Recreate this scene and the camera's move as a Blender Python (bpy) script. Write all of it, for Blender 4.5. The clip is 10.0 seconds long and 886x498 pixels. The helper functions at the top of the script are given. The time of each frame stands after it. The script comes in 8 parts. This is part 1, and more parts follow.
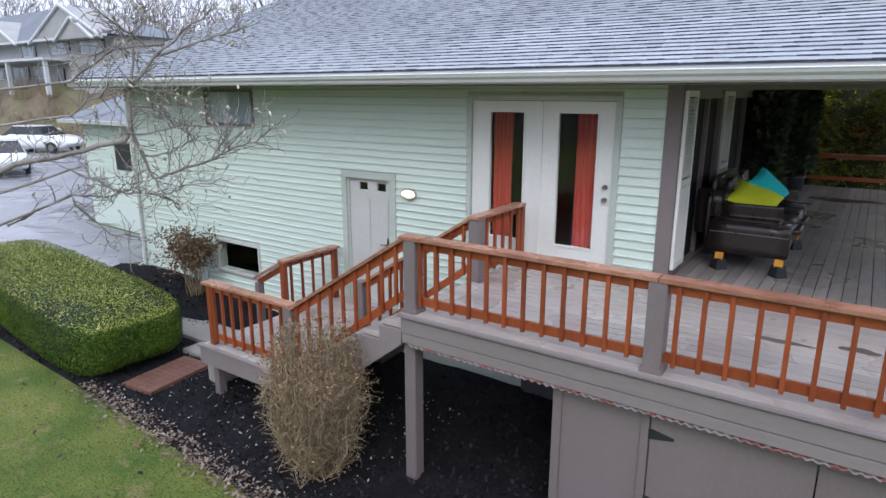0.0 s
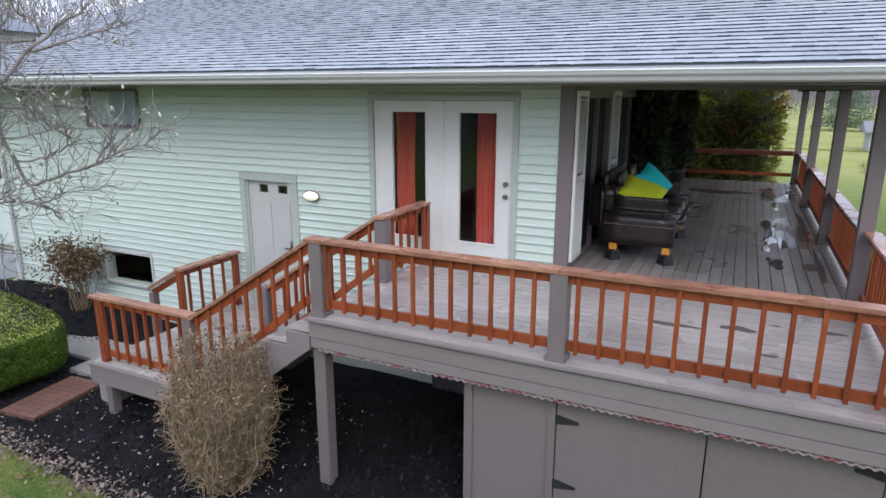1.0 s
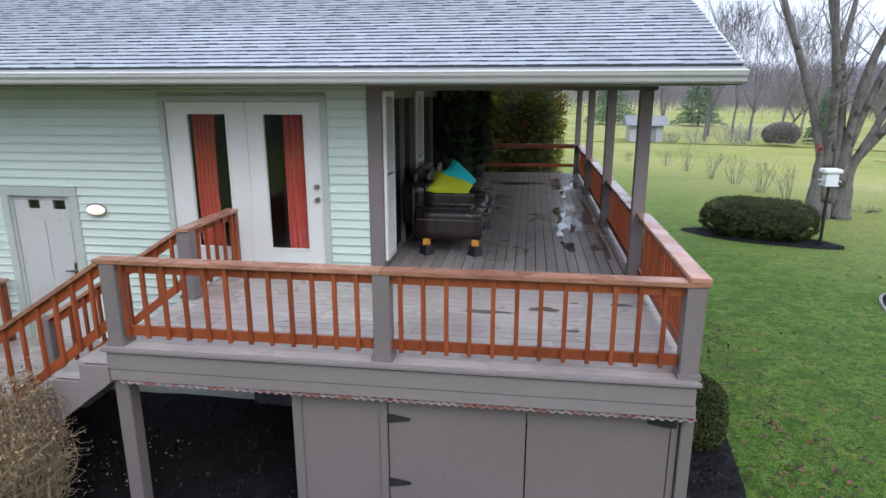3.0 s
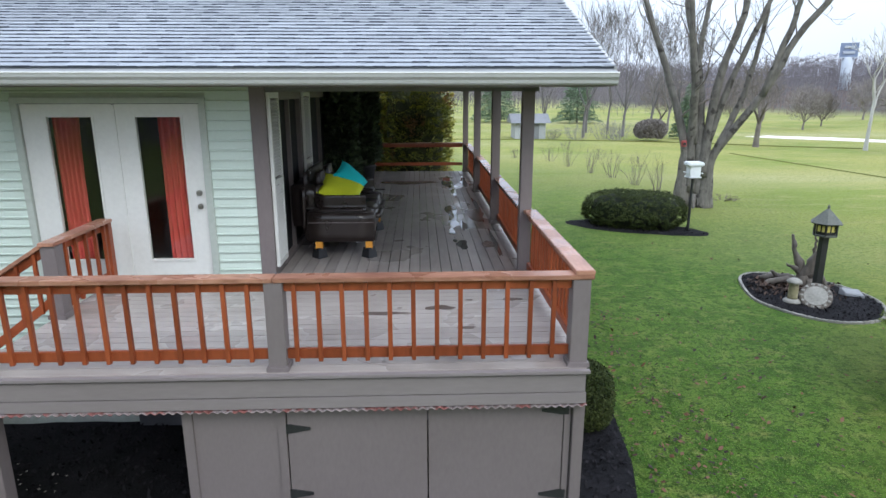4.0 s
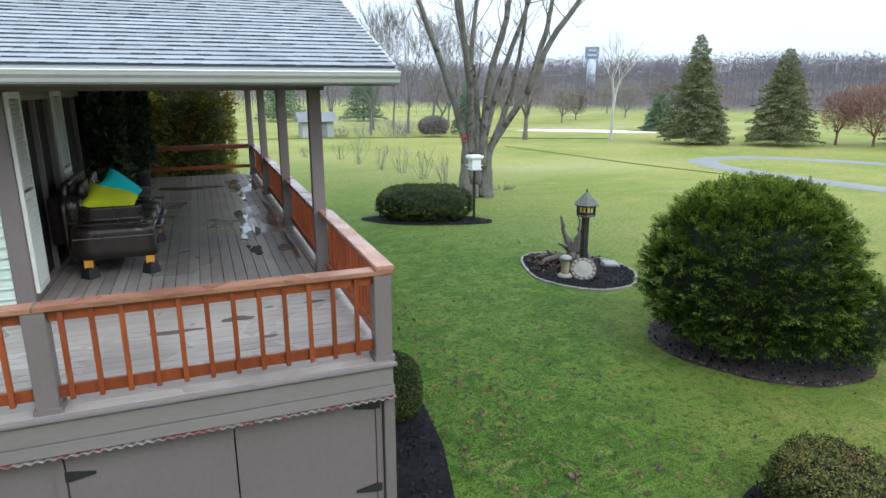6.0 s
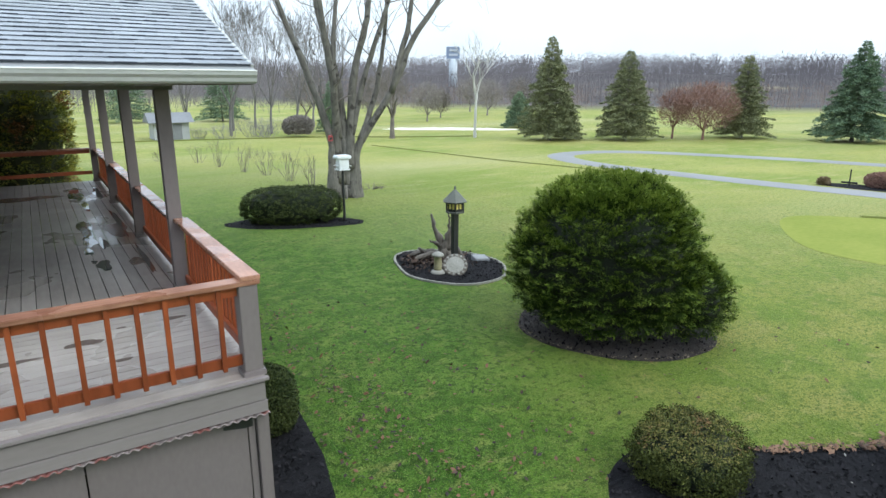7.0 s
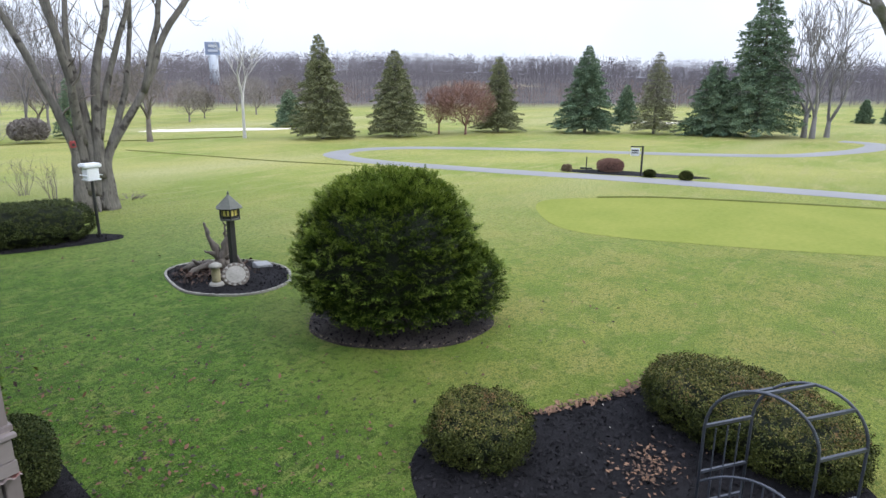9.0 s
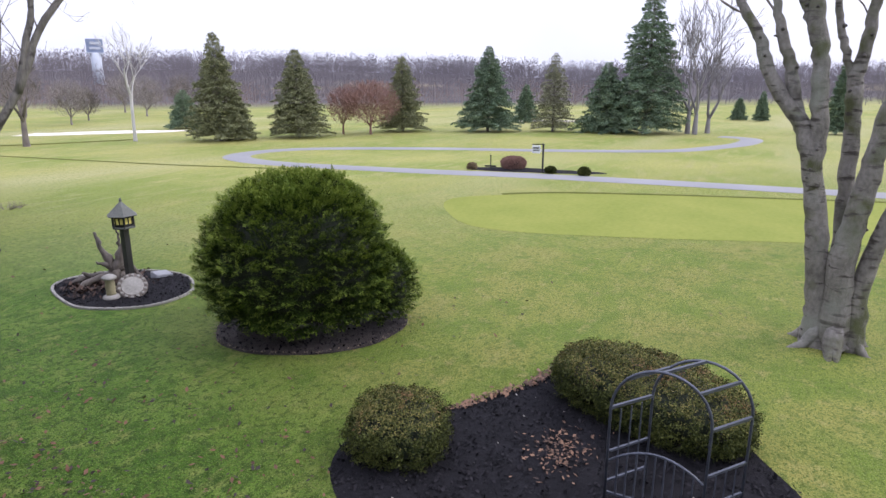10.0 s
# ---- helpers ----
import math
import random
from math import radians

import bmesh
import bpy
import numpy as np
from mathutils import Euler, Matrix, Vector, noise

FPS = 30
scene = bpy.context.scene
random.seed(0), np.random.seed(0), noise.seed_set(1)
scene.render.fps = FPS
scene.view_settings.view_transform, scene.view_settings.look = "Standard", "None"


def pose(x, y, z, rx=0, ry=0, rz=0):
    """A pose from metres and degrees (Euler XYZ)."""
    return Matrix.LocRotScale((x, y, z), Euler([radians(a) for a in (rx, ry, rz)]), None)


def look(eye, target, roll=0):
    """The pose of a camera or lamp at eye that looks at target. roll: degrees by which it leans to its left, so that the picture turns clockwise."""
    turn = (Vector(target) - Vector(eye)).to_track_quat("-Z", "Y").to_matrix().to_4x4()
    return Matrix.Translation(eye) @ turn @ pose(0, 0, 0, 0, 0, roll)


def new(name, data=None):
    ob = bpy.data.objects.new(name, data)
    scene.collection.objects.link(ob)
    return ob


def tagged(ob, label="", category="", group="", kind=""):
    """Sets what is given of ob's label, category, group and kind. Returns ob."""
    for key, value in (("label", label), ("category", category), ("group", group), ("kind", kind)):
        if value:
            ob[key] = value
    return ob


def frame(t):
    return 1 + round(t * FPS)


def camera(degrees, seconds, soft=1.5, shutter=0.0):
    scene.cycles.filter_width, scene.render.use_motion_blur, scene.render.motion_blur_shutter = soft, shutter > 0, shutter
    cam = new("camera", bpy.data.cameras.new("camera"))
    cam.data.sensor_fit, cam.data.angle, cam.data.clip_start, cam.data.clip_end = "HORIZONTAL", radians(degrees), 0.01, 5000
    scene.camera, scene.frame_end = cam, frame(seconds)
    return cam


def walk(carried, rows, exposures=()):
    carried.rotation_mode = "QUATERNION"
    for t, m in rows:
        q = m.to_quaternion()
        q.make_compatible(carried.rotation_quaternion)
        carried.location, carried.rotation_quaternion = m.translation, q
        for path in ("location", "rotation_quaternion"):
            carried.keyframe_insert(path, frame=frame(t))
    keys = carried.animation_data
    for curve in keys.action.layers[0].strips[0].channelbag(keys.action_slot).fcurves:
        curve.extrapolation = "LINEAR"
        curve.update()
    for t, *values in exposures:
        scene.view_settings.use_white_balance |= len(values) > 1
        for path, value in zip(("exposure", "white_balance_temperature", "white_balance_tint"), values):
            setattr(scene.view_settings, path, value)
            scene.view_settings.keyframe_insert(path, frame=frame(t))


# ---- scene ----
cam = camera(71.07, 10.0)
PATH = (
    (0.0, pose(-0.000, 0.000, 4.370, 75.871, -0.084, 34.584)),
    (0.5, pose(0.007, -0.012, 4.368, 75.886, -0.084, 30.014)),
    (1.0, pose(-0.001, -0.024, 4.377, 75.825, -0.094, 25.598)),
    (1.5, pose(-0.014, -0.030, 4.380, 75.786, -0.050, 21.486)),
    (2.0, pose(-0.033, -0.021, 4.388, 75.753, -0.040, 17.098)),
    (3.5, pose(-0.067, 0.007, 4.415, 75.658, 0.034, 2.947)),
    (4.0, pose(-0.059, 0.003, 4.430, 75.599, 0.034, -2.127)),
    (4.5, pose(-0.051, -0.010, 4.437, 75.558, 0.037, -6.574)),
    (5.0, pose(-0.052, -0.018, 4.442, 75.487, 0.044, -11.453)),
    (5.5, pose(-0.059, -0.016, 4.441, 75.447, 0.061, -15.946)),
    (7.0, pose(0.000, 0.067, 4.448, 75.297, 0.019, -33.241)),
    (7.5, pose(0.054, 0.092, 4.461, 75.234, 0.004, -38.955)),
    (8.0, pose(0.055, 0.101, 4.474, 75.195, -0.004, -44.123)),
    (8.5, pose(0.036, 0.097, 4.482, 75.149, -0.036, -48.925)),
    (9.0, pose(0.029, 0.093, 4.485, 75.111, -0.035, -53.638)),
    (9.5, pose(0.013, 0.093, 4.485, 75.096, -0.042, -58.009)),
    (10.0, pose(-0.018, 0.093, 4.491, 75.088, -0.014, -62.278)),
)
walk(cam, PATH, ((0.0, 0.70, 6300, 8), (2.0, 0.72, 6250, 10), (3.5, 0.75, 6250, 4), (5.0, 0.78, 6300, 1), (7.0, 0.82, 6450, -4), (8.5, 0.75, 6500, 0), (10.0, 0.72, 6500, 17)))

SUN_AZ, SUN_EL = radians(150), radians(42)
world = bpy.data.worlds.new("overcast_sky")
scene.world = world
world.use_nodes = True
wn, wl = world.node_tree.nodes, world.node_tree.links
wn.clear()
sky = wn.new("ShaderNodeTexSky")
sky.sky_type, sky.sun_disc = "NISHITA", False
sky.sun_elevation, sky.sun_rotation = SUN_EL, SUN_AZ
sky.air_density, sky.dust_density, sky.ozone_density = 1.0, 3.0, 1.0
cloud = wn.new("ShaderNodeTexNoise")
cloud.inputs["Scale"].default_value, cloud.inputs["Detail"].default_value = 2.2, 5
deck_of_cloud = wn.new("ShaderNodeValToRGB")
deck_of_cloud.color_ramp.elements[0].position, deck_of_cloud.color_ramp.elements[1].position = 0.35, 0.65
deck_of_cloud.color_ramp.elements[0].color = (5.3, 5.72, 7.25, 1)
deck_of_cloud.color_ramp.elements[1].color = (6.4, 6.75, 8.15, 1)
wco = wn.new("ShaderNodeTexCoord")
wxyz = wn.new("ShaderNodeSeparateXYZ")
wl.new(wco.outputs["Generated"], wxyz.inputs[0])
zenith = wn.new("ShaderNodeMapRange")
zenith.inputs["To Min"].default_value, zenith.inputs["To Max"].default_value = 0.68, 1.42
wl.new(wxyz.outputs["Z"], zenith.inputs["Value"])
overcast = wn.new("ShaderNodeVectorMath")
overcast.operation = "SCALE"
wl.new(deck_of_cloud.outputs["Color"], overcast.inputs[0])
wl.new(zenith.outputs["Result"], overcast.inputs["Scale"])
pale = wn.new("ShaderNodeMix")
pale.data_type = "RGBA"
pale.inputs[0].default_value = 0.9
wl.new(cloud.outputs["Fac"], deck_of_cloud.inputs["Fac"])
wl.new(overcast.outputs[0], pale.inputs[7])
wbg = wn.new("ShaderNodeBackground")
wbg.inputs["Strength"].default_value = 0.15
wout = wn.new("ShaderNodeOutputWorld")
wl.new(sky.outputs["Color"], pale.inputs[6])
wl.new(pale.outputs[2], wbg.inputs["Color"])
wl.new(wbg.outputs["Background"], wout.inputs["Surface"])
sun_data = bpy.data.lights.new("sun", "SUN")
sun_data.energy, sun_data.angle, sun_data.color = 0.85, radians(30), (1.0, 0.98, 0.95)
sun = new("sun", sun_data)
sun.matrix_world = look((0, 0, 60), (-60 * math.sin(SUN_AZ) / math.tan(SUN_EL), -60 * math.cos(SUN_AZ) / math.tan(SUN_EL), 0))

# ---- materials ----


def mat(name, dark, light, rough=0.7, grain=30.0, blotch=1.2, bump=0.3, bump_scale=None, metal=0.0, spread=0.0,
        island=0.0, spec=0.5, stretch=(1, 1, 1), wet=None, rvar=0.1, stain=None, height=0.004):
    """A surface between two colours: grain and broad blotches, fine relief, varied gloss; spread varies it piece by piece."""
    m = bpy.data.materials.new(name)
    m.use_nodes = True
    n, l = m.node_tree.nodes, m.node_tree.links
    b = n["Principled BSDF"]
    b.inputs["Metallic"].default_value = metal
    b.inputs["Specular IOR Level"].default_value = spec
    co = n.new("ShaderNodeTexCoord")
    mp = n.new("ShaderNodeMapping")
    mp.inputs["Scale"].default_value = stretch
    geo = n.new("ShaderNodeNewGeometry")
    l.new(geo.outputs["Position"], mp.inputs["Vector"])

    def noi(scale, detail=4, src=None):
        t = n.new("ShaderNodeTexNoise")
        t.inputs["Scale"].default_value, t.inputs["Detail"].default_value = scale, detail
        l.new(src or mp.outputs["Vector"], t.inputs["Vector"])
        return t.outputs["Fac"]

    def mth(op, a, c):
        t = n.new("ShaderNodeMath")
        t.operation = op
        for i, v in enumerate((a, c)):
            if isinstance(v, (int, float)):
                t.inputs[i].default_value = v
            else:
                l.new(v, t.inputs[i])
        return t.outputs[0]
    fine, broad = noi(grain), noi(blotch, 3, geo.outputs["Position"])
    f = mth("ADD", mth("MULTIPLY", fine, 0.6), mth("MULTIPLY", broad, 0.7))
    f = mth("SUBTRACT", f, 0.15)
    if spread:
        oi = n.new("ShaderNodeObjectInfo")
        f = mth("ADD", f, mth("MULTIPLY", mth("SUBTRACT", oi.outputs["Random"], 0.5), spread))
    if island:
        f = mth("ADD", f, mth("MULTIPLY", mth("SUBTRACT", geo.outputs["Random Per Island"], 0.5), island))
    ramp = n.new("ShaderNodeValToRGB")
    ramp.color_ramp.elements[0].position, ramp.color_ramp.elements[1].position = 0.25, 0.78
    ramp.color_ramp.elements[0].color, ramp.color_ramp.elements[1].color = (*dark, 1), (*light, 1)
    l.new(f, ramp.inputs["Fac"])
    col = ramp.outputs["Color"]
    for st_ in ([stain] if isinstance(stain, tuple) else stain or []):
        sc, colr, lo, hi = st_[:4]
        src = geo.outputs["Position"]
        if len(st_) > 4:
            mp2 = n.new("ShaderNodeMapping")
            mp2.inputs["Scale"].default_value = st_[4]
            l.new(src, mp2.inputs["Vector"])
            src = mp2.outputs["Vector"]
        sn = noi(sc, 5, src)
        mr = n.new("ShaderNodeMapRange")
        mr.inputs["From Min"].default_value, mr.inputs["From Max"].default_value = lo, hi
        l.new(sn, mr.inputs["Value"])
        mx = n.new("ShaderNodeMix")
        mx.data_type = "RGBA"
        l.new(mr.outputs["Result"], mx.inputs[0])
        l.new(col, mx.inputs[6])
        mx.inputs[7].default_value = (*colr, 1)
        col = mx.outputs[2]
    l.new(col, b.inputs["Base Color"])
    r = mth("ADD", rough - rvar / 2, mth("MULTIPLY", broad, rvar))
    if wet:
        sc, lo, hi, low = wet
        wnz = noi(sc, 3, geo.outputs["Position"])
        mr = n.new("ShaderNodeMapRange")
        mr.inputs["From Min"].default_value, mr.inputs["From Max"].default_value = lo, hi
        mr.inputs["To Min"].default_value, mr.inputs["To Max"].default_value = rough, low
        l.new(wnz, mr.inputs["Value"])
        r = mr.outputs["Result"]
    l.new(r, b.inputs["Roughness"])
    if bump:
        bp = n.new("ShaderNodeBump")
        bp.inputs["Strength"].default_value, bp.inputs["Distance"].default_value = bump, height
        l.new(noi(bump_scale or grain, 5), bp.inputs["Height"])
        l.new(bp.outputs["Normal"], b.inputs["Normal"])
    return m


def glass_mat(name, tint=(0.9, 0.95, 0.95), rough=0.0):
    m = bpy.data.materials.new(name)
    m.use_nodes = True
    b = m.node_tree.nodes["Principled BSDF"]
    b.inputs["Base Color"].default_value = (*tint, 1)
    b.inputs["Transmission Weight"].default_value = 1.0
    b.inputs["Roughness"].default_value = rough
    b.inputs["IOR"].default_value = 1.45
    return m


M_SIDING = mat("sage_vinyl_siding", (0.497, 0.578, 0.517), (0.582, 0.663, 0.6), 0.45, 60, 0.5, 0.12, spread=0.2)
M_ROOF = mat("asphalt_shingle", (0.195, 0.212, 0.24), (0.345, 0.37, 0.41), 0.55, 120, 0.5, 0.5, 260, spread=0.22, island=0.22)
M_APRON = mat("gray_gutter_apron", (0.25, 0.255, 0.26), (0.31, 0.315, 0.32), 0.5, 25, 0.8, 0.1)
# cream taken down to gray so the gutter face includes its shade
M_GUTTER = mat("cream_gutter_paint", (0.38, 0.385, 0.375), (0.46, 0.465, 0.45), 0.35, 25, 0.8, 0.1)
# ceiling gray darkened so the colour itself holds the shade under the roof
M_SOFFIT = mat("painted_shade_soffit", (0.12, 0.12, 0.12), (0.18, 0.18, 0.175), 0.6, 20, 1)
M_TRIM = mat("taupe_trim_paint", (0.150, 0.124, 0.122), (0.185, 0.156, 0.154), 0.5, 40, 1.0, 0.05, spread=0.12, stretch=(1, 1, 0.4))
M_TRIMH = mat("taupe_fascia_paint", (0.19, 0.162, 0.16), (0.228, 0.198, 0.196), 0.42, 40, 0.8, 0.15, stretch=(0.2, 1, 1))
M_CEDAR = mat("red_stained_cedar", (0.165, 0.035, 0.012), (0.31, 0.072, 0.024), 0.4, 22, 2.0, 0.3, 60, spread=0.4, stretch=(1, 1, 0.25), island=0.2)
M_CAP = mat("wet_cedar_rail_cap", (0.17, 0.07, 0.045), (0.45, 0.235, 0.155), 0.34, 30, 2.0, 0.25, spread=0.3, stretch=(0.2, 1, 1), wet=(2.2, 0.5, 0.6, 0.05))
M_CAPY = mat("wet_cedar_side_cap", (0.17, 0.07, 0.047), (0.45, 0.235, 0.16), 0.32, 30, 2.0, 0.25, spread=0.3, stretch=(1, 0.2, 1), wet=(2.2, 0.46, 0.6, 0.05))
M_DECK = mat("weathered_gray_deck", (0.28, 0.242, 0.222), (0.395, 0.352, 0.325), 0.45, 18, 1.2, 0.3, 60, spread=0.4, stretch=(0.15, 1, 1), wet=(0.9, 0.42, 0.6, 0.12), stain=(0.9, (0.25, 0.215, 0.2), 0.56, 0.72))
M_PORCH = mat("brown_gray_porch_board", (0.19, 0.168, 0.158), (0.32, 0.288, 0.272), 0.42, 18, 1.0, 0.3, 60, spread=0.35, stretch=(1, 0.15, 1), wet=(0.8, 0.5, 0.68, 0.16))
M_WHITE = mat("white_door_paint", (0.60, 0.60, 0.575), (0.69, 0.69, 0.665), 0.35, 20, 1, 0.08)
M_GREYDOOR = mat("pale_gray_door_paint", (0.42, 0.42, 0.41), (0.52, 0.52, 0.5), 0.4, 20, 1, 0.08)
M_CASING = mat("greige_casing_paint", (0.36, 0.40, 0.36), (0.47, 0.5, 0.46), 0.4, 20, 1, 0.08)
M_STEEL = mat("brushed_nickel", (0.35, 0.34, 0.32), (0.5, 0.49, 0.46), 0.3, 80, 4, 0.05, metal=1.0)
M_IRON = mat("black_iron", (0.012, 0.012, 0.013), (0.03, 0.03, 0.032), 0.45, 60, 4, 0.2)
M_CURTAIN = mat("red_orange_curtain", (0.40, 0.042, 0.036), (0.55, 0.08, 0.065), 0.85, 60, 3, 0.3)
# very dark plaster: the unlit interior's dimness is put into the colour
M_ROOM = mat("dark_unlit_room_paint", (0.06, 0.06, 0.068), (0.09, 0.09, 0.1), 0.9, 10, 1)
M_GLASS = glass_mat("window_glass")
M_MULCH = mat("black_mulch", (0.004, 0.004, 0.005), (0.019, 0.018, 0.021), 0.9, 55, 3, 1.0, 70, height=0.02, spec=0.15)
M_CHIP = mat("mulch_chip", (0.005, 0.005, 0.006), (0.025, 0.023, 0.026), 0.9, 40, 3, 0.3, island=0.8, spec=0.15)
M_LEAFLITTER = mat("dead_leaf", (0.07, 0.036, 0.02), (0.21, 0.115, 0.065), 0.7, 40, 5, 0.1, island=1.2)
M_BROWNMULCH = mat("brown_mulch", (0.012, 0.009, 0.008), (0.045, 0.033, 0.028), 0.85, 55, 3, 1.0, 70, height=0.02)
M_OLDLEAF = mat("dark_fallen_leaf", (0.018, 0.010, 0.006), (0.13, 0.06, 0.028), 0.7, 40, 5, 0.1, island=1.2)
M_CONCRETE = mat("pale_concrete", (0.22, 0.205, 0.19), (0.32, 0.3, 0.28), 0.8, 40, 0.8, 0.3)
M_ASPHALT = mat("wet_asphalt_drive", (0.17, 0.17, 0.185), (0.26, 0.26, 0.28), 0.4, 60, 0.6, 0.3, wet=(0.4, 0.42, 0.6, 0.14))
M_PATH = mat("gray_cart_path", (0.18, 0.18, 0.186), (0.27, 0.27, 0.275), 0.7, 30, 0.3, 0.2)
M_PAVER = mat("red_brick_paver", (0.115, 0.055, 0.04), (0.20, 0.10, 0.075), 0.6, 50, 2, 0.4, spread=0.15)
M_SAND = mat("pale_sand", (0.62, 0.57, 0.48), (0.74, 0.69, 0.6), 0.95, 10, 0.4)
M_LEATHER = mat("dark_brown_leather", (0.016, 0.011, 0.010), (0.036, 0.026, 0.023), 0.3, 120, 4, 0.2, rvar=0.2, spec=0.55)
M_TERRA = mat("red_gray_corrugated", (0.18, 0.15, 0.15), (0.33, 0.27, 0.26), 0.6, 20, 6, 0.1, stain=(9.0, (0.24, 0.095, 0.085), 0.5, 0.56))

# ---- building blocks ----
rng = np.random.default_rng(5)


class Build:
    """Gathers vertices and faces for one mesh."""

    def __init__(self):
        self.v, self.f = [], []

    def add(self, verts, faces):
        k = len(self.v)
        self.v += [tuple(p) for p in verts]
        self.f += [tuple(i + k for i in f) for f in faces]
        return self

    def box(self, x0, x1, y0, y1, z0, z1):
        vs = [(x, y, z) for z in (z0, z1) for y in (y0, y1) for x in (x0, x1)]
        return self.add(vs, [(0, 2, 3, 1), (4, 5, 7, 6), (0, 1, 5, 4), (2, 6, 7, 3), (0, 4, 6, 2), (1, 3, 7, 5)])

    def bar(self, a, b, w, h, up=(0, 0, 1)):
        """A square bar from a to b, w wide and h high."""
        a, b = Vector(a), Vector(b)
        d = (b - a).normalized()
        s = d.cross(Vector(up))
        s = s.normalized() if s.length > 1e-4 else Vector((1, 0, 0))
        u = s.cross(d)
        vs = [p + s * (w / 2 * i) + u * (h / 2 * j) for p in (a, b) for i, j in ((-1, -1), (1, -1), (1, 1), (-1, 1))]
        return self.add(vs, [(0, 1, 2, 3), (7, 6, 5, 4), (0, 4, 5, 1), (1, 5, 6, 2), (2, 6, 7, 3), (3, 7, 4, 0)])

    def tube(self, pts, radii, n=8, cap=True):
        """A round, tapering limb along pts."""
        pts = [Vector(p) for p in pts]
        k0 = len(self.v)
        ref = Vector((0.31, 0.83, 0.46))
        for i, p in enumerate(pts):
            d = (pts[min(i + 1, len(pts) - 1)] - pts[max(i - 1, 0)]).normalized()
            s = d.cross(ref)
            s = s.normalized() if s.length > 1e-3 else d.cross(Vector((1, 0, 0))).normalized()
            u = d.cross(s)
            for j in range(n):
                a = 2 * math.pi * j / n
                self.v.append(tuple(p + (s * math.cos(a) + u * math.sin(a)) * radii[i]))
        for i in range(len(pts) - 1):
            for j in range(n):
                a, b = k0 + i * n + j, k0 + i * n + (j + 1) % n
                self.f.append((a, b, b + n, a + n))
        if cap:
            self.f.append(tuple(k0 + j for j in reversed(range(n))))
            self.f.append(tuple(k0 + (len(pts) - 1) * n + j for j in range(n)))
        return self

    def lathe(self, centre, profile, n=16, sx=1.0, sy=1.0):
        """A turned shape from (radius, height) pairs."""
        cx, cy, cz = centre
        k0 = len(self.v)
        for r, z in profile:
            for j in range(n):
                a = 2 * math.pi * j / n
                self.v.append((cx + r * sx * math.cos(a), cy + r * sy * math.sin(a), cz + z))
        for i in range(len(profile) - 1):
            for j in range(n):
                a, b = k0 + i * n + j, k0 + i * n + (j + 1) % n
                self.f.append((a, b, b + n, a + n))
        self.f.append(tuple(k0 + j for j in reversed(range(n))))
        self.f.append(tuple(k0 + (len(profile) - 1) * n + j for j in range(n)))
        return self

    def prism(self, outline, z0, z1):
        n = len(outline)
        vs = [(x, y, z0) for x, y in outline] + [(x, y, z1) for x, y in outline]
        return self.add(vs, [tuple(reversed(range(n))), tuple(range(n, 2 * n))] + [(i, (i + 1) % n, n + (i + 1) % n, n + i) for i in range(n)])

    def mesh(self, name, material, bevel=0.0, smooth=False, origin=(0, 0, 0)):
        me = bpy.data.meshes.new(name)
        o = origin
        me.from_pydata([(x - o[0], y - o[1], z - o[2]) for x, y, z in self.v], [], self.f)
        if bevel:
            bm = bmesh.new()
            bm.from_mesh(me)
            bmesh.ops.bevel(bm, geom=list(bm.edges), offset=bevel, segments=2, affect="EDGES", clamp_overlap=True)
            bm.to_mesh(me)
            bm.free()
        if smooth:
            me.polygons.foreach_set("use_smooth", [True] * len(me.polygons))
        me.materials.append(material)
        me.update()
        return me


def thing(name, at, label, category, group="", kind=""):
    ob = new(name)
    ob.location = at
    return tagged(ob, label, category, group, kind)


def solid(name, b, material, label, category="", group="", kind="", bevel=0.0, smooth=False, at=(0, 0, 0)):
    """A top-level thing of one mesh."""
    ob = new(name, b.mesh(name, material, bevel, smooth, at))
    ob.location = at
    return tagged(ob, label, category, group, kind)


def origin_of(ob):
    o = Vector((0, 0, 0))
    while ob:
        o = o + ob.location
        ob = ob.parent
    return o


def part(name, b, material, parent, label="", bevel=0.0, smooth=False):
    """One mesh object under a thing or a part; b is in the world's metres."""
    ob = new(name, b.mesh(name, material, bevel, smooth, origin_of(parent)))
    ob.parent = parent
    return tagged(ob, label)


def piece(name, mesh, parent, at, rot=(0, 0, 0)):
    """An object of its own on shared mesh data, at a place in the world."""
    ob = new(name, mesh)
    ob.parent = parent
    ob.location = Vector(at) - origin_of(parent)
    ob.rotation_euler = rot
    return ob


def stuff_mesh(name, verts, faces, material, label, category="", parent=None, smooth=False):
    """Many small pieces in one mesh."""
    me = bpy.data.meshes.new(name)
    verts, faces = np.asarray(verts, np.float32), np.asarray(faces, np.int32)
    nf, k = faces.shape
    me.vertices.add(len(verts))
    me.vertices.foreach_set("co", verts.ravel())
    me.loops.add(nf * k)
    me.loops.foreach_set("vertex_index", faces.ravel())
    me.polygons.add(nf)
    me.polygons.foreach_set("loop_start", np.arange(0, nf * k, k, dtype=np.int32))
    if smooth:
        me.polygons.foreach_set("use_smooth", np.ones(nf, bool))
    me.materials.append(material)
    me.update(calc_edges=True)
    ob = new(name, me)
    if parent:
        ob.parent = parent
        ob.location = -origin_of(parent)
        return tagged(ob, label)
    return tagged(ob, label, category, "", "stuff")


def smooth_step(a, b, x):
    t = np.clip((np.asarray(x, float) - a) / (b - a), 0, 1)
    return t * t * (3 - 2 * t)


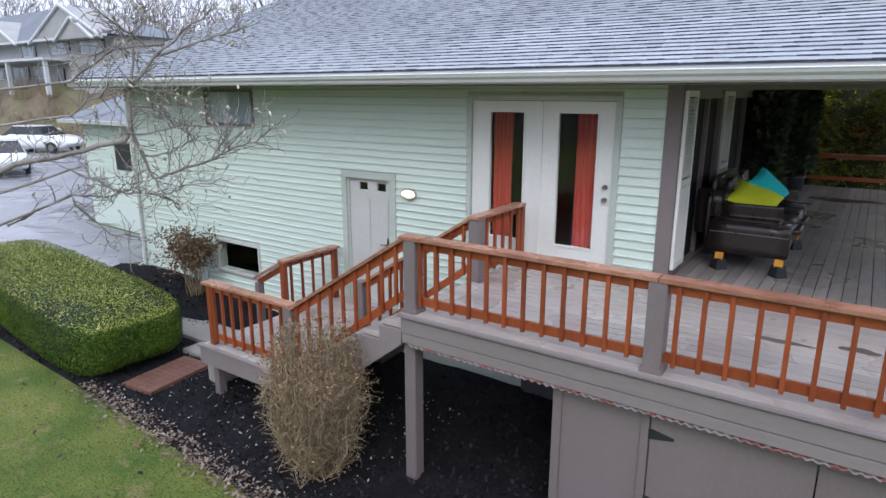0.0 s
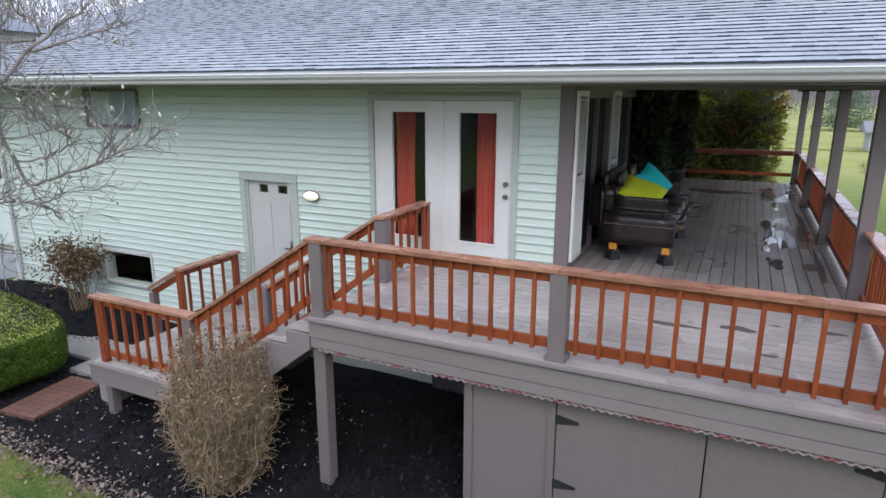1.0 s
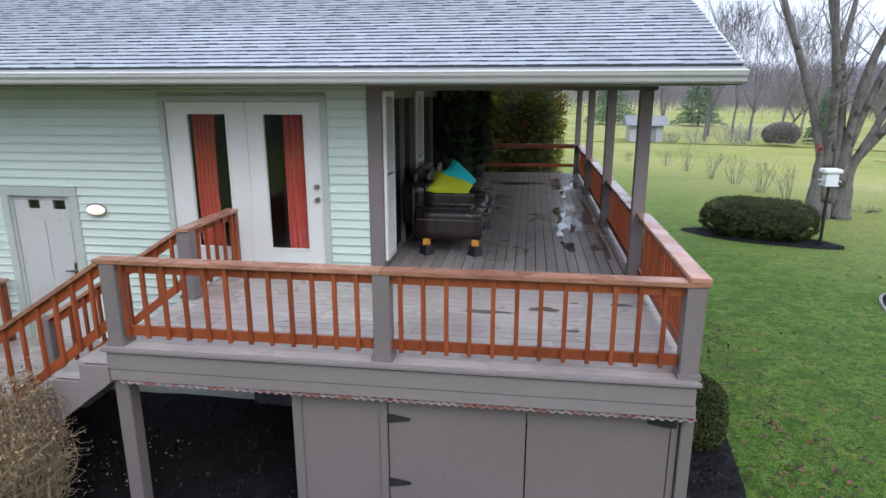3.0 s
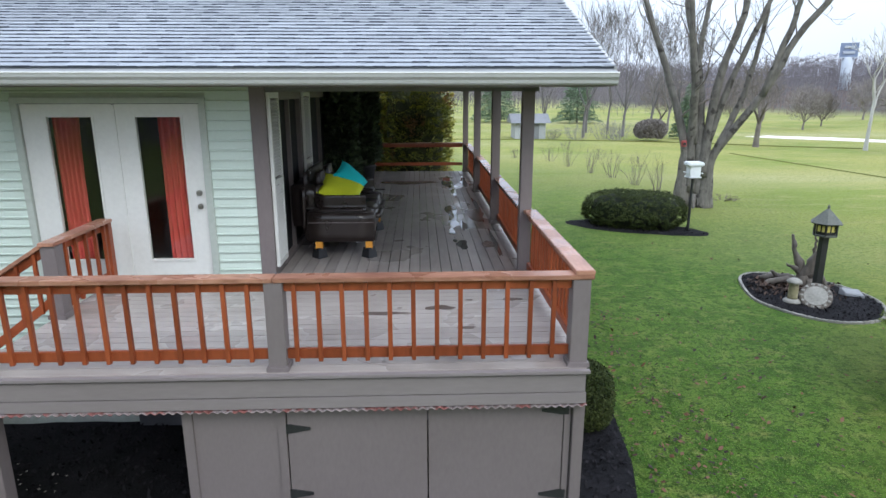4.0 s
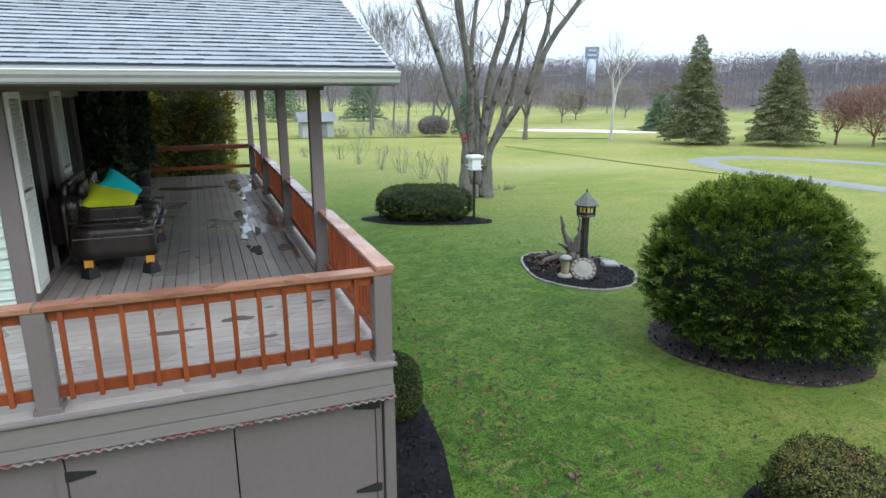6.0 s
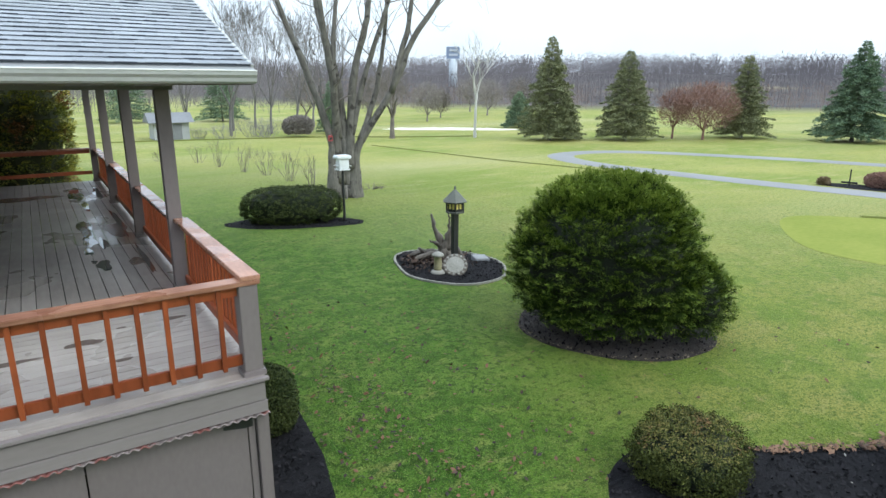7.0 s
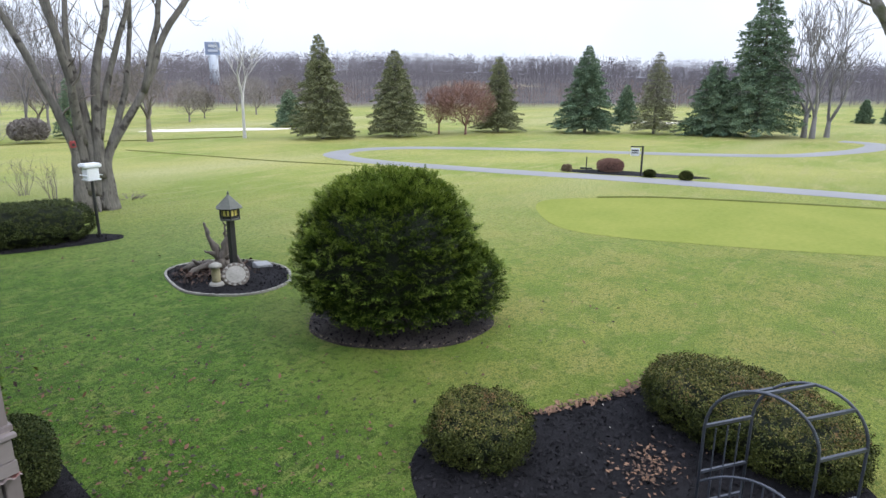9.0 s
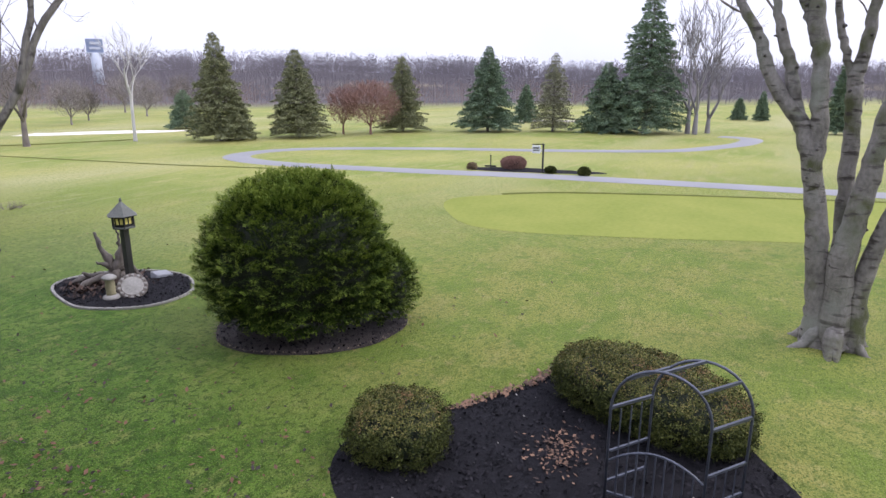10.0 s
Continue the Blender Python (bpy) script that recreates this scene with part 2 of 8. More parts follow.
def ground_z(x, y):
    """Height of the ground: a bank towards the drive, a gentle roll in the course, low hills far off."""
    x, y = np.asarray(x, float), np.asarray(y, float)
    r = np.hypot(x, y)
    z = 0.35 * smooth_step(-8, -13, x) * smooth_step(5.9, 7.6, y) + 0.75 * smooth_step(-14, -40, x)
    z = z + smooth_step(24, 60, r) * 0.04 * (np.sin(x * 0.11 + 1) + np.sin(y * 0.13 + x * 0.04)) * smooth_step(-10, 5, x)
    az = np.degrees(np.arctan2(y, x))
    high = 0.5 + 0.5 * smooth_step(8, 30, az) - 0.1 * smooth_step(55, 75, az)
    z = z + smooth_step(130, 350, r) * (10.5 + 0.9 * np.sin(np.radians(az) * 9 + 0.6)) * high
    return z


def gz(x, y):
    return float(ground_z(x, y))


def blob(cx, cy, rx, ry, n=48, wob=0.06, seed=0.0, rot=0.0):
    """An uneven closed outline."""
    out = []
    for i in range(n):
        a = 2 * math.pi * i / n
        k = 1 + wob * (math.sin(3 * a + seed) + 0.6 * math.sin(5 * a + 2.1 * seed) + 0.3 * math.sin(11 * a + seed * 3))
        x, y = rx * k * math.cos(a), ry * k * math.sin(a)
        out.append((cx + x * math.cos(rot) - y * math.sin(rot), cy + x * math.sin(rot) + y * math.cos(rot)))
    return out


def inside(px, py, outline):
    o = np.asarray(outline)
    x0, y0 = o[:, 0], o[:, 1]
    x1, y1 = np.roll(x0, -1), np.roll(y0, -1)
    px, py = np.asarray(px)[:, None], np.asarray(py)[:, None]
    cross = ((y0 > py) != (y1 > py)) & (px < (x1 - x0) * (py - y0) / (y1 - y0 + 1e-12) + x0)
    return cross.sum(1) % 2 == 1


def patch(name, outline, lift, material, label, category, cell=0.25):
    """A thin bed laid on the ground, with an upstanding middle and an uneven rim."""
    bm = bmesh.new()
    face = bm.faces.new([bm.verts.new((x, y, 0)) for x, y in outline])
    bmesh.ops.triangulate(bm, faces=[face])
    for _ in range(6):
        long = [e for e in bm.edges if e.calc_length() > cell]
        if not long:
            break
        bmesh.ops.subdivide_edges(bm, edges=long, cuts=1)
        bmesh.ops.triangulate(bm, faces=bm.faces[:])
    for v in bm.verts:
        edge = v.is_boundary
        v.co.z = gz(v.co.x, v.co.y) + (0.006 if edge else lift * (0.7 + 0.6 * noise.noise((v.co.x * 2, v.co.y * 2, 0))))
    me = bpy.data.meshes.new(name)
    bmesh.ops.recalc_face_normals(bm, faces=bm.faces[:])
    bm.to_mesh(me)
    bm.free()
    me.materials.append(material)
    return tagged(new(name, me), label, category, "", "structure")


def ribbon(name, line, width, lift, material, label, category):
    """A path along a line on the ground."""
    pts = [Vector((x, y, 0)) for x, y in line]
    fine = []
    for i in range(len(pts) - 1):
        p0, p1, p2, p3 = pts[max(i - 1, 0)], pts[i], pts[i + 1], pts[min(i + 2, len(pts) - 1)]
        for k in range(10):
            t = k / 10
            fine.append(0.5 * (2 * p1 + (p2 - p0) * t + (2 * p0 - 5 * p1 + 4 * p2 - p3) * t * t + (3 * p1 - p0 - 3 * p2 + p3) * t ** 3))
    fine.append(pts[-1])
    b = Build()
    for i, p in enumerate(fine):
        d = (fine[min(i + 1, len(fine) - 1)] - fine[max(i - 1, 0)]).normalized()
        s = Vector((-d.y, d.x, 0))
        for k, h in ((-0.5, 0.0), (-0.42, lift), (0.42, lift), (0.5, 0.0)):
            q = p + s * (k * width)
            b.v.append((q.x, q.y, gz(q.x, q.y) + 0.01 + h))
        if i:
            j = (i - 1) * 4
            b.f += [(j + k, j + k + 4, j + k + 5, j + k + 1) for k in range(3)]
    return solid(name, b, material, label, category, kind="structure", smooth=True)


def wall_with_holes(a0, a1, z0, z1, holes, t0, t1, axis="x"):
    """A thick wall along x or y with openings (a0, a1, z0, z1) that go through."""
    xs = sorted({a0, a1, *[h[i] for h in holes for i in (0, 1)]})
    b = Build()
    for xa, xb in zip(xs, xs[1:]):
        cuts = sorted((h[2], h[3]) for h in holes if h[0] <= xa and h[1] >= xb)
        z = z0
        for c0, c1 in cuts + [(z1, z1)]:
            if c0 > z + 1e-6:
                b.box(*((xa, xb, t0, t1) if axis == "x" else (t0, t1, xa, xb)), z, c0)
            z = c1
    return b

# ---- house ----
D = 2.06          # deck level
WY = 7.82         # face of the long wall
XL, XC = -14.1, -1.95   # left end of the house, porch corner
YB = 20.3         # back of house and porch
EAVE_Y, EAVE_Z, SLOPE, RIDGE_Y = 6.82, 4.655, 0.374, 13.9
ROOF_X0, ROOF_X1 = -14.4, 2.03
RIDGE_Z = EAVE_Z + SLOPE * (RIDGE_Y - EAVE_Y)

HOLES = [(-4.88, -2.72, D, 4.28), (-7.36, -6.48, 0.82, 2.97), (-11.08, -9.80, 3.79, 4.38), (-11.14, -9.85, 0.75, 1.36)]
wall_south = solid("wall_south", wall_with_holes(XL, XC, -0.3, 4.62, HOLES, WY, WY + 0.18), M_CASING,
                   "house wall clad in pale sage green horizontal vinyl siding", "wall", kind="structure")
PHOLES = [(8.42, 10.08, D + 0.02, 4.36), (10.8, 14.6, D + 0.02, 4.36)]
# trim taupe instead of siding colour: the porch shade is put into the paint
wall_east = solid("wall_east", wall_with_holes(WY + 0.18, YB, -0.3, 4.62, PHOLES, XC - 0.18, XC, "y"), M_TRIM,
                  "porch wall in dark taupe standing for shade, with windows and dark glass doors", "wall", kind="structure")
solid("wall_north", Build().box(XL, XC, YB, YB + 0.18, -0.3, 4.62), M_SIDING, "plain back wall of the house", "wall", kind="structure")
wall_west = solid("wall_west", Build().box(XL, XL + 0.18, WY + 0.18, YB, -0.3, 4.62).add(
    [(XL, WY, 4.62), (XL, YB, 4.62), (XL, RIDGE_Y, RIDGE_Z - 0.12), (XL + 0.18, WY, 4.62), (XL + 0.18, YB, 4.62), (XL + 0.18, RIDGE_Y, RIDGE_Z - 0.12)],
    [(0, 2, 1), (3, 4, 5), (0, 3, 5, 2), (1, 2, 5, 4), (0, 1, 4, 3)]), M_SIDING, "gable end wall of the house", "wall", kind="structure")
solid("floor", Build().box(XL + 0.18, XC - 0.18, WY + 0.18, YB, D - 0.2, D), M_ROOM, "floor inside the house, painted dark for its dimness", "floor", kind="structure")
solid("inner_wall", Build().box(XL + 0.18, XC - 0.18, 11.5, 11.6, -0.3, 4.6), M_ROOM, "plastered wall inside the house, painted dark for its dimness", "wall", kind="structure")
solid("ceiling", Build().box(XL + 0.18, ROOF_X1 - 0.25, WY + 0.0, YB, 4.64, 4.70), M_SOFFIT, "flat ceiling of house and porch, gray darkened for shade", "ceiling", kind="structure")

# siding courses, each a board of its own
COURSE = 0.1175
z, row = 0.288, 0
while z < 4.5:
    z1 = z + COURSE
    spans = [(XL + 0.09, XC - 0.17)]
    for hx0, hx1, hz0, hz1 in [(-4.95, -2.65, D, 4.345), (-7.5, -6.31, 0.80, 3.10), (-11.16, -9.71, 3.74, 4.43), (-11.19, -9.81, 0.70, 1.40)]:
        if hz0 < z1 - 0.02 and hz1 > z + 0.02:
            spans = [s for a, b in spans for s in ((a, min(b, hx0)), (max(a, hx1), b)) if s[1] - s[0] > 0.02]
    for a, b in spans:
        cuts = [a] + ([a + (b - a) * (0.35 + 0.3 * ((row * 7) % 5) / 5)] if b - a > 4 else []) + [b]
        for c0, c1 in zip(cuts, cuts[1:]):
            L = c1 - c0 - 0.002
            bb = Build().add([(0, -0.002, COURSE), (L, -0.002, COURSE), (L, -0.014, 0.026), (0, -0.014, 0.026), (0, -0.026, 0.019), (L, -0.026, 0.019), (L, -0.027, 0.003), (0, -0.027, 0.003), (L, 0, 0), (0, 0, 0)],
                             [(0, 3, 2, 1), (3, 4, 5, 2), (4, 7, 6, 5), (7, 9, 8, 6)])
            piece("siding_board", bb.mesh("siding_board", M_SIDING), wall_south, (c0, WY, z))
    z, row = z1, row + 1
part("frieze_board", Build().box(XL, XC, WY - 0.035, WY, 4.48, 4.62), M_CASING, wall_south, "shaded gray-green frieze under the eave")
part("corner_trim", Build().box(XL - 0.02, XL + 0.09, WY - 0.04, WY - 0.026, 0.1, 4.47), M_WHITE, wall_south, "pale corner trim")
part("downspout", Build().tube([(XL + 0.16, WY - 0.07, 4.4), (XL + 0.16, WY - 0.07, 0.5), (XL + 0.16, WY - 0.25, 0.4)], [0.035] * 3, 8), M_GUTTER, wall_south, "cream downspout")
part("corner_post", Build().box(XC - 0.165, XC + 0.02, WY - 0.03, WY + 0.16, D, 4.62), M_TRIM, wall_south, "taupe corner board at the porch", bevel=0.006)

# roof
roof = thing("roof", (0, EAVE_Y, EAVE_Z), "gray asphalt shingle gable roof with cream gutter", "roof", kind="structure")
sl = math.sqrt(1 + SLOPE ** 2)
b = Build()
TH = 0.14
for ya, za, yb, zb in ((EAVE_Y, EAVE_Z, RIDGE_Y, RIDGE_Z), (2 * RIDGE_Y - EAVE_Y, EAVE_Z, RIDGE_Y, RIDGE_Z)):
    vs = [(ROOF_X0, ya, za), (ROOF_X1, ya, za), (ROOF_X1, yb, zb), (ROOF_X0, yb, zb)]
    vs += [(x, y, z - TH) for x, y, z in vs]
    fs = [(0, 1, 2, 3), (7, 6, 5, 4), (0, 4, 5, 1), (1, 5, 6, 2), (3, 7, 4, 0)]
    b.add(vs, fs)
part("roof_deck", b, M_ROOF, roof)
part("gable_wall", Build().add([(ROOF_X1 - 0.25, EAVE_Y + 0.5, 4.72), (ROOF_X1 - 0.25, 2 * RIDGE_Y - EAVE_Y - 0.5, 4.72), (ROOF_X1 - 0.25, RIDGE_Y, RIDGE_Z - 0.2),
                               (ROOF_X1 - 0.35, EAVE_Y + 0.5, 4.72), (ROOF_X1 - 0.35, 2 * RIDGE_Y - EAVE_Y - 0.5, 4.72), (ROOF_X1 - 0.35, RIDGE_Y, RIDGE_Z - 0.2)],
                              [(0, 1, 2), (3, 5, 4), (0, 2, 5, 3), (1, 4, 5, 2), (0, 3, 4, 1)]), M_SIDING, roof)
for xa in (ROOF_X0, ROOF_X1):
    part("rake_board", Build().bar((xa, EAVE_Y, EAVE_Z - 0.07), (xa, RIDGE_Y, RIDGE_Z - 0.07), 0.03, 0.17), M_GUTTER, roof)
# dark taupe here paints the shadow line under the eave
part("soffit", Build().box(ROOF_X0, ROOF_X1, EAVE_Y + 0.0, WY, 4.462, 4.474), M_TRIM, roof)
part("fascia", Build().box(ROOF_X0, ROOF_X1, EAVE_Y, EAVE_Y + 0.03, 4.476, 4.60), M_GUTTER, roof)
prof = [(0, 0), (-0.06, 0), (-0.085, 0.02), (-0.092, 0.055), (-0.115, 0.085), (-0.12, 0.125), (-0.112, 0.125), (-0.105, 0.09), (-0.08, 0.06), (-0.075, 0.03), (-0.055, 0.012), (0, 0.012)]
g = Build()
n = len(prof)
g.add([(x, EAVE_Y - 0.002 + py, 4.475 + pz) for x in (ROOF_X0 - 0.01, ROOF_X1 + 0.02) for py, pz in prof],
      [(i, (i + 1) % n, n + (i + 1) % n, n + i) for i in range(n)] + [tuple(reversed(range(n))), tuple(range(n, 2 * n))])
part("gutter", g, M_GUTTER, roof, "cream painted metal gutter")
# white bar paints the bright lit line along the gutter's top edge
part("gutter_lip", Build().tube([(ROOF_X0 - 0.01, EAVE_Y - 0.118, 4.602), (ROOF_X1 + 0.02, EAVE_Y - 0.118, 4.602)], [0.011, 0.011], 6), M_WHITE, roof, "rolled lip of the gutter, white to stand for its lit edge")
part("gutter_guard", Build().add([(x, y, z + dz) for dz in (0, -0.006) for x, y, z in ((ROOF_X0, EAVE_Y - 0.105, 4.607), (ROOF_X1 + 0.01, EAVE_Y - 0.105, 4.607), (ROOF_X1 + 0.01, EAVE_Y + 0.02, 4.652), (ROOF_X0, EAVE_Y + 0.02, 4.652))],
     [(0, 1, 2, 3), (7, 6, 5, 4), (0, 4, 5, 1), (1, 5, 6, 2), (3, 7, 4, 0)]), M_APRON, roof, "gray gutter apron")
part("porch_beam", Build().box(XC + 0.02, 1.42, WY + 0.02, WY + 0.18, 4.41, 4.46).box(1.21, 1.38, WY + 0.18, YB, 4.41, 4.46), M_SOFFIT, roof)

# ---- deck ----
DX0, DX1, DY0 = -3.98, 1.385, 4.97
PYB = 18.62       # far end of the porch floor
deck = thing("deck", (DX0, DY0, 0), "raised deck of weathered gray boards with taupe fascia, wet from rain", "deck", kind="structure")
bw, gap = 0.135, 0.006
y = DY0 + 0.02
mesh_front = Build().box(0, DX1 - DX0 + 0.02, 0, bw, -0.028, 0).mesh("deck_board", M_DECK, 0.003)
while y < WY - 0.05:
    piece("deck_board", mesh_front, deck, (DX0 - 0.01, y, D))
    y += bw + gap
mesh_porch = Build().box(0, bw, 0, PYB - WY, -0.028, 0).mesh("porch_board", M_PORCH, 0.003)
x = XC + 0.01
while x < DX1 - bw + 0.03:
    piece("porch_board", mesh_porch, deck, (x, WY + 0.02, D))
    x += bw + 0.009
part("fascia_board", Build().box(DX0, DX1, DY0 - 0.005, DY0 + 0.035, 1.835, 2.0), M_TRIMH, deck, "taupe painted fascia", bevel=0.004)
part("lower_fascia", Build().box(DX0 + 0.02, DX1 + 0.01, DY0 - 0.012, DY0 + 0.03, 1.725, 1.829), M_TRIMH, deck, bevel=0.004)
part("edge_trim", Build().box(DX0 - 0.03, DX1 + 0.03, DY0 - 0.04, DY0 + 0.016, 2.02, 2.05), M_TRIMH, deck, bevel=0.004)
part("side_fascia", Build().box(DX1 - 0.03, DX1 + 0.01, DY0 + 0.035, PYB, 1.70, 2.03), M_TRIMH, deck)
part("side_fascia", Build().box(DX0 - 0.012, DX0 + 0.03, DY0 + 0.035, WY, 1.70, 2.03), M_TRIMH, deck)
part("joist_frame", Build().box(DX0 + 0.05, DX1 - 0.05, DY0 + 0.05, DY0 + 0.09, 1.78, 2.03).box(DX0 + 0.05, DX1 - 0.05, 6.4, 6.44, 1.78, 2.03), M_TRIM, deck)
# corrugated sheet under the joists, its wavy edge showing below the fascia
cb = Build()
nx = 330
for i in range(nx + 1):
    xx = DX0 + 0.12 + (DX1 - DX0 - 0.1) * i / nx
    zz = 1.712 + 0.011 * math.sin(2 * math.pi * xx / 0.076)
    cb.v += [(xx, DY0 - 0.03, zz), (xx, WY - 0.1, zz + 0.05), (xx, DY0 - 0.03, zz - 0.006), (xx, WY - 0.1, zz + 0.044)]
    if i:
        j = (i - 1) * 4
        cb.f += [(j, j + 4, j + 5, j + 1), (j + 2, j + 3, j + 7, j + 6), (j, j + 2, j + 6, j + 4)]
solid("corrugated_sheet", cb, M_TERRA, "corrugated roofing sheet in faded red and gray under the deck", "roofing sheet", smooth=False)
for xx in (-3.91,):
    part("deck_post", Build().box(xx - 0.075, xx + 0.075, 5.03, 5.18, 0.0, 1.70), M_TRIM, deck, "square taupe support post", bevel=0.006)
# room colour reused so the space below the deck reads as shaded
solid("foundation_wall", Build().box(DX0 + 0.1, DX1, WY - 0.12, WY - 0.02, -0.1, 1.68), M_ROOM, "foundation wall behind the deck, painted dark for the shade there", "wall", kind="structure")

# storage room below the deck
store = thing("storage_wall", (-2.12, 5.06, 0), "taupe board wall with two plywood doors below the deck", "wall", kind="structure")
part("frame_post", Build().box(-2.20, -2.11, 5.05, 5.15, 0, 1.69), M_TRIM, store, bevel=0.004)
part("wall_panel", Build().box(-2.11, -1.36, 5.075, 5.11, 0, 1.69), M_TRIM, store)
part("frame_post", Build().box(-1.36, -1.285, 5.055, 5.13, 0, 1.69), M_TRIM, store, bevel=0.004)
part("frame_post", Build().box(1.235, 1.295, 5.06, 5.13, 0, 1.69), M_TRIM, store, bevel=0.004)
part("corner_post", Build().box(1.305, 1.41, 5.02, 5.14, 0, 1.70), M_TRIM, store, bevel=0.006)
part("side_panel", Build().box(1.35, 1.40, 5.14, WY, 0, 1.69), M_TRIM, store)
for x0, x1, hx, sgn in ((-1.275, -0.017, -1.27, 1), (-0.005, 1.228, 1.225, -1)):
    dr = part("storage_door", Build().box(x0, x1, 5.066, 5.10, 0.06, 1.68), M_TRIM, store, "taupe plywood door", bevel=0.004)
    for zz in ((1.47, 0.80) if sgn > 0 else (1.61, 0.735)):
        part("hinge", Build().add([(hx - sgn * 0.05, 5.056, zz + 0.045), (hx - sgn * 0.05, 5.056, zz - 0.045), (hx + sgn * 0.02, 5.056, zz - 0.045), (hx + sgn * 0.2, 5.056, zz - 0.012), (hx + sgn * 0.2, 5.056, zz + 0.012), (hx + sgn * 0.02, 5.056, zz + 0.045),
                                   (hx - sgn * 0.05, 5.066, zz + 0.045), (hx - sgn * 0.05, 5.066, zz - 0.045), (hx + sgn * 0.02, 5.066, zz - 0.045), (hx + sgn * 0.2, 5.066, zz - 0.012), (hx + sgn * 0.2, 5.066, zz + 0.012), (hx + sgn * 0.02, 5.066, zz + 0.045)],
                                  [tuple(range(6)), tuple(range(11, 5, -1))] + [(i, (i + 1) % 6, 6 + (i + 1) % 6, 6 + i) for i in range(6)]), M_IRON, dr, "black strap hinge")

# ---- railings ----
BAL = {}


def baluster(h):
    h = round(h, 3)
    if h not in BAL:
        BAL[h] = Build().box(-0.019, 0.019, -0.019, 0.019, 0, h).mesh("baluster", M_CEDAR, 0.003)
    return BAL[h]


def gray_post(parent, x, y, z0, z1, w=0.155):
    p = part("post", Build().box(x - w / 2, x + w / 2, y - w / 2, y + w / 2, z0, z1), M_TRIM, parent, "taupe boxed post", bevel=0.005)
    part("post_base", Build().box(x - w / 2 - 0.02, x + w / 2 + 0.02, y - w / 2 - 0.02, y + w / 2 + 0.02, z0, z0 + 0.05), M_TRIM, p, bevel=0.006)
    return p


def rail_run(name, a, b, zt, zb, label, count, posts=(), cap_mat=None, out=(0, -1), zt2=None, zb2=None, cap_over=(0.08, 0.08), first=None, step=0.204):
    """A railing from a to b (plan points) with cap, rails and balusters; zt2, zb2 are the far end's heights on a slope."""
    zt2, zb2 = (zt if zt2 is None else zt2), (zb if zb2 is None else zb2)
    t = thing(name, (a[0], a[1], zb), label, "railing", "deck railings")
    A, B = Vector((*a, 0)), Vector((*b, 0))
    d = (B - A).normalized()
    o = Vector((*out, 0))
    up = Vector((0, 0, 1))

    def line(za, zb_, off=0.0, e0=0.0, e1=0.0):
        L = (B - A).length
        s = (zb_ - za) / L
        return A - d * e0 + o * off + up * (za - s * e0), B + d * e1 + o * off + up * (zb_ + s * e1)
    p, q = line(zt - 0.02, zt2 - 0.02, 0.0, *cap_over)
    part("cap_rail", Build().bar(p, q, 0.165, 0.04), cap_mat or M_CAP, t, "wet reddish cedar cap board", bevel=0.005)
    p, q = line(zt - 0.088, zt2 - 0.088)
    part("top_rail", Build().bar(p, q, 0.038, 0.09), M_CEDAR, t, bevel=0.004)
    p, q = line(zb + 0.135, zb2 + 0.135)
    part("bottom_rail", Build().bar(p, q, 0.038, 0.09), M_CEDAR, t, bevel=0.004)
    n = count
    for i in range(n):
        f = (i + 0.5) / n
        if first is not None:
            f = (first + i * step) / (B - A).length
        c = A.lerp(B, f) + o * 0.039
        z0, z1 = zb + (zb2 - zb) * f + 0.075, zt + (zt2 - zt) * f - 0.045
        piece("baluster", baluster(z1 - z0), t, (c.x, c.y, z0), (0, 0, math.atan2(d.y, d.x)))
    for px, py, pz0, pz1 in posts:
        gray_post(t, px, py, pz0, pz1)
    return t


RT = 2.90
RY = 5.09
LBL = "reddish stained cedar deck railing with square balusters and taupe posts"
rail_run("deck_railing", (-3.815, RY), (-1.385, RY), RT, D, LBL, 12, [(-3.895, RY, D - 0.01, RT - 0.04), (-1.307, RY, D - 0.01, RT - 0.04)], cap_over=(0.22, 0.075), first=0.042, step=0.2037)
rail_run("deck_railing", (-1.229, RY), (1.243, RY), RT, D, LBL, 12, [(1.32, RY, D - 0.01, RT - 0.04)], cap_over=(0.075, 0.18), first=0.089, step=0.2025)
RXX = 1.345
SIDE_Y = [7.86, 11.12, 14.75, 18.5]
prev = RY + 0.07
for yy in SIDE_Y:
    first_ = prev < 6
    rail_run("porch_side_railing", (RXX, prev + (0.02 if first_ else 0.07)), (RXX, yy - 0.07), RT + (0.041 if first_ else 0.0), D, LBL, max(4, int((yy - prev) / 0.15)), cap_mat=M_CAPY, out=(1, 0), cap_over=(0.17 if first_ else 0.0, 0.0))
    prev = yy
rail_run("porch_end_railing", (XC + 0.25, 18.5), (RXX - 0.14, 18.5), RT + 0.02, D + 0.1, "dark reddish cedar rails across the far end of the porch", 0, out=(0, -1), cap_over=(0, 0))
for yy in SIDE_Y:
    pp = thing("porch_post", (RXX - 0.06, yy, D), "tall square taupe porch post", "post", "porch posts")
    part("shaft", Build().box(RXX - 0.13, RXX + 0.02, yy - 0.07, yy + 0.07, D, 4.41), M_TRIM, pp, bevel=0.005)
    part("post_base", Build().box(RXX - 0.145, RXX + 0.035, yy - 0.085, yy + 0.085, D, D + 0.06), M_TRIM, pp, bevel=0.005)

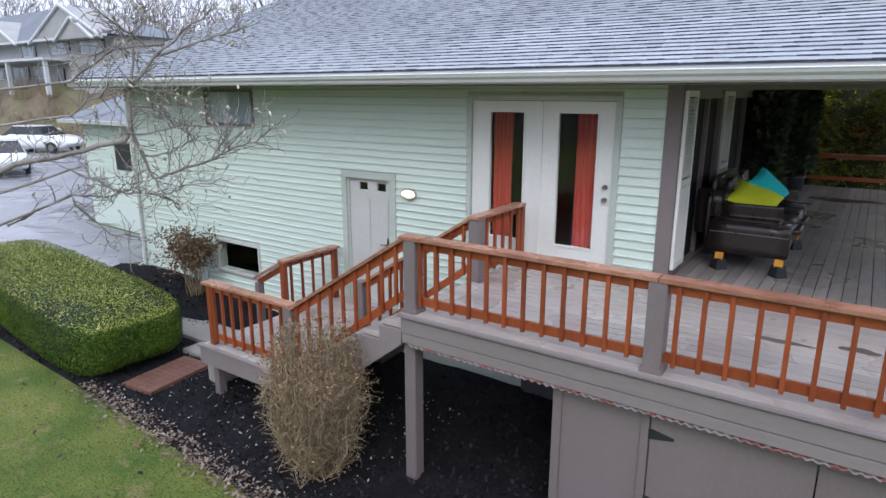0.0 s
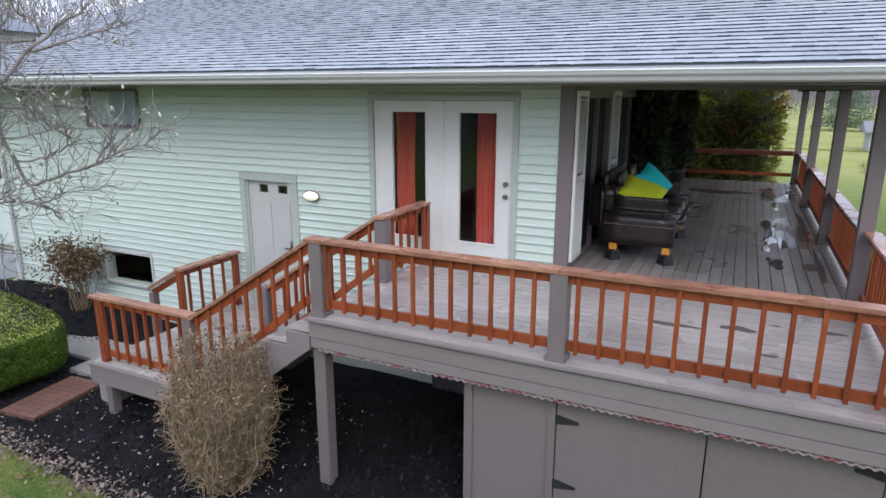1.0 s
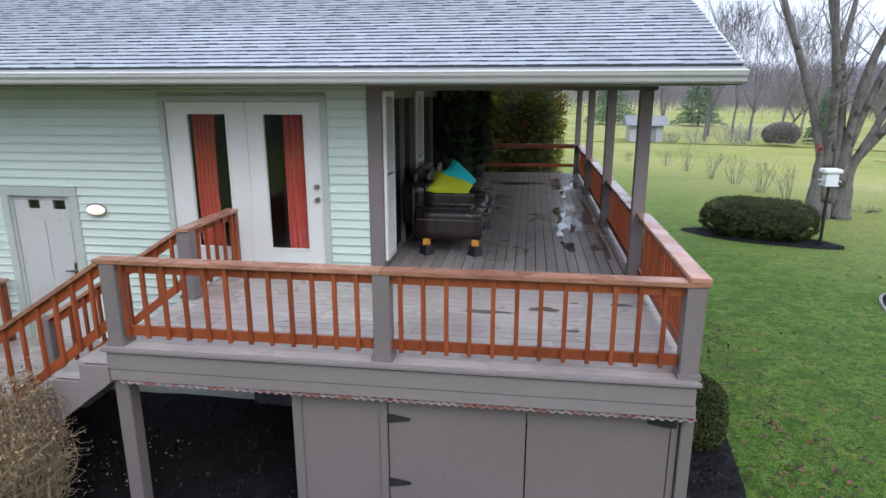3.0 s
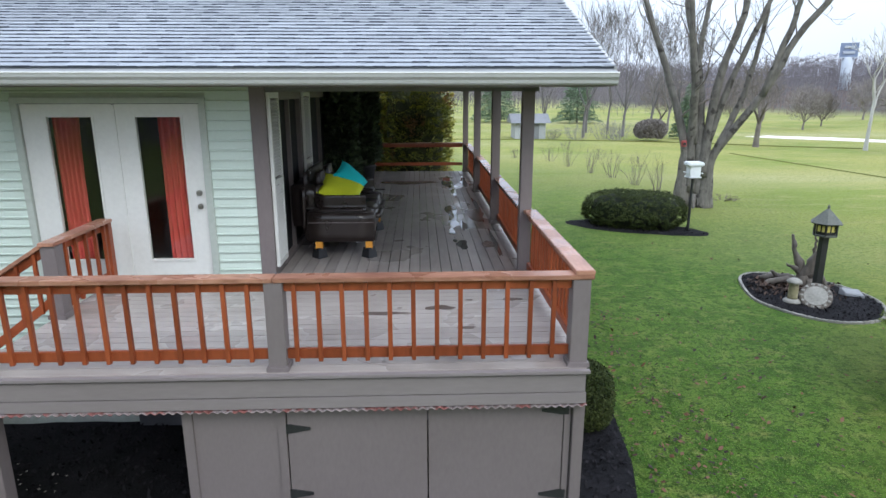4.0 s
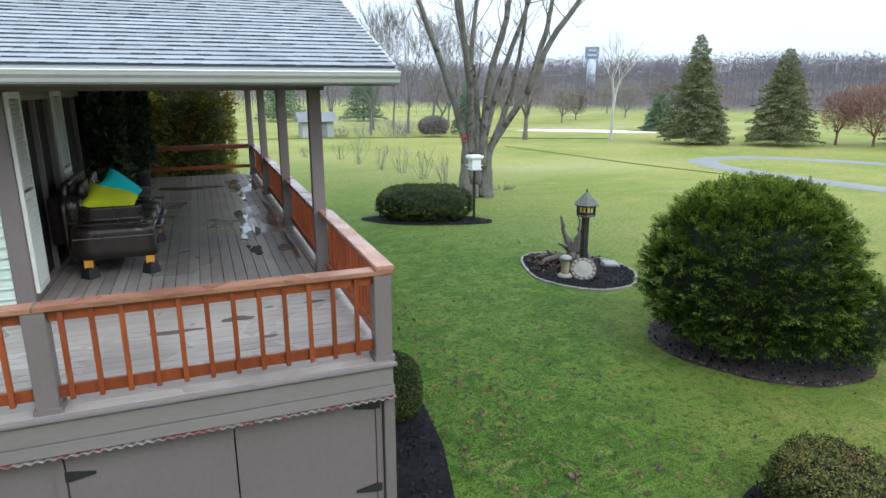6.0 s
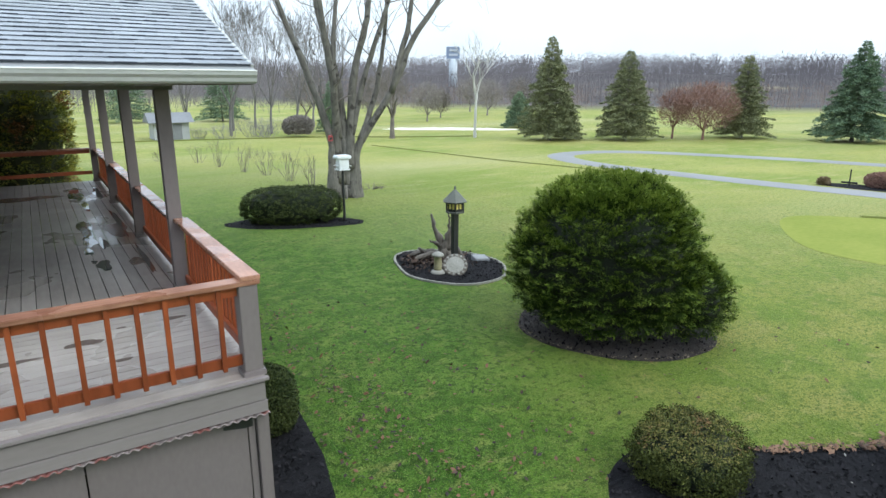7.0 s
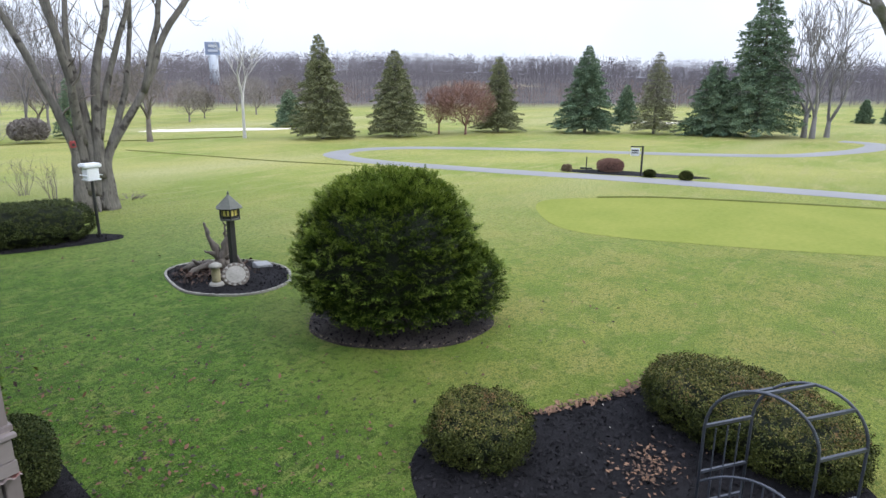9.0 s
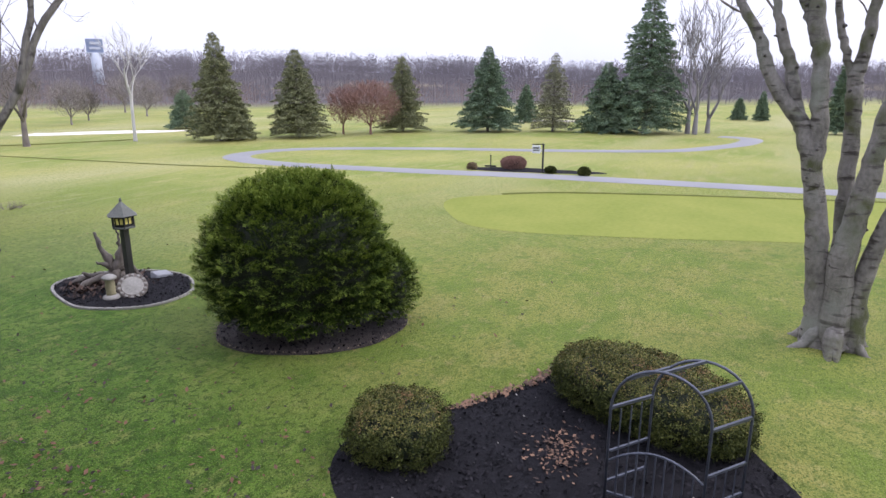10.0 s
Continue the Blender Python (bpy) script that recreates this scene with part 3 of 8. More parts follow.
# ---- stairs and lower landing ----
LZ = 0.80
LX0, LX1 = -7.72, -5.86
landing = thing("landing", (LX0, 5.0, 0), "low gray wooden landing at the foot of the stairs", "landing", kind="structure")
lb = Build().box(0, LX1 - LX0, 0, bw, -0.028, 0).mesh("landing_board", M_DECK, 0.003)
y = 5.0
while y < WY - 0.1:
    piece("landing_board", lb, landing, (LX0, y, LZ))
    y += bw + gap
part("fascia_board", Build().box(LX0 - 0.02, LX1 + 0.3, 4.955, 4.995, LZ - 0.29, LZ - 0.03), M_TRIMH, landing, bevel=0.004)
part("edge_trim", Build().box(LX0 - 0.04, LX1 + 0.1, 4.93, 4.998, LZ - 0.03, LZ), M_TRIMH, landing, bevel=0.004)
part("side_fascia", Build().box(LX0 - 0.03, LX0, 5.0, WY, LZ - 0.29, LZ - 0.03), M_TRIMH, landing)
part("landing_post", Build().box(-7.6, -7.48, 5.05, 5.17, 0.0, LZ - 0.29), M_TRIM, landing, bevel=0.005)
part("landing_post", Build().box(-5.97, -5.88, 5.05, 5.17, 0.0, LZ - 0.29), M_TRIM, landing, bevel=0.005)
stairs = thing("stairs", (LX1, 5.0, 0), "gray wooden stairs between the landing and the deck", "stairs", kind="structure")
NS = 7
rise, SY1 = (D - LZ) / NS, 6.45
run = (DX0 - LX1) / (NS - 1)
for i in range(NS - 1):
    xa, zt_ = LX1 + i * run, LZ + (i + 1) * rise
    part("tread", Build().box(xa - 0.025, xa + run + 0.01, 5.03, SY1, zt_ - 0.035, zt_), M_DECK, stairs, bevel=0.004)
    part("riser", Build().box(xa, xa + 0.02, 5.05, SY1, zt_ - rise, zt_ - 0.036), M_TRIMH, stairs)
part("riser", Build().box(DX0 - 0.034, DX0 - 0.014, 5.05, SY1, D - rise, D - 0.03), M_TRIMH, stairs)
for ys in (5.0, SY1):
    outl = [(LX1 - 0.02, LZ - 0.02)]
    for i in range(NS - 1):
        outl += [(LX1 + i * run - 0.01, LZ + (i + 1) * rise - 0.036), (LX1 + (i + 1) * run - 0.01, LZ + (i + 1) * rise - 0.036)]
    outl += [(DX0 - 0.01, D - rise - 0.2), (LX1 + 0.35, LZ - 0.28), (LX1 - 0.02, LZ - 0.28)]
    k = len(outl)
    part("stringer", Build().add([(px, ys + dy, pz) for dy in (-0.02, 0.02) for px, pz in outl],
         [tuple(range(k)), tuple(reversed(range(k, 2 * k)))] + [(i, k + i, k + (i + 1) % k, (i + 1) % k) for i in range(k)]), M_TRIMH, stairs)
LR = 1.75
rail_run("landing_railing", (-7.56, RY), (-5.93, RY), LR, LZ, "reddish stained cedar railing of the lower landing", 8, [(-5.88, RY, LZ - 0.01, LR - 0.04)], cap_over=(0.1, 0.1))
part("end_post", Build().box(-7.60, -7.51, RY - 0.045, RY + 0.045, LZ, LR - 0.04), M_CEDAR, bpy.data.objects["landing_railing"], bevel=0.004)
rail_run("stair_railing", (-5.82, RY), (-4.0, RY), LR - 0.02, LZ - 0.05, "sloping reddish cedar stair railing", 9, cap_over=(0, 0.02), zt2=RT - 0.02, zb2=D + 0.05)
rail_run("stair_railing", (-5.82, SY1), (-4.0, SY1), LR - 0.02, LZ - 0.05, "sloping reddish cedar stair railing", 9, [(-3.93, SY1, D, RT - 0.04), (-5.88, SY1, LZ - 0.01, LR - 0.04)], cap_over=(0, 0.02), zt2=RT - 0.02, zb2=D + 0.05)
rail_run("deck_railing", (-3.93, SY1 + 0.07), (-3.93, WY - 0.25), RT, D, "short reddish cedar railing beside the french doors", 5, cap_mat=M_CAPY, out=(1, 0), cap_over=(0.17, 0.05))
rail_run("landing_railing", (-7.62, 6.5), (-7.62, WY - 0.12), LR, LZ, "short reddish cedar railing beside the side door", 5, cap_mat=M_CAPY, out=(1, 0), cap_over=(0.05, 0.03))
short_ = [o_ for o_ in bpy.data.objects if o_.name.startswith(("deck_railing", "landing_railing")) and "beside the" in o_["label"]]
for o_ in short_:
    xx, y0, y1, zb, zt = (-3.93, SY1 + 0.1, WY - 0.2, D, RT) if o_.name.startswith("deck") else (-7.62, 6.5, WY - 0.16, LZ, LR)
    for yy in (y0, y1):
        part("end_post", Build().box(xx - 0.045, xx + 0.045, yy - 0.045, yy + 0.045, zb, zt - 0.042), M_CEDAR, o_, bevel=0.004)
t = thing("step_handrail", (-7.7, 6.5, 0.4), "short sloping cedar handrail on a low gray post", "railing", "deck railings")
part("cap_rail", Build().bar((-7.66, 6.5, 1.70), (-8.3, 6.5, 1.34), 0.14, 0.04), M_CAP, t, bevel=0.004)
part("top_rail", Build().bar((-7.66, 6.5, 1.60), (-8.25, 6.5, 1.27), 0.038, 0.09), M_CEDAR, t)
gray_post(t, -8.25, 6.5, gz(-8.25, 6.5), 1.27, 0.11)
for i, zz in enumerate((0.42,)):
    solid("entry_step", Build().box(-8.05 - 0.3 * i, LX0 - 0.03, 5.25, 6.4, 0.0, zz), M_CONCRETE, "pale concrete step up to the landing", "step", "entry steps", "structure", bevel=0.01)

# ---- french doors, side door, windows ----
fd = thing("french_doors", (-3.78, WY, D), "pair of white full-lite french doors with red curtains inside", "door", kind="structure")
part("casing", Build().box(-4.95, -4.865, WY - 0.04, WY + 0.1, D, 4.27).box(-2.735, -2.65, WY - 0.04, WY + 0.1, D, 4.27).box(-4.95, -2.65, WY - 0.042, WY + 0.1, 4.272, 4.345), M_CASING, fd, "gray-green door casing", bevel=0.004)
part("threshold", Build().box(-4.865, -2.735, WY - 0.05, WY + 0.12, D, D + 0.05), M_STEEL, fd)
for x0, x1, gx0, gx1 in ((-4.86, -3.775, -4.56, -4.03), (-3.745, -2.74, -3.505, -2.97)):
    z0, z1, gz0, gz1 = D + 0.055, 4.265, 2.325, 4.11
    leaf = part("door_leaf", Build().box(x0, gx0, WY + 0.0, WY + 0.045, z0, z1).box(gx1, x1, WY, WY + 0.045, z0, z1).box(gx0, gx1, WY, WY + 0.045, z0, gz0).box(gx0, gx1, WY, WY + 0.045, gz1, z1), M_WHITE, fd)
    part("glazing_bead", Build().box(gx0 - 0.03, gx0, WY - 0.012, WY, gz0 - 0.03, gz1 + 0.03).box(gx1, gx1 + 0.03, WY - 0.012, WY, gz0 - 0.03, gz1 + 0.03)
         .box(gx0, gx1, WY - 0.012, WY, gz0 - 0.03, gz0).box(gx0, gx1, WY - 0.012, WY, gz1, gz1 + 0.03), M_WHITE, leaf, bevel=0.003)
    pane = part("pane", Build().box(gx0, gx1, WY + 0.018, WY + 0.024, gz0, gz1), M_GLASS, leaf)
    pane.visible_shadow = False
part("astragal", Build().box(-3.78, -3.74, WY - 0.018, WY - 0.001, D + 0.06, 4.25), M_WHITE, fd)
for zz, rr in ((3.18, 0.036), (3.01, 0.034)):
    kn = Build()
    for r0, r1, ya, yb in ((0.036, 0.036, 0, 0.012), (0.013, 0.013, 0.012, 0.035), (rr, rr * 0.7, 0.035, 0.062)):
        kn.tube([(-2.82, WY - ya, zz), (-2.82, WY - yb, zz)], [r0, r1], 14)
    part("door_knob", kn, M_STEEL, fd, "brushed nickel knob", smooth=False)


def curtain(x0, x1, y, z0, z1, gather):
    b = Build()
    n = 40
    for i in range(n + 1):
        f = i / n
        for k, zz in enumerate(np.linspace(z0, z1, 8)):
            tk = 1 - gather * math.sin(math.pi * k / 7)
            b.v.append((x0 + (x1 - x0) * f * tk, y + 0.03 * math.sin(f * 32), zz))
        if i:
            j = (i - 1) * 8
            b.f += [(j + k, j + 8 + k, j + 9 + k, j + 1 + k) for k in range(7)]
    return b


solid("curtain", curtain(-4.55, -4.23, WY + 0.095, D + 0.05, 4.15, 0.1), M_CURTAIN, "red-orange curtain hanging behind the door glass", "curtain", "door curtains", smooth=True)
solid("curtain", curtain(-3.28, -2.86, WY + 0.095, D + 0.05, 4.15, 0.12), M_CURTAIN, "red-orange curtain hanging behind the door glass", "curtain", "door curtains", smooth=True)
sd = thing("side_door", (-6.91, WY, LZ), "closed gray six-panel side door with two small lights", "door", kind="structure")
part("casing", Build().box(-7.5, -7.39, WY - 0.04, WY + 0.08, LZ, 2.97).box(-6.44, -6.31, WY - 0.04, WY + 0.08, LZ, 2.97).box(-7.5, -6.31, WY - 0.042, WY + 0.08, 2.972, 3.10), M_CASING, sd, bevel=0.004)
x0, x1, z0, z1 = -7.36, -6.455, LZ + 0.03, 2.965
holes = []
for px0, px1 in ((-7.14, -6.96), (-6.75, -6.56)):
    holes.append((px0, px1, z1 - 0.19, z1 - 0.06))
leaf = part("door_leaf", wall_with_holes(x0, x1, z0, z1, holes, WY + 0.035, WY + 0.075), M_GREYDOOR, sd)
for px0, px1, pz0, pz1 in holes:
    pn = part("pane", Build().box(px0, px1, WY + 0.05, WY + 0.056, pz0, pz1), M_GLASS, leaf)
    for qz0, qz1 in ((LZ + 0.22, LZ + 0.83), (LZ + 0.95, z1 - 0.34)):
        part("door_panel", Build().box(px0 - 0.06, px1 + 0.05, WY + 0.029, WY + 0.036, qz0, qz1), M_GREYDOOR, leaf, bevel=0.006)
part("lever_handle", Build().bar((-6.53, WY + 0.03, 1.88), (-6.53, WY - 0.03, 1.88), 0.03, 0.03).bar((-6.53, WY - 0.03, 1.88), (-6.65, WY - 0.03, 1.88), 0.02, 0.02).box(-6.56, -6.5, WY + 0.028, WY + 0.036, 1.78, 2.0), M_STEEL, sd, bevel=0.003)
for nm, x0, x1, z0, z1 in (("window_1", -11.16, -9.71, 3.74, 4.43), ("window_2", -11.19, -9.81, 0.70, 1.40)):
    w = thing(nm, ((x0 + x1) / 2, WY, z0), "dark-framed slider window high in the siding" if nm[-1] == "1" else "pale-framed basement window near the ground", "window", kind="structure")
    mfr = M_TRIM if nm[-1] == "1" else M_GREYDOOR
    e = 0.05 if nm[-1] == "1" else 0.045
    part("window_frame", Build().box(x0, x0 + e, WY - 0.045, WY + 0.1, z0, z1).box(x1 - e, x1, WY - 0.045, WY + 0.1, z0, z1).box(x0 + e, x1 - e, WY - 0.045, WY + 0.1, z0, z0 + e).box(x0 + e, x1 - e, WY - 0.045, WY + 0.1, z1 - e, z1), mfr, w)
    for xa, xb in ((x0 + e, x1 - e),):
        pn = part("pane", Build().box(xa, xb, WY + 0.02, WY + 0.026, z0 + e, z1 - e), M_GLASS, w)
        pn.visible_shadow = False
# curtain white raised to carry the pane's bright sky reflection too
M_CURTW = mat("white_curtain", (0.84, 0.86, 0.88), (0.9, 0.91, 0.92), 0.9, 40, 3, 0.2)
solid("white_curtain", curtain(-11.08, -10.5, WY + 0.046, 3.79, 4.38, 0.0), M_CURTW, "white curtain behind the high window", "curtain", smooth=True)
# added panel behind the glass; its blue-gray imitates reflected sky
solid("window_blind", Build().box(-10.5, -9.8, WY + 0.036, WY + 0.042, 3.795, 4.375), mat("blue_gray_reflection", (0.42, 0.48, 0.56), (0.66, 0.71, 0.77), 0.8, 3, 3, 0.1), "added blue-gray panel standing for the reflection in the high window", "blind")
# wall lamp
lampm = bpy.data.materials.new("lit_lamp_glass")
lampm.use_nodes = True
lb_ = lampm.node_tree.nodes["Principled BSDF"]
lb_.inputs["Base Color"].default_value = (0.9, 0.85, 0.75, 1)
lb_.inputs["Emission Color"].default_value = (1.0, 0.86, 0.62, 1)
lb_.inputs["Emission Strength"].default_value = 0.35
wlp = thing("wall_lamp", (-6.02, WY, 2.815), "lit oval bulkhead lamp on the siding", "lamp")
part("lamp_base", Build().tube([(-6.02, WY - 0.015, 2.8), (-6.02, WY - 0.06, 2.8)], [0.09, 0.085], 20), M_TRIM, wlp)
lg = Build()
for i in range(6):
    a = i / 5 * math.pi / 2
    for j in range(20):
        q = 2 * math.pi * j / 20
        lg.v.append((-6.02 + 0.145 * math.cos(a) * math.cos(q), WY - 0.05 - 0.09 * math.sin(a), 2.8 + 0.075 * math.cos(a) * math.sin(q)))
    if i:
        lg.f += [((i - 1) * 20 + j, (i - 1) * 20 + (j + 1) % 20, i * 20 + (j + 1) % 20, i * 20 + j) for j in range(20)]
part("globe", lg, lampm, wlp, "glowing frosted glass", smooth=True)
part("guard", Build().tube([(-6.02 + 0.15 * math.cos(2 * math.pi * j / 24), WY - 0.055, 2.8 + 0.08 * math.sin(2 * math.pi * j / 24)) for j in range(25)], [0.012] * 25, 6, False), M_TRIM, wlp)

# ---- porch things ----
M_SCREEN = mat("dark_insect_screen", (0.010, 0.011, 0.013), (0.022, 0.023, 0.026), 0.75, 400, 2, 0.2, spec=0.2)
for y0, y1 in ((7.84, 8.36), (10.12, 10.72)):
    sh = thing("shutter", (XC, y0, 2.1), "tall white louvered shutter", "shutter", "porch shutters")
    fr = Build().box(XC + 0.025, XC + 0.065, y0, y0 + 0.05, 2.2, 4.40).box(XC + 0.025, XC + 0.065, y1 - 0.05, y1, 2.2, 4.40)
    for zz in (2.2, 3.25, 4.33):
        fr.box(XC + 0.025, XC + 0.065, y0 + 0.05, y1 - 0.05, zz, zz + 0.07)
    part("frame", fr, M_WHITE, sh)
    sm = Build().bar((0, 0, 0), (0, y1 - y0 - 0.1, 0), 0.05, 0.008, (0.6, 0, 0.8)).mesh("slat", M_WHITE)
    for i in range(47):
        zz = 2.29 + i * 0.0435
        if abs(zz - 3.285) > 0.05:
            piece("slat", sm, sh, (XC + 0.045, y0 + 0.05, zz))
for nm, y0, y1, z0, z1, nmul in (("window_3", 8.42, 10.08, D + 0.02, 4.36, 1), ("door_2", 10.8, 14.6, D + 0.02, 4.36, 2)):
    w = thing(nm, (XC, y0, z0), "dark screened porch window in a taupe frame" if nmul == 1 else "dark screened sliding porch door in a taupe frame", "window" if nmul == 1 else "door", kind="structure")
    fr = Build().box(XC - 0.1, XC + 0.02, y0, y0 + 0.06, z0, z1).box(XC - 0.1, XC + 0.02, y1 - 0.06, y1, z0, z1).box(XC - 0.1, XC + 0.02, y0 + 0.06, y1 - 0.06, z0, z0 + 0.06).box(XC - 0.1, XC + 0.02, y0 + 0.06, y1 - 0.06, z1 - 0.06, z1)
    part("window_frame", fr, M_TRIM, w)
    for i in range(1, nmul + 1):
        yy = y0 + (y1 - y0) * i / (nmul + 1)
        part("mullion", Build().box(XC - 0.08, XC + 0.01, yy - 0.025, yy + 0.025, z0 + 0.06, z1 - 0.06), M_TRIM, w)
    part("pane", Build().box(XC - 0.06, XC - 0.052, y0 + 0.06, y1 - 0.06, z0 + 0.06, z1 - 0.06), M_SCREEN, w, "dark insect screen")


def soft_box(x0, x1, y0, y1, z0, z1, r, puff=0.0, n=4):
    """A cushion: a box with large rounded edges and swollen faces."""
    bm = bmesh.new()
    bmesh.ops.create_cube(bm, size=1)
    for v in bm.verts:
        v.co = Vector(((x0 + x1) / 2 + v.co.x * (x1 - x0), (y0 + y1) / 2 + v.co.y * (y1 - y0), (z0 + z1) / 2 + v.co.z * (z1 - z0)))
    bmesh.ops.bevel(bm, geom=bm.edges[:], offset=r, segments=n, affect="EDGES")
    bmesh.ops.subdivide_edges(bm, edges=[e for e in bm.edges if e.calc_length() > 0.15], cuts=3, use_grid_fill=True)
    c = Vector(((x0 + x1) / 2, (y0 + y1) / 2, (z0 + z1) / 2))
    hs = Vector(((x1 - x0) / 2, (y1 - y0) / 2, (z1 - z0) / 2))
    for v in bm.verts:
        u = [(v.co[i] - c[i]) / hs[i] for i in range(3)]
        for i in range(3):
            o = [u[k] for k in range(3) if k != i]
            v.co[i] += puff * u[i] * max(0, 1 - o[0] ** 2) * max(0, 1 - o[1] ** 2)
    b = Build()
    b.v = [tuple(v.co) for v in bm.verts]
    bm.verts.index_update()
    b.f = [tuple(v.index for v in f.verts) for f in bm.faces]
    bm.free()
    return b


SB = D + 0.24
sofa = thing("sofa", (-1.3, 9.8, D), "dark brown leather two-seat sofa raised on blocks on the porch", "sofa")
part("base", soft_box(-1.74, -0.76, 8.84, 10.72, SB, SB + 0.24, 0.03), M_LEATHER, sofa, smooth=True)
part("seat_cushion", soft_box(-1.48, -0.66, 9.04, 9.77, SB + 0.2, SB + 0.42, 0.08, 0.025), M_LEATHER, sofa, smooth=True)
part("seat_cushion", soft_box(-1.48, -0.66, 9.78, 10.5, SB + 0.2, SB + 0.42, 0.08, 0.025), M_LEATHER, sofa, smooth=True)
part("backrest", soft_box(-1.92, -1.54, 8.82, 10.76, SB + 0.02, SB + 0.95, 0.17, 0.02), M_LEATHER, sofa, smooth=True)
part("back_cushion", soft_box(-1.74, -1.38, 8.98, 9.77, SB + 0.34, SB + 0.93, 0.15, 0.03), M_LEATHER, sofa, smooth=True)
part("back_cushion", soft_box(-1.74, -1.38, 9.78, 10.6, SB + 0.34, SB + 0.93, 0.15, 0.03), M_LEATHER, sofa, smooth=True)
for y0 in (8.73, 10.49):
    part("arm", soft_box(-1.76, -0.66, y0 - 0.02, y0 + 0.37, SB + 0.27, SB + 0.66, 0.185, 0.0, 10), M_LEATHER, sofa, smooth=True)
    part("arm_panel", soft_box(-1.68, -0.72, y0 + 0.02, y0 + 0.3, SB + 0.0, SB + 0.44, 0.02), M_LEATHER, sofa, smooth=True)
    part("piping", Build().tube([(-1.67, y0 + 0.018, SB + 0.285), (-0.73, y0 + 0.018, SB + 0.285)], [0.006, 0.006], 6), M_TRIM, sofa, "pale piping seam")
M_AMBER = mat("amber_block", (0.55, 0.22, 0.02), (0.75, 0.36, 0.05), 0.5, 40, 5)
M_BLACKP = mat("black_plastic", (0.01, 0.011, 0.014), (0.02, 0.022, 0.026), 0.5, 40, 5)
for x in (-1.53, -0.81):
    for y in (8.82, 10.66):
        lg = part("leg", Build().box(x - 0.05, x + 0.05, y - 0.05, y + 0.05, D + 0.13, SB + 0.01), M_AMBER, sofa, "amber wooden foot", bevel=0.005)
        part("riser_block", Build().lathe((x, y, D), [(0.115, 0), (0.115, 0.02), (0.085, 0.15), (0.075, 0.15)], 4), M_BLACKP, lg, "black plastic bed riser")
M_LIME = mat("lime_cushion_fabric", (0.52, 0.56, 0.01), (0.66, 0.70, 0.03), 0.9, 90, 4, 0.2)
M_TURQ = mat("turquoise_cushion_fabric", (0.015, 0.46, 0.48), (0.03, 0.6, 0.6), 0.9, 90, 4, 0.2)


def pillow(name, at, size, along, faces, material, label):
    b = Build()
    n = 14
    for s in (1, -1):
        k = len(b.v)
        for i in range(n + 1):
            for j in range(n + 1):
                u, v = 2 * i / n - 1, 2 * j / n - 1
                pin = 1 - 0.07 * (u * u) * (1 - v * v) - 0.07 * v * v * (1 - u * u)
                th = 0.16 * size * (max(0, (1 - u ** 4) * (1 - v ** 4))) ** 0.6
                b.v.append((u * size / 2 * (1 - 0.08 * (1 - v * v)), v * size / 2 * (1 - 0.08 * (1 - u * u)), s * th))
        for i in range(n):
            for j in range(n):
                q = (k + i * (n + 1) + j, k + (i + 1) * (n + 1) + j, k + (i + 1) * (n + 1) + j + 1, k + i * (n + 1) + j + 1)
                b.f.append(q if s > 0 else q[::-1])
    ob = new(name, b.mesh(name, material, 0, True))
    x = Vector(along).normalized()
    z = Vector(faces)
    z = (z - x * z.dot(x)).normalized()
    ob.matrix_world = Matrix.Translation(at) @ Matrix((x, z.cross(x), z)).transposed().to_4x4()
    return tagged(ob, label, "cushion", "sofa cushions")


pillow("throw_pillow", (-1.24, 9.24, SB + 0.69), 0.62, (0.91, 0.02, -0.34), (0.3, -0.36, 0.88), M_LIME, "lime green throw pillow leaning on the sofa arm")
pillow("throw_pillow", (-1.13, 9.6, SB + 0.80), 0.52, (0.72, 0.1, -0.68), (0.62, -0.36, 0.64), M_TURQ, "turquoise throw pillow leaning on the sofa back")

# ---- ground ----
gm = bpy.data.materials.new("lawn")
gm.use_nodes = True
gn, gl = gm.node_tree.nodes, gm.node_tree.links
gb = gn["Principled BSDF"]
gb.inputs["Roughness"].default_value, gb.inputs["Specular IOR Level"].default_value = 0.85, 0.2
gpos = gn.new("ShaderNodeNewGeometry").outputs["Position"]


def gnoise(scale, detail=4, stretch=None):
    t = gn.new("ShaderNodeTexNoise")
    t.inputs["Scale"].default_value, t.inputs["Detail"].default_value = scale, detail
    src = gpos
    if stretch:
        mp = gn.new("ShaderNodeMapping")
        mp.inputs["Scale"].default_value = stretch
        gl.new(gpos, mp.inputs["Vector"])
        src = mp.outputs["Vector"]
    gl.new(src, t.inputs["Vector"])
    return t.outputs["Fac"]


def gmix(fac, a, b, lo=None, hi=None):
    if lo is not None:
        mr = gn.new("ShaderNodeMapRange")
        mr.inputs["From Min"].default_value, mr.inputs["From Max"].default_value = lo, hi
        gl.new(fac, mr.inputs["Value"])
        fac = mr.outputs["Result"]
    mx = gn.new("ShaderNodeMix")
    mx.data_type = "RGBA"
    gl.new(fac, mx.inputs[0])
    for k, v in ((6, a), (7, b)):
        if isinstance(v, tuple):
            mx.inputs[k].default_value = (*v, 1)
        else:
            gl.new(v, mx.inputs[k])
    return mx.outputs[2]


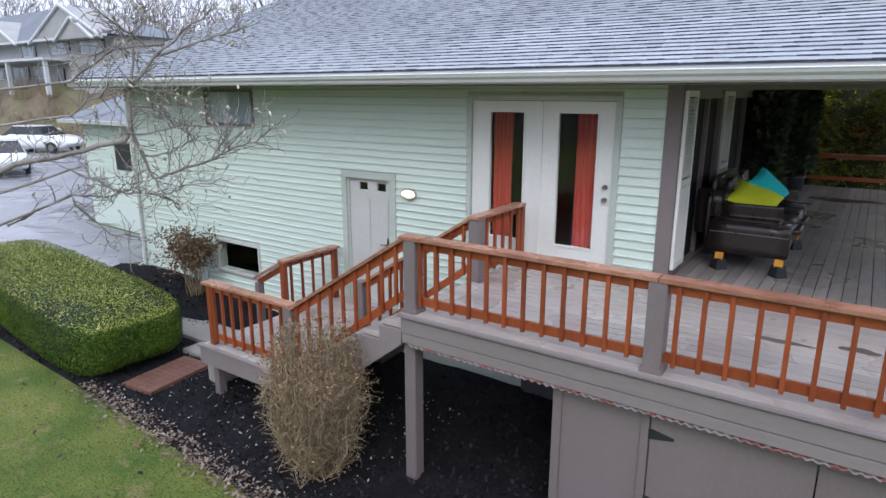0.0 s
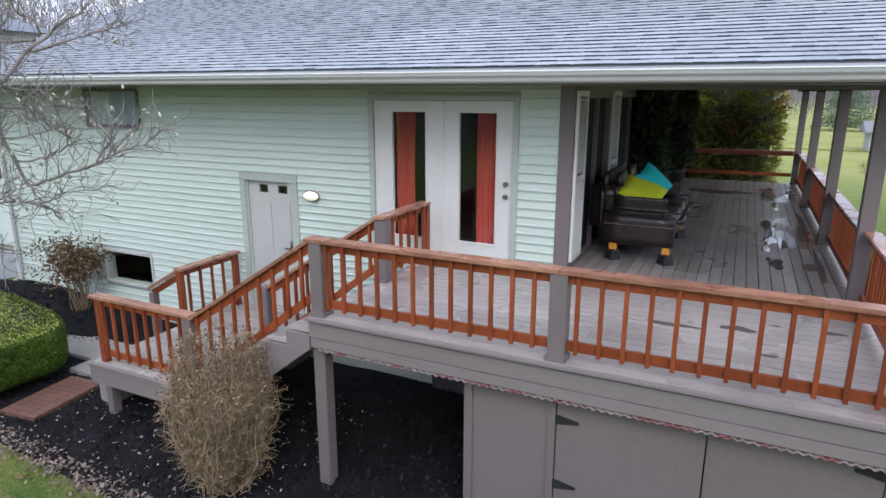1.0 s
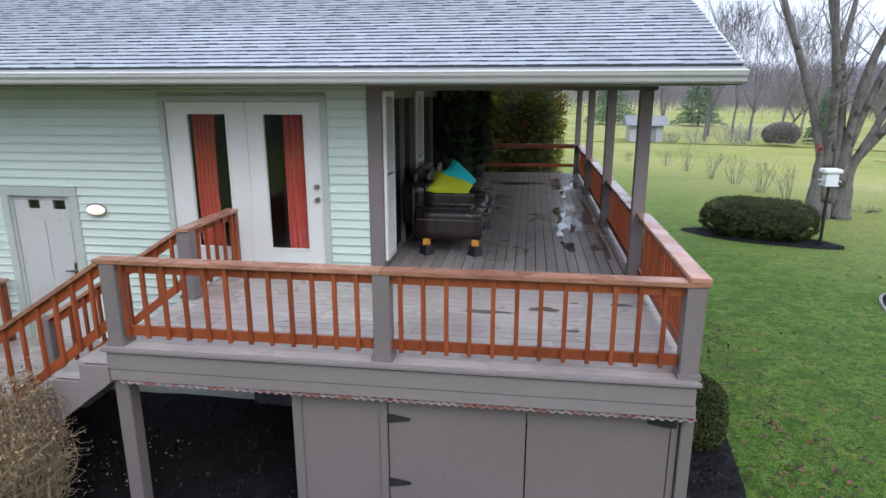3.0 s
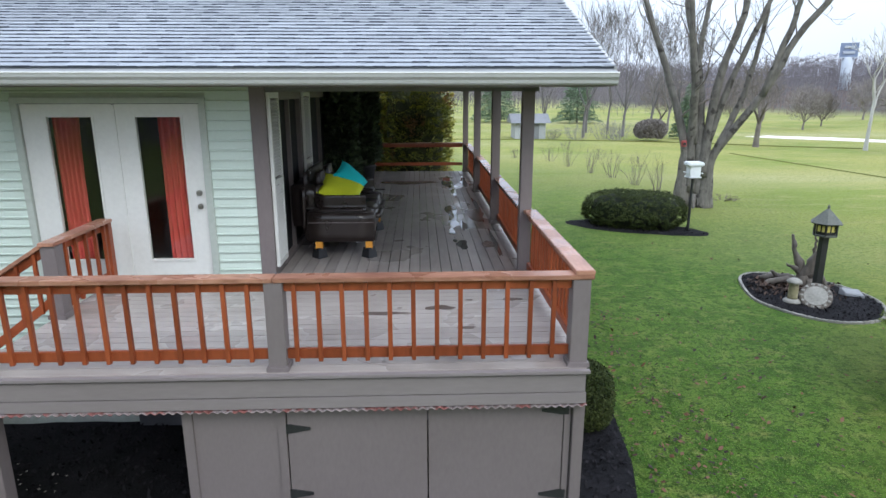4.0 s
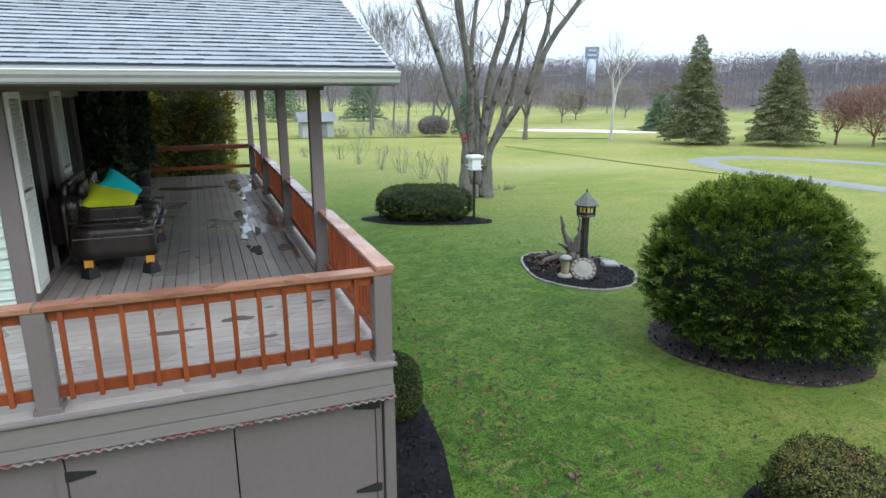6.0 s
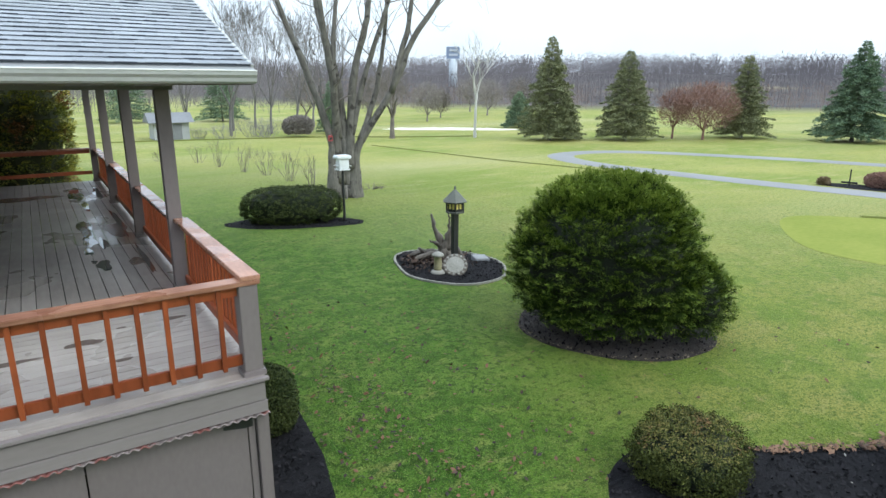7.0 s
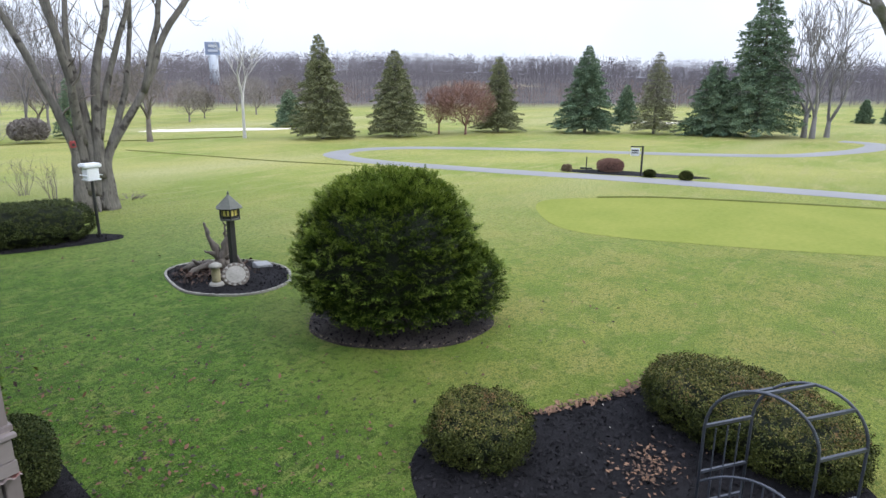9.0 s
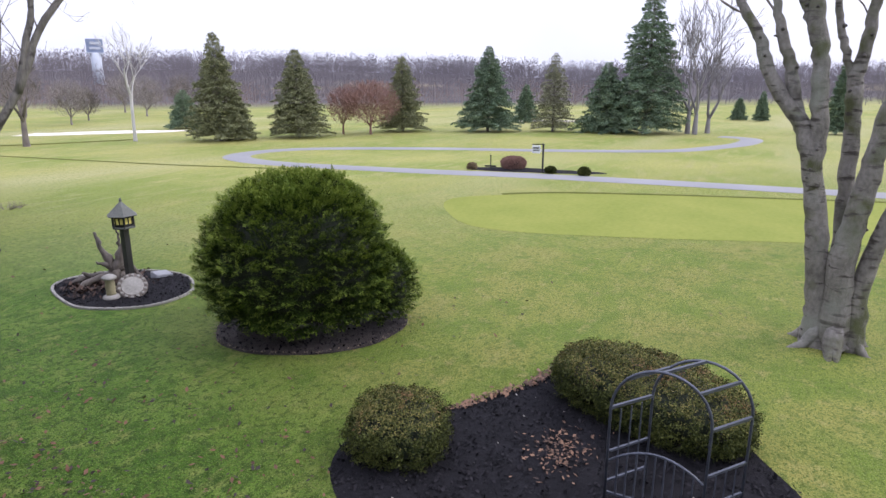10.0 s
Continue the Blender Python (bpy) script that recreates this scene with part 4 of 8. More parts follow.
# darker greens for the lawn near the deck, painting its shade into the colour
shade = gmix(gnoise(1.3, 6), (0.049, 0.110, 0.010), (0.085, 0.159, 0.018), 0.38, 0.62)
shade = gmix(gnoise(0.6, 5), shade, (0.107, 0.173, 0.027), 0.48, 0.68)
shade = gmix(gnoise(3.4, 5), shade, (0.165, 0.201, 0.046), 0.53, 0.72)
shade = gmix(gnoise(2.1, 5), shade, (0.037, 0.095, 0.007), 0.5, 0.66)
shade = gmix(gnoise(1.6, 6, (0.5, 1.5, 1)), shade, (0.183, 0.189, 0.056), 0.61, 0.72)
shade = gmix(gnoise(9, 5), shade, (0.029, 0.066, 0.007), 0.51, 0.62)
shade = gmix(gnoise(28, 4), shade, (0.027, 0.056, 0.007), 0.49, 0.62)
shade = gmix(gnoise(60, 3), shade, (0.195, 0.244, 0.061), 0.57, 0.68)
near = gmix(gnoise(0.9, 6), (0.124, 0.178, 0.024), (0.194, 0.221, 0.041), 0.36, 0.64)
near = gmix(gnoise(0.45, 5), near, (0.232, 0.221, 0.056), 0.44, 0.66)
near = gmix(gnoise(1.7, 5), near, (0.089, 0.143, 0.017), 0.52, 0.72)
near = gmix(gnoise(3.0, 5), near, (0.265, 0.240, 0.081), 0.54, 0.74)
near = gmix(gnoise(9, 5), near, (0.067, 0.103, 0.015), 0.5, 0.72)
near = gmix(gnoise(26, 4), near, (0.070, 0.103, 0.015), 0.49, 0.63)
near = gmix(gnoise(60, 3), near, (0.324, 0.335, 0.108), 0.58, 0.70)
far = gmix(gnoise(0.14, 5), (0.205, 0.25, 0.052), (0.33, 0.32, 0.098), 0.38, 0.62)
far = gmix(gnoise(0.07, 4, (0.25, 1.3, 1)), far, (0.36, 0.345, 0.16), 0.48, 0.66)
far = gmix(gnoise(1.1, 5, (0.4, 1.4, 1)), far, (0.33, 0.31, 0.12), 0.5, 0.7)
far = gmix(gnoise(9, 5), far, (0.13, 0.165, 0.036), 0.48, 0.72)
sepx = gn.new("ShaderNodeSeparateXYZ")
gl.new(gpos, sepx.inputs[0])
offx = gn.new("ShaderNodeMath")
offx.operation = "SUBTRACT"
gl.new(sepx.outputs["X"], offx.inputs[0])
offx.inputs[1].default_value = 2.0
left = gmix(gnoise(1.1, 5), (0.072, 0.115, 0.02), (0.14, 0.162, 0.036), 0.38, 0.62)
left = gmix(gnoise(3.1, 5), left, (0.20, 0.175, 0.075), 0.54, 0.72)
left = gmix(gnoise(26, 4), left, (0.045, 0.068, 0.015), 0.5, 0.7)
shade = gmix(offx.outputs[0], left, shade, -6.0, -1.0)
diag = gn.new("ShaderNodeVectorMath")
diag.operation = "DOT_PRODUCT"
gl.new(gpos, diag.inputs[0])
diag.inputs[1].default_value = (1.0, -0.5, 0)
# the painted shade gives way to open-lawn colour along this diagonal
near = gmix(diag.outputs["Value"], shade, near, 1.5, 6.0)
sep = gn.new("ShaderNodeVectorMath")
sep.operation = "DOT_PRODUCT"
gl.new(gpos, sep.inputs[0])
sep.inputs[1].default_value = (0.80, 0.60, 0)
base = gmix(sep.outputs["Value"], near, far, 14.0, 33.0)
woods = gmix(gnoise(0.05, 5), (0.062, 0.056, 0.060), (0.105, 0.092, 0.088), 0.4, 0.6)
woods = gmix(gnoise(0.012, 3), woods, (0.20, 0.17, 0.11), 0.6, 0.66)
base = gmix(sep.outputs["Value"], base, woods, 118.0, 150.0)
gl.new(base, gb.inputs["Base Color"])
gbump = gn.new("ShaderNodeBump")
gbump.inputs["Strength"].default_value, gbump.inputs["Distance"].default_value = 0.8, 0.045
gl.new(gnoise(35, 5), gbump.inputs["Height"])
gl.new(gbump.outputs["Normal"], gb.inputs["Normal"])

radii = np.concatenate([[0.01], np.geomspace(0.6, 2500, 120)])
NA = 240
ang = np.linspace(0, 2 * np.pi, NA, endpoint=False)
gx, gy = np.outer(radii, np.cos(ang)), np.outer(radii, np.sin(ang))
gverts = np.stack([gx, gy, ground_z(gx, gy)], -1).reshape(-1, 3)
ii, jj = np.meshgrid(np.arange(len(radii) - 1), np.arange(NA), indexing="ij")
gfaces = np.stack([ii * NA + jj, (ii + 1) * NA + jj, (ii + 1) * NA + (jj + 1) % NA, ii * NA + (jj + 1) % NA], -1).reshape(-1, 4)
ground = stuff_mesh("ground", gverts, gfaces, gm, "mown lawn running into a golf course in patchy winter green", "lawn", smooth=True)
ground["kind"] = "structure"

# beds, paths, drive
BED_L = [(-19, 4.35), (-14, 4.2), (-11, 4.05), (-8.5, 3.96), (-7, 3.85), (-5.3, 3.75), (-3.5, 3.6), (-1, 3.7), (1.2, 4.2), (2.2, 5.4), (2.5, 6.6), (2.65, 8), (2.6, 12), (2.5, 21), (1.2, 21), (1.2, 7.7), (-14, 7.7), (-14, 6.3), (-19, 6.2)]
patch("mulch_bed", BED_L, 0.03, M_MULCH, "black mulch bed along the deck and house", "flower bed", 0.22)
def rounded(pts, k=6):
    """A closed outline drawn smoothly through a few points."""
    n, out = len(pts), []
    for i in range(n):
        p0, p1, p2, p3 = (Vector(pts[(i + j) % n]) for j in (-1, 0, 1, 2))
        for s in range(k):
            t = s / k
            q = 0.5 * (2 * p1 + (p2 - p0) * t + (2 * p0 - 5 * p1 + 4 * p2 - p3) * t * t + (3 * p1 - p0 - 3 * p2 + p3) * t ** 3)
            out.append((q.x, q.y))
    return out


BED_R = rounded([(4.95, 4.18), (5.5, 4.5), (6.1, 4.45), (7.0, 3.78), (8.3, 2.98), (9.1, 2.6), (9.45, 1.8), (9.1, 0.8), (8.4, 0.15), (7.8, -0.24), (7.2, -0.66), (6, -1.4), (4, -1.8), (3.4, 0), (3.9, 2.0), (4.4, 3.4)])
patch("mulch_bed", BED_R, 0.04, M_MULCH, "black mulch bed round the clipped shrubs", "flower bed", 0.35)
YEW_BED = blob(8.86, 7.62, 1.62, 1.82, 60, 0.02, 1.2, radians(35))
patch("mulch_bed", YEW_BED, 0.04, M_BROWNMULCH, "dark mulch ring under the large yew", "flower bed", 0.35)
ORN_BED = rounded([(7.2, 12.75), (7.25, 12.1), (7.65, 11.4), (8.15, 11.08), (8.8, 11.1), (9.25, 11.4), (9.7, 12.1), (9.75, 12.9), (9.4, 13.8), (8.75, 14.35), (8.1, 14.45), (7.6, 14.0)], 5)
patch("mulch_bed", ORN_BED, 0.05, M_MULCH, "black mulch bed with garden ornaments", "flower bed", 0.3)
HED_BED = blob(7.0, 19.9, 2.3, 0.95, 60, 0.04, 2.0, radians(-27))
patch("mulch_bed", HED_BED, 0.04, M_MULCH, "dark mulch bed under the oval hedge", "flower bed", 0.35)
patch("driveway", [(-14.4, 6.6), (-19, 6.6), (-26, 7.2), (-60, 12), (-70, 30), (-45, 32), (-24, 24), (-20.2, 17), (-20.2, 9.4), (-14.4, 9.4)], 0.06, M_ASPHALT, "wet gray asphalt driveway", "driveway", 0.7)
ribbon("cart_path", [(59.4, 4.2), (59.1, 3.0), (58.0, 1.9), (56.0, 1.6), (52.6, 2.2), (49.5, 3.6), (46, 5.8), (43.9, 9.2), (41.8, 14.7), (40.1, 20.5), (37.6, 26.1), (35.4, 29.4), (33.1, 31.0), (30.8, 31.2), (29.0, 30.2), (28.0, 28.1), (27.65, 25.2), (27.95, 21.35), (28.4, 17.9), (28.9, 14.7), (29.5, 11.9), (29.9, 9.0), (30.2, 6.3), (30.6, 2.5), (30.84, -0.9), (31.1, -4.2), (32, -16), (36, -40)], 1.7, 0.02, M_PATH, "narrow gray asphalt cart path curving across the course", "path")
patch("sand_bunker", blob(38, 56.5, 2.2, 7.5, 40, 0.12, 1.0, radians(48)), 0.1, M_SAND, "pale sand bunker on the golf course", "bunker", 1.5)
patch("sand_bunker", blob(76, 25, 1.5, 5.0, 30, 0.12, 2.0, radians(20)), 0.1, M_SAND, "small pale sand bunker on the golf course", "bunker", 1.5)
GREEN = rounded([(20.6, 10.9), (22.4, 11.2), (24, 9.6), (25.4, 7.6), (27, 3.3), (28.3, -1.2), (29.3, -5), (30, -11), (27, -13.5), (22.6, -8), (21, -3), (20.3, -0.7), (19.2, 2.2), (18.4, 4.6), (17.8, 7.1), (18.2, 8.9)])
patch("putting_green", GREEN, 0.012, mat("smooth_mown_green", (0.17, 0.205, 0.038), (0.245, 0.26, 0.062), 0.9, 6, 0.5, 0.2, spec=0.1), "smooth light green mown area on the course", "lawn", 0.8)
# narrow dark green strips along the green's far edge and across the course
M_DARKSTRIP = mat("dark_green_strip", (0.09, 0.105, 0.025), (0.16, 0.17, 0.045), 0.9, 8, 1, 0.6, spec=0.1)
ribbon("rough_edge", [(24, 9.9), (25.5, 7.8), (27.1, 3.4), (28.4, -1.2), (29.4, -5), (30.1, -11)], 0.24, 0.025, M_DARKSTRIP, "narrow dark strip along the light green", "lawn edge")
ribbon("rough_edge", [(22.1, 43.8), (23.3, 36.9), (24.3, 30.5), (25.3, 26.4), (25.9, 23.5)], 0.24, 0.025, M_DARKSTRIP, "narrow dark strip across the course", "lawn edge")
patch("sign_bed", blob(31.6, 11.4, 0.9, 3.8, 40, 0.08, 0.5, radians(10)), 0.04, M_MULCH, "mulch bed beside the cart path", "flower bed", 0.6)
solid("walkway", Build().box(-12.5, -7.75, 6.05, 6.75, 0.0, 0.09).box(-9.35, -8.1, 5.65, 6.05, 0.0, 0.089), M_CONCRETE, "pale concrete walk beside the hedge", "path", kind="structure", bevel=0.01)

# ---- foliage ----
# near-black core colour stands for the shade between a bush's leaves
M_YEWCORE = mat("dark_bush_core", (0.006, 0.010, 0.004), (0.014, 0.02, 0.008), 0.9, 20, 2, 0)
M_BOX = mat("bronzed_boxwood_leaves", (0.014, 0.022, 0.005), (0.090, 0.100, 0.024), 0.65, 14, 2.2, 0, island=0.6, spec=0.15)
# hedge green kept dark so the sides carry painted shade
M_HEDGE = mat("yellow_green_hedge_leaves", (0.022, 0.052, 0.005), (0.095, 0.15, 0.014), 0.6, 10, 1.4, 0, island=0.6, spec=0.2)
M_ARB = mat("arborvitae_sprays", (0.05, 0.075, 0.010), (0.26, 0.26, 0.032), 0.6, 6, 1.5, 0, island=0.6, stain=(1.3, (0.17, 0.075, 0.03), 0.56, 0.64))
# blue-green needles, lightened so the colour includes distance haze
M_FIR = mat("hazy_blue_green_fir_needles", (0.088, 0.142, 0.090), (0.215, 0.285, 0.175), 0.7, 3, 0.5, 0, island=0.6, spec=0.25)
M_FIRP = mat("pale_thin_fir_needles", (0.15, 0.155, 0.095), (0.31, 0.31, 0.19), 0.7, 3, 0.5, 0, island=0.6, spec=0.25)
M_BARK = mat("gray_maple_bark", (0.075, 0.068, 0.058), (0.205, 0.19, 0.168), 0.85, 14, 2.5, 1.0, 24, stretch=(1, 1, 0.22), stain=(3.2, (0.04, 0.035, 0.03), 0.56, 0.66), height=0.035)
M_TWIG = mat("gray_brown_twigs", (0.10, 0.085, 0.075), (0.22, 0.19, 0.17), 0.85, 20, 2, 0, island=0.5)
M_HAZETWIG = mat("pale_gray_twigs", (0.15, 0.14, 0.145), (0.28, 0.265, 0.27), 0.9, 10, 1, 0, island=0.6)
M_DRY = mat("dry_tan_twigs", (0.15, 0.108, 0.062), (0.31, 0.235, 0.145), 0.8, 20, 3, 0, island=0.8)
M_FARTWIG = mat("far_bare_wood", (0.10, 0.092, 0.094), (0.20, 0.185, 0.185), 0.9, 2, 0.3, 0, island=0.6)
M_RUSSET = mat("russet_bare_crown", (0.19, 0.10, 0.08), (0.31, 0.185, 0.15), 0.9, 4, 0.4, 0, island=0.7)


def leaves(points, normals, size, rs, flat=0.5, aspect=2.2, jitter=0.9, face=None):
    """A small pointed blade at every point, roughly along the outward way."""
    n = len(points)
    d = normals + rs.normal(0, jitter, (n, 3))
    d /= np.linalg.norm(d, axis=1)[:, None]
    s = np.cross(d, rs.normal(0, 1, (n, 3)) if face is None else face + rs.normal(0, 0.3, (n, 3)))
    s /= np.linalg.norm(s, axis=1)[:, None] + 1e-9
    L = (size * rs.uniform(0.6, 1.4, n))[:, None]
    w = L / aspect
    v = np.stack([points - s * w * 0.1, points + d * L * 0.5 - s * w * 0.5, points + d * L, points + d * L * 0.5 + s * w * 0.5], 1).reshape(-1, 3)
    f = np.arange(n * 4).reshape(n, 4)
    return v, f


def lump(x, y, z, k, seed):
    """Cheap smooth unevenness."""
    return (np.sin(x * k + seed) * np.sin(y * k * 1.13 + 2 * seed) + np.sin(z * k * 1.2 + 3 * seed) * np.sin((x + y) * k * 0.7) + 0.5 * np.sin(x * k * 2.3 + seed) * np.sin((y + z) * k * 2.1)) / 2


def shrub(name, centre, rx, ry, rz, rot, count, size, material, label, category="shrub", power=2.4, seed=1, wob=0.05, zc=0.45, core=M_YEWCORE, jitter=0.9, layers=0.12, taper=0.0, clump=0.0, clumps=0, flat=0.55, aspect=2.2, lay=0.0, spray=None, tip=None, waist=0.0):
    """A clipped or rounded bush: a dark inner body and a coat of many small blades, on the ground."""
    rs = np.random.default_rng(seed)
    cx, cy = centre
    g0 = gz(cx, cy)
    t = thing(name, (cx, cy, g0), label, category)
    n = count
    u = rs.normal(0, 1, (n, 3))
    u /= np.linalg.norm(u, axis=1)[:, None]
    u[:, 2] = np.where(u[:, 2] < -0.75, -u[:, 2], u[:, 2])
    k = (np.abs(u) ** power).sum(1) ** (-1 / power)
    p = u * k[:, None]
    shape = np.array([rx, ry, rz])
    p = p * shape
    w = 1 + wob * lump(p[:, 0], p[:, 1], p[:, 2], 2.6 / max(rx, 0.5) * 1.6, seed) + wob * 0.6 * lump(p[:, 0], p[:, 1], p[:, 2], 7 / max(rx, 0.5), seed + 1)
    nrm = np.sign(u) * np.abs(p / shape) ** (power - 1) / shape
    nrm /= np.linalg.norm(nrm, axis=1)[:, None]
    p = p * w[:, None]
    if clumps:
        k = rs.integers(0, clumps, n)
        o = rs.normal(0, 1, (n, 3))
        o /= np.linalg.norm(o, axis=1)[:, None]
        o *= (rs.uniform(0.2, 1, n) ** 0.5)[:, None] * clump
        o[:, 2] *= flat
        inward = rs.uniform(-0.6, 1.0, clumps) * layers * 0.6
        p, nrm = p[k] - nrm[k] * inward[k][:, None] + o, nrm[k] + o / clump * 0.8
        nrm /= np.linalg.norm(nrm, axis=1)[:, None]
    else:
        p -= nrm * (rs.uniform(0, 1, n) ** 1.5 * layers)[:, None]
    tz = np.clip((p[:, 2] / rz + 1) / 2, 0, 1)
    p[:, :2] *= (1 - taper * tz - waist * np.clip(1 - tz / 0.42, 0, 1) ** 1.5)[:, None]
    c, s = math.cos(rot), math.sin(rot)
    R = np.array([[c, -s, 0], [s, c, 0], [0, 0, 1]])
    off = np.array([cx, cy, g0 + rz * zc * 2])
    pw, nw = p @ R.T + off, nrm @ R.T
    keep = pw[:, 2] > g0 + 0.04
    pw, nw = pw[keep], nw[keep]
    tips_at = None
    if spray:
        nc, L, W = spray
        pc, ncen = pw[:nc] - nw[:nc] * (rs.uniform(0, 1, len(pw[:nc])) ** 1.3 * layers)[:, None], nw[:nc]
        per = max(1, count // len(pc))
        shelf = np.sin(pc[:, 2] * 19 + 2.4 * np.sin(pc[:, 0] * 2.3 + seed) + 2.1 * np.sin(pc[:, 1] * 2.7) + rs.normal(0, 0.5, len(pc)))
        pc = pc + ncen * (shelf * 0.06)[:, None]
        d = ncen * np.array([0.95, 0.95, 0.6]) + np.array([0, 0, 0.16]) + rs.normal(0, 0.24, pc.shape)
        d /= np.linalg.norm(d, axis=1)[:, None]
        sd_ = np.cross(d, np.array([0, 0, 1.0]) + rs.normal(0, 0.3, pc.shape))
        sd_ /= np.linalg.norm(sd_, axis=1)[:, None]
        fan = np.cross(sd_, d)
        k = np.repeat(np.arange(len(pc)), per)
        size_k = rs.uniform(0.6, 1.25, len(pc))[k]
        u_, v_ = rs.uniform(0, 1, len(k)) ** 0.75, rs.normal(0, 0.45, len(k))
        pw = pc[k] + d[k] * ((u_ - 0.6) * L * size_k)[:, None] + sd_[k] * (v_ * W * size_k * (1.15 - 0.7 * u_))[:, None] + fan[k] * (rs.normal(0, 0.014, len(k)) - 0.22 * W * v_ ** 2 + 0.1 * L * u_ ** 2)[:, None]
        nw = d[k] * 0.9 + sd_[k] * (np.sign(v_) * 0.5)[:, None] + fan[k] * 0.15
        ok = pw[:, 2] > g0 + 0.06
        # light tips favour upward faces and shelves: new growth plus painted sky highlights
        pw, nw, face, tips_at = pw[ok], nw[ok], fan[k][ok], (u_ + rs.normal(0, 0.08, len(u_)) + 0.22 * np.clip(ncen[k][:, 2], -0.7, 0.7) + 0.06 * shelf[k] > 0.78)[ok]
        v, f = leaves(pw, nw, size, rs, jitter=0.22, aspect=aspect, face=face)
    elif lay:
        along = np.cross(nw, rs.normal(0, 1, nw.shape))
        along /= np.linalg.norm(along, axis=1)[:, None] + 1e-9
        v, f = leaves(pw, along * lay + nw * (1.1 - lay), size, rs, jitter=0.25, aspect=aspect, face=nw)
    else:
        v, f = leaves(pw, nw + np.array([0, 0, 0.25]), size, rs, jitter=0.5 if aspect > 3 else jitter, aspect=aspect)
    # solid inner body; its dark colour reads as shaded gaps in the foliage
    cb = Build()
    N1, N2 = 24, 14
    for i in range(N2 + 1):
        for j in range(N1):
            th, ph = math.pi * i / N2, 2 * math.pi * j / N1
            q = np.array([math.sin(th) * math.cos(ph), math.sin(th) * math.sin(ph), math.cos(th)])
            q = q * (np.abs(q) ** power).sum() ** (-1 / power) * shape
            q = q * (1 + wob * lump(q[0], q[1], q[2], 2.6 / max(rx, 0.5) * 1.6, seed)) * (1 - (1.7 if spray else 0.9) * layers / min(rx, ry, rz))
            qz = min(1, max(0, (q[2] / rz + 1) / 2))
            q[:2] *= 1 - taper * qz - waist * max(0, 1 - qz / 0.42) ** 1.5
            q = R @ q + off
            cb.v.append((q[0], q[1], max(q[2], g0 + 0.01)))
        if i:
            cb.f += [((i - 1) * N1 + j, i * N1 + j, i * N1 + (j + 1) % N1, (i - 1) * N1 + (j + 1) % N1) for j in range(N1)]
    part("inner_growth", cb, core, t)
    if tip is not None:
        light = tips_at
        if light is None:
            # upward-facing leaves take the pale colour: new growth and painted top light together
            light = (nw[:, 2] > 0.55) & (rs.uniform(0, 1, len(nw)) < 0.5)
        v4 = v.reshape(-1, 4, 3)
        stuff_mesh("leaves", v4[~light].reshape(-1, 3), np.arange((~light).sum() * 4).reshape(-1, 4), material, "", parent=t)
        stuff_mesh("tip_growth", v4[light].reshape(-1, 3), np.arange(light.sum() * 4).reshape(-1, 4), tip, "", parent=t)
    else:
        stuff_mesh("leaves", v, f, material, "", parent=t)
    return t


# dark needles and pale tips: natural tip colour, contrast pushed to paint light and shade
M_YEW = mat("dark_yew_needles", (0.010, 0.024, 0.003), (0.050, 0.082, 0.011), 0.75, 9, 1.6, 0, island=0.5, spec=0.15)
M_YEWTIP = mat("lit_yew_tips", (0.072, 0.120, 0.013), (0.205, 0.26, 0.04), 0.7, 9, 1.6, 0, island=0.5, spec=0.15)
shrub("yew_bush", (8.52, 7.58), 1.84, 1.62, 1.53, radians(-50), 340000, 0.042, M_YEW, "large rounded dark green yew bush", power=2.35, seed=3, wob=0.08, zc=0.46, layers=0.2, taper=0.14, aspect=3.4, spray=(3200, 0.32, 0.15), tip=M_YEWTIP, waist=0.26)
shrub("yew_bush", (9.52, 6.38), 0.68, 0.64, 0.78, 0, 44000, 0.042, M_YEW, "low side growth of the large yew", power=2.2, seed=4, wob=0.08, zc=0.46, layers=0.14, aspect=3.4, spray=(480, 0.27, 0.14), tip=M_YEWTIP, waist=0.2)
M_DARKHEDGE = mat("dark_hedge_leaves", (0.016, 0.028, 0.008), (0.068, 0.082, 0.024), 0.65, 14, 2.2, 0, island=0.6, spec=0.15)
# top-only leaf colours, brightened to stand for sky light on clipped tops
M_BOXTIP = mat("lit_bronzed_boxwood_tips", (0.055, 0.062, 0.014), (0.19, 0.165, 0.05), 0.65, 14, 2.2, 0, island=0.7, spec=0.15, stain=(3.0, (0.17, 0.10, 0.045), 0.55, 0.66))
M_HEDGETIP = mat("lit_hedge_top_tips", (0.13, 0.17, 0.02), (0.36, 0.37, 0.09), 0.6, 10, 1.4, 0, island=0.7, spec=0.2, stain=(9.0, (0.5, 0.47, 0.2), 0.56, 0.66))
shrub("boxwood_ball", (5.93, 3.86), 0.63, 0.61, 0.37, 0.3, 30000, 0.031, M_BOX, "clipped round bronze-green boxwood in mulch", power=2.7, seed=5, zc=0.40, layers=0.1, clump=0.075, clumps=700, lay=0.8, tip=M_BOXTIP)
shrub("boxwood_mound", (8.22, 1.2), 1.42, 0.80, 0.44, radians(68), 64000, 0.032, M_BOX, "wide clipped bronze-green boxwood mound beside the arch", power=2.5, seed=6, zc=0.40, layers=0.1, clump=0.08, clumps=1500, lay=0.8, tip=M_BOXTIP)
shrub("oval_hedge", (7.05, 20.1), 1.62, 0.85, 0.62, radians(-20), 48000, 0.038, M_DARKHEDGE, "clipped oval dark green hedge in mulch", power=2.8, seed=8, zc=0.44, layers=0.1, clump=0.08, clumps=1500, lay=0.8)
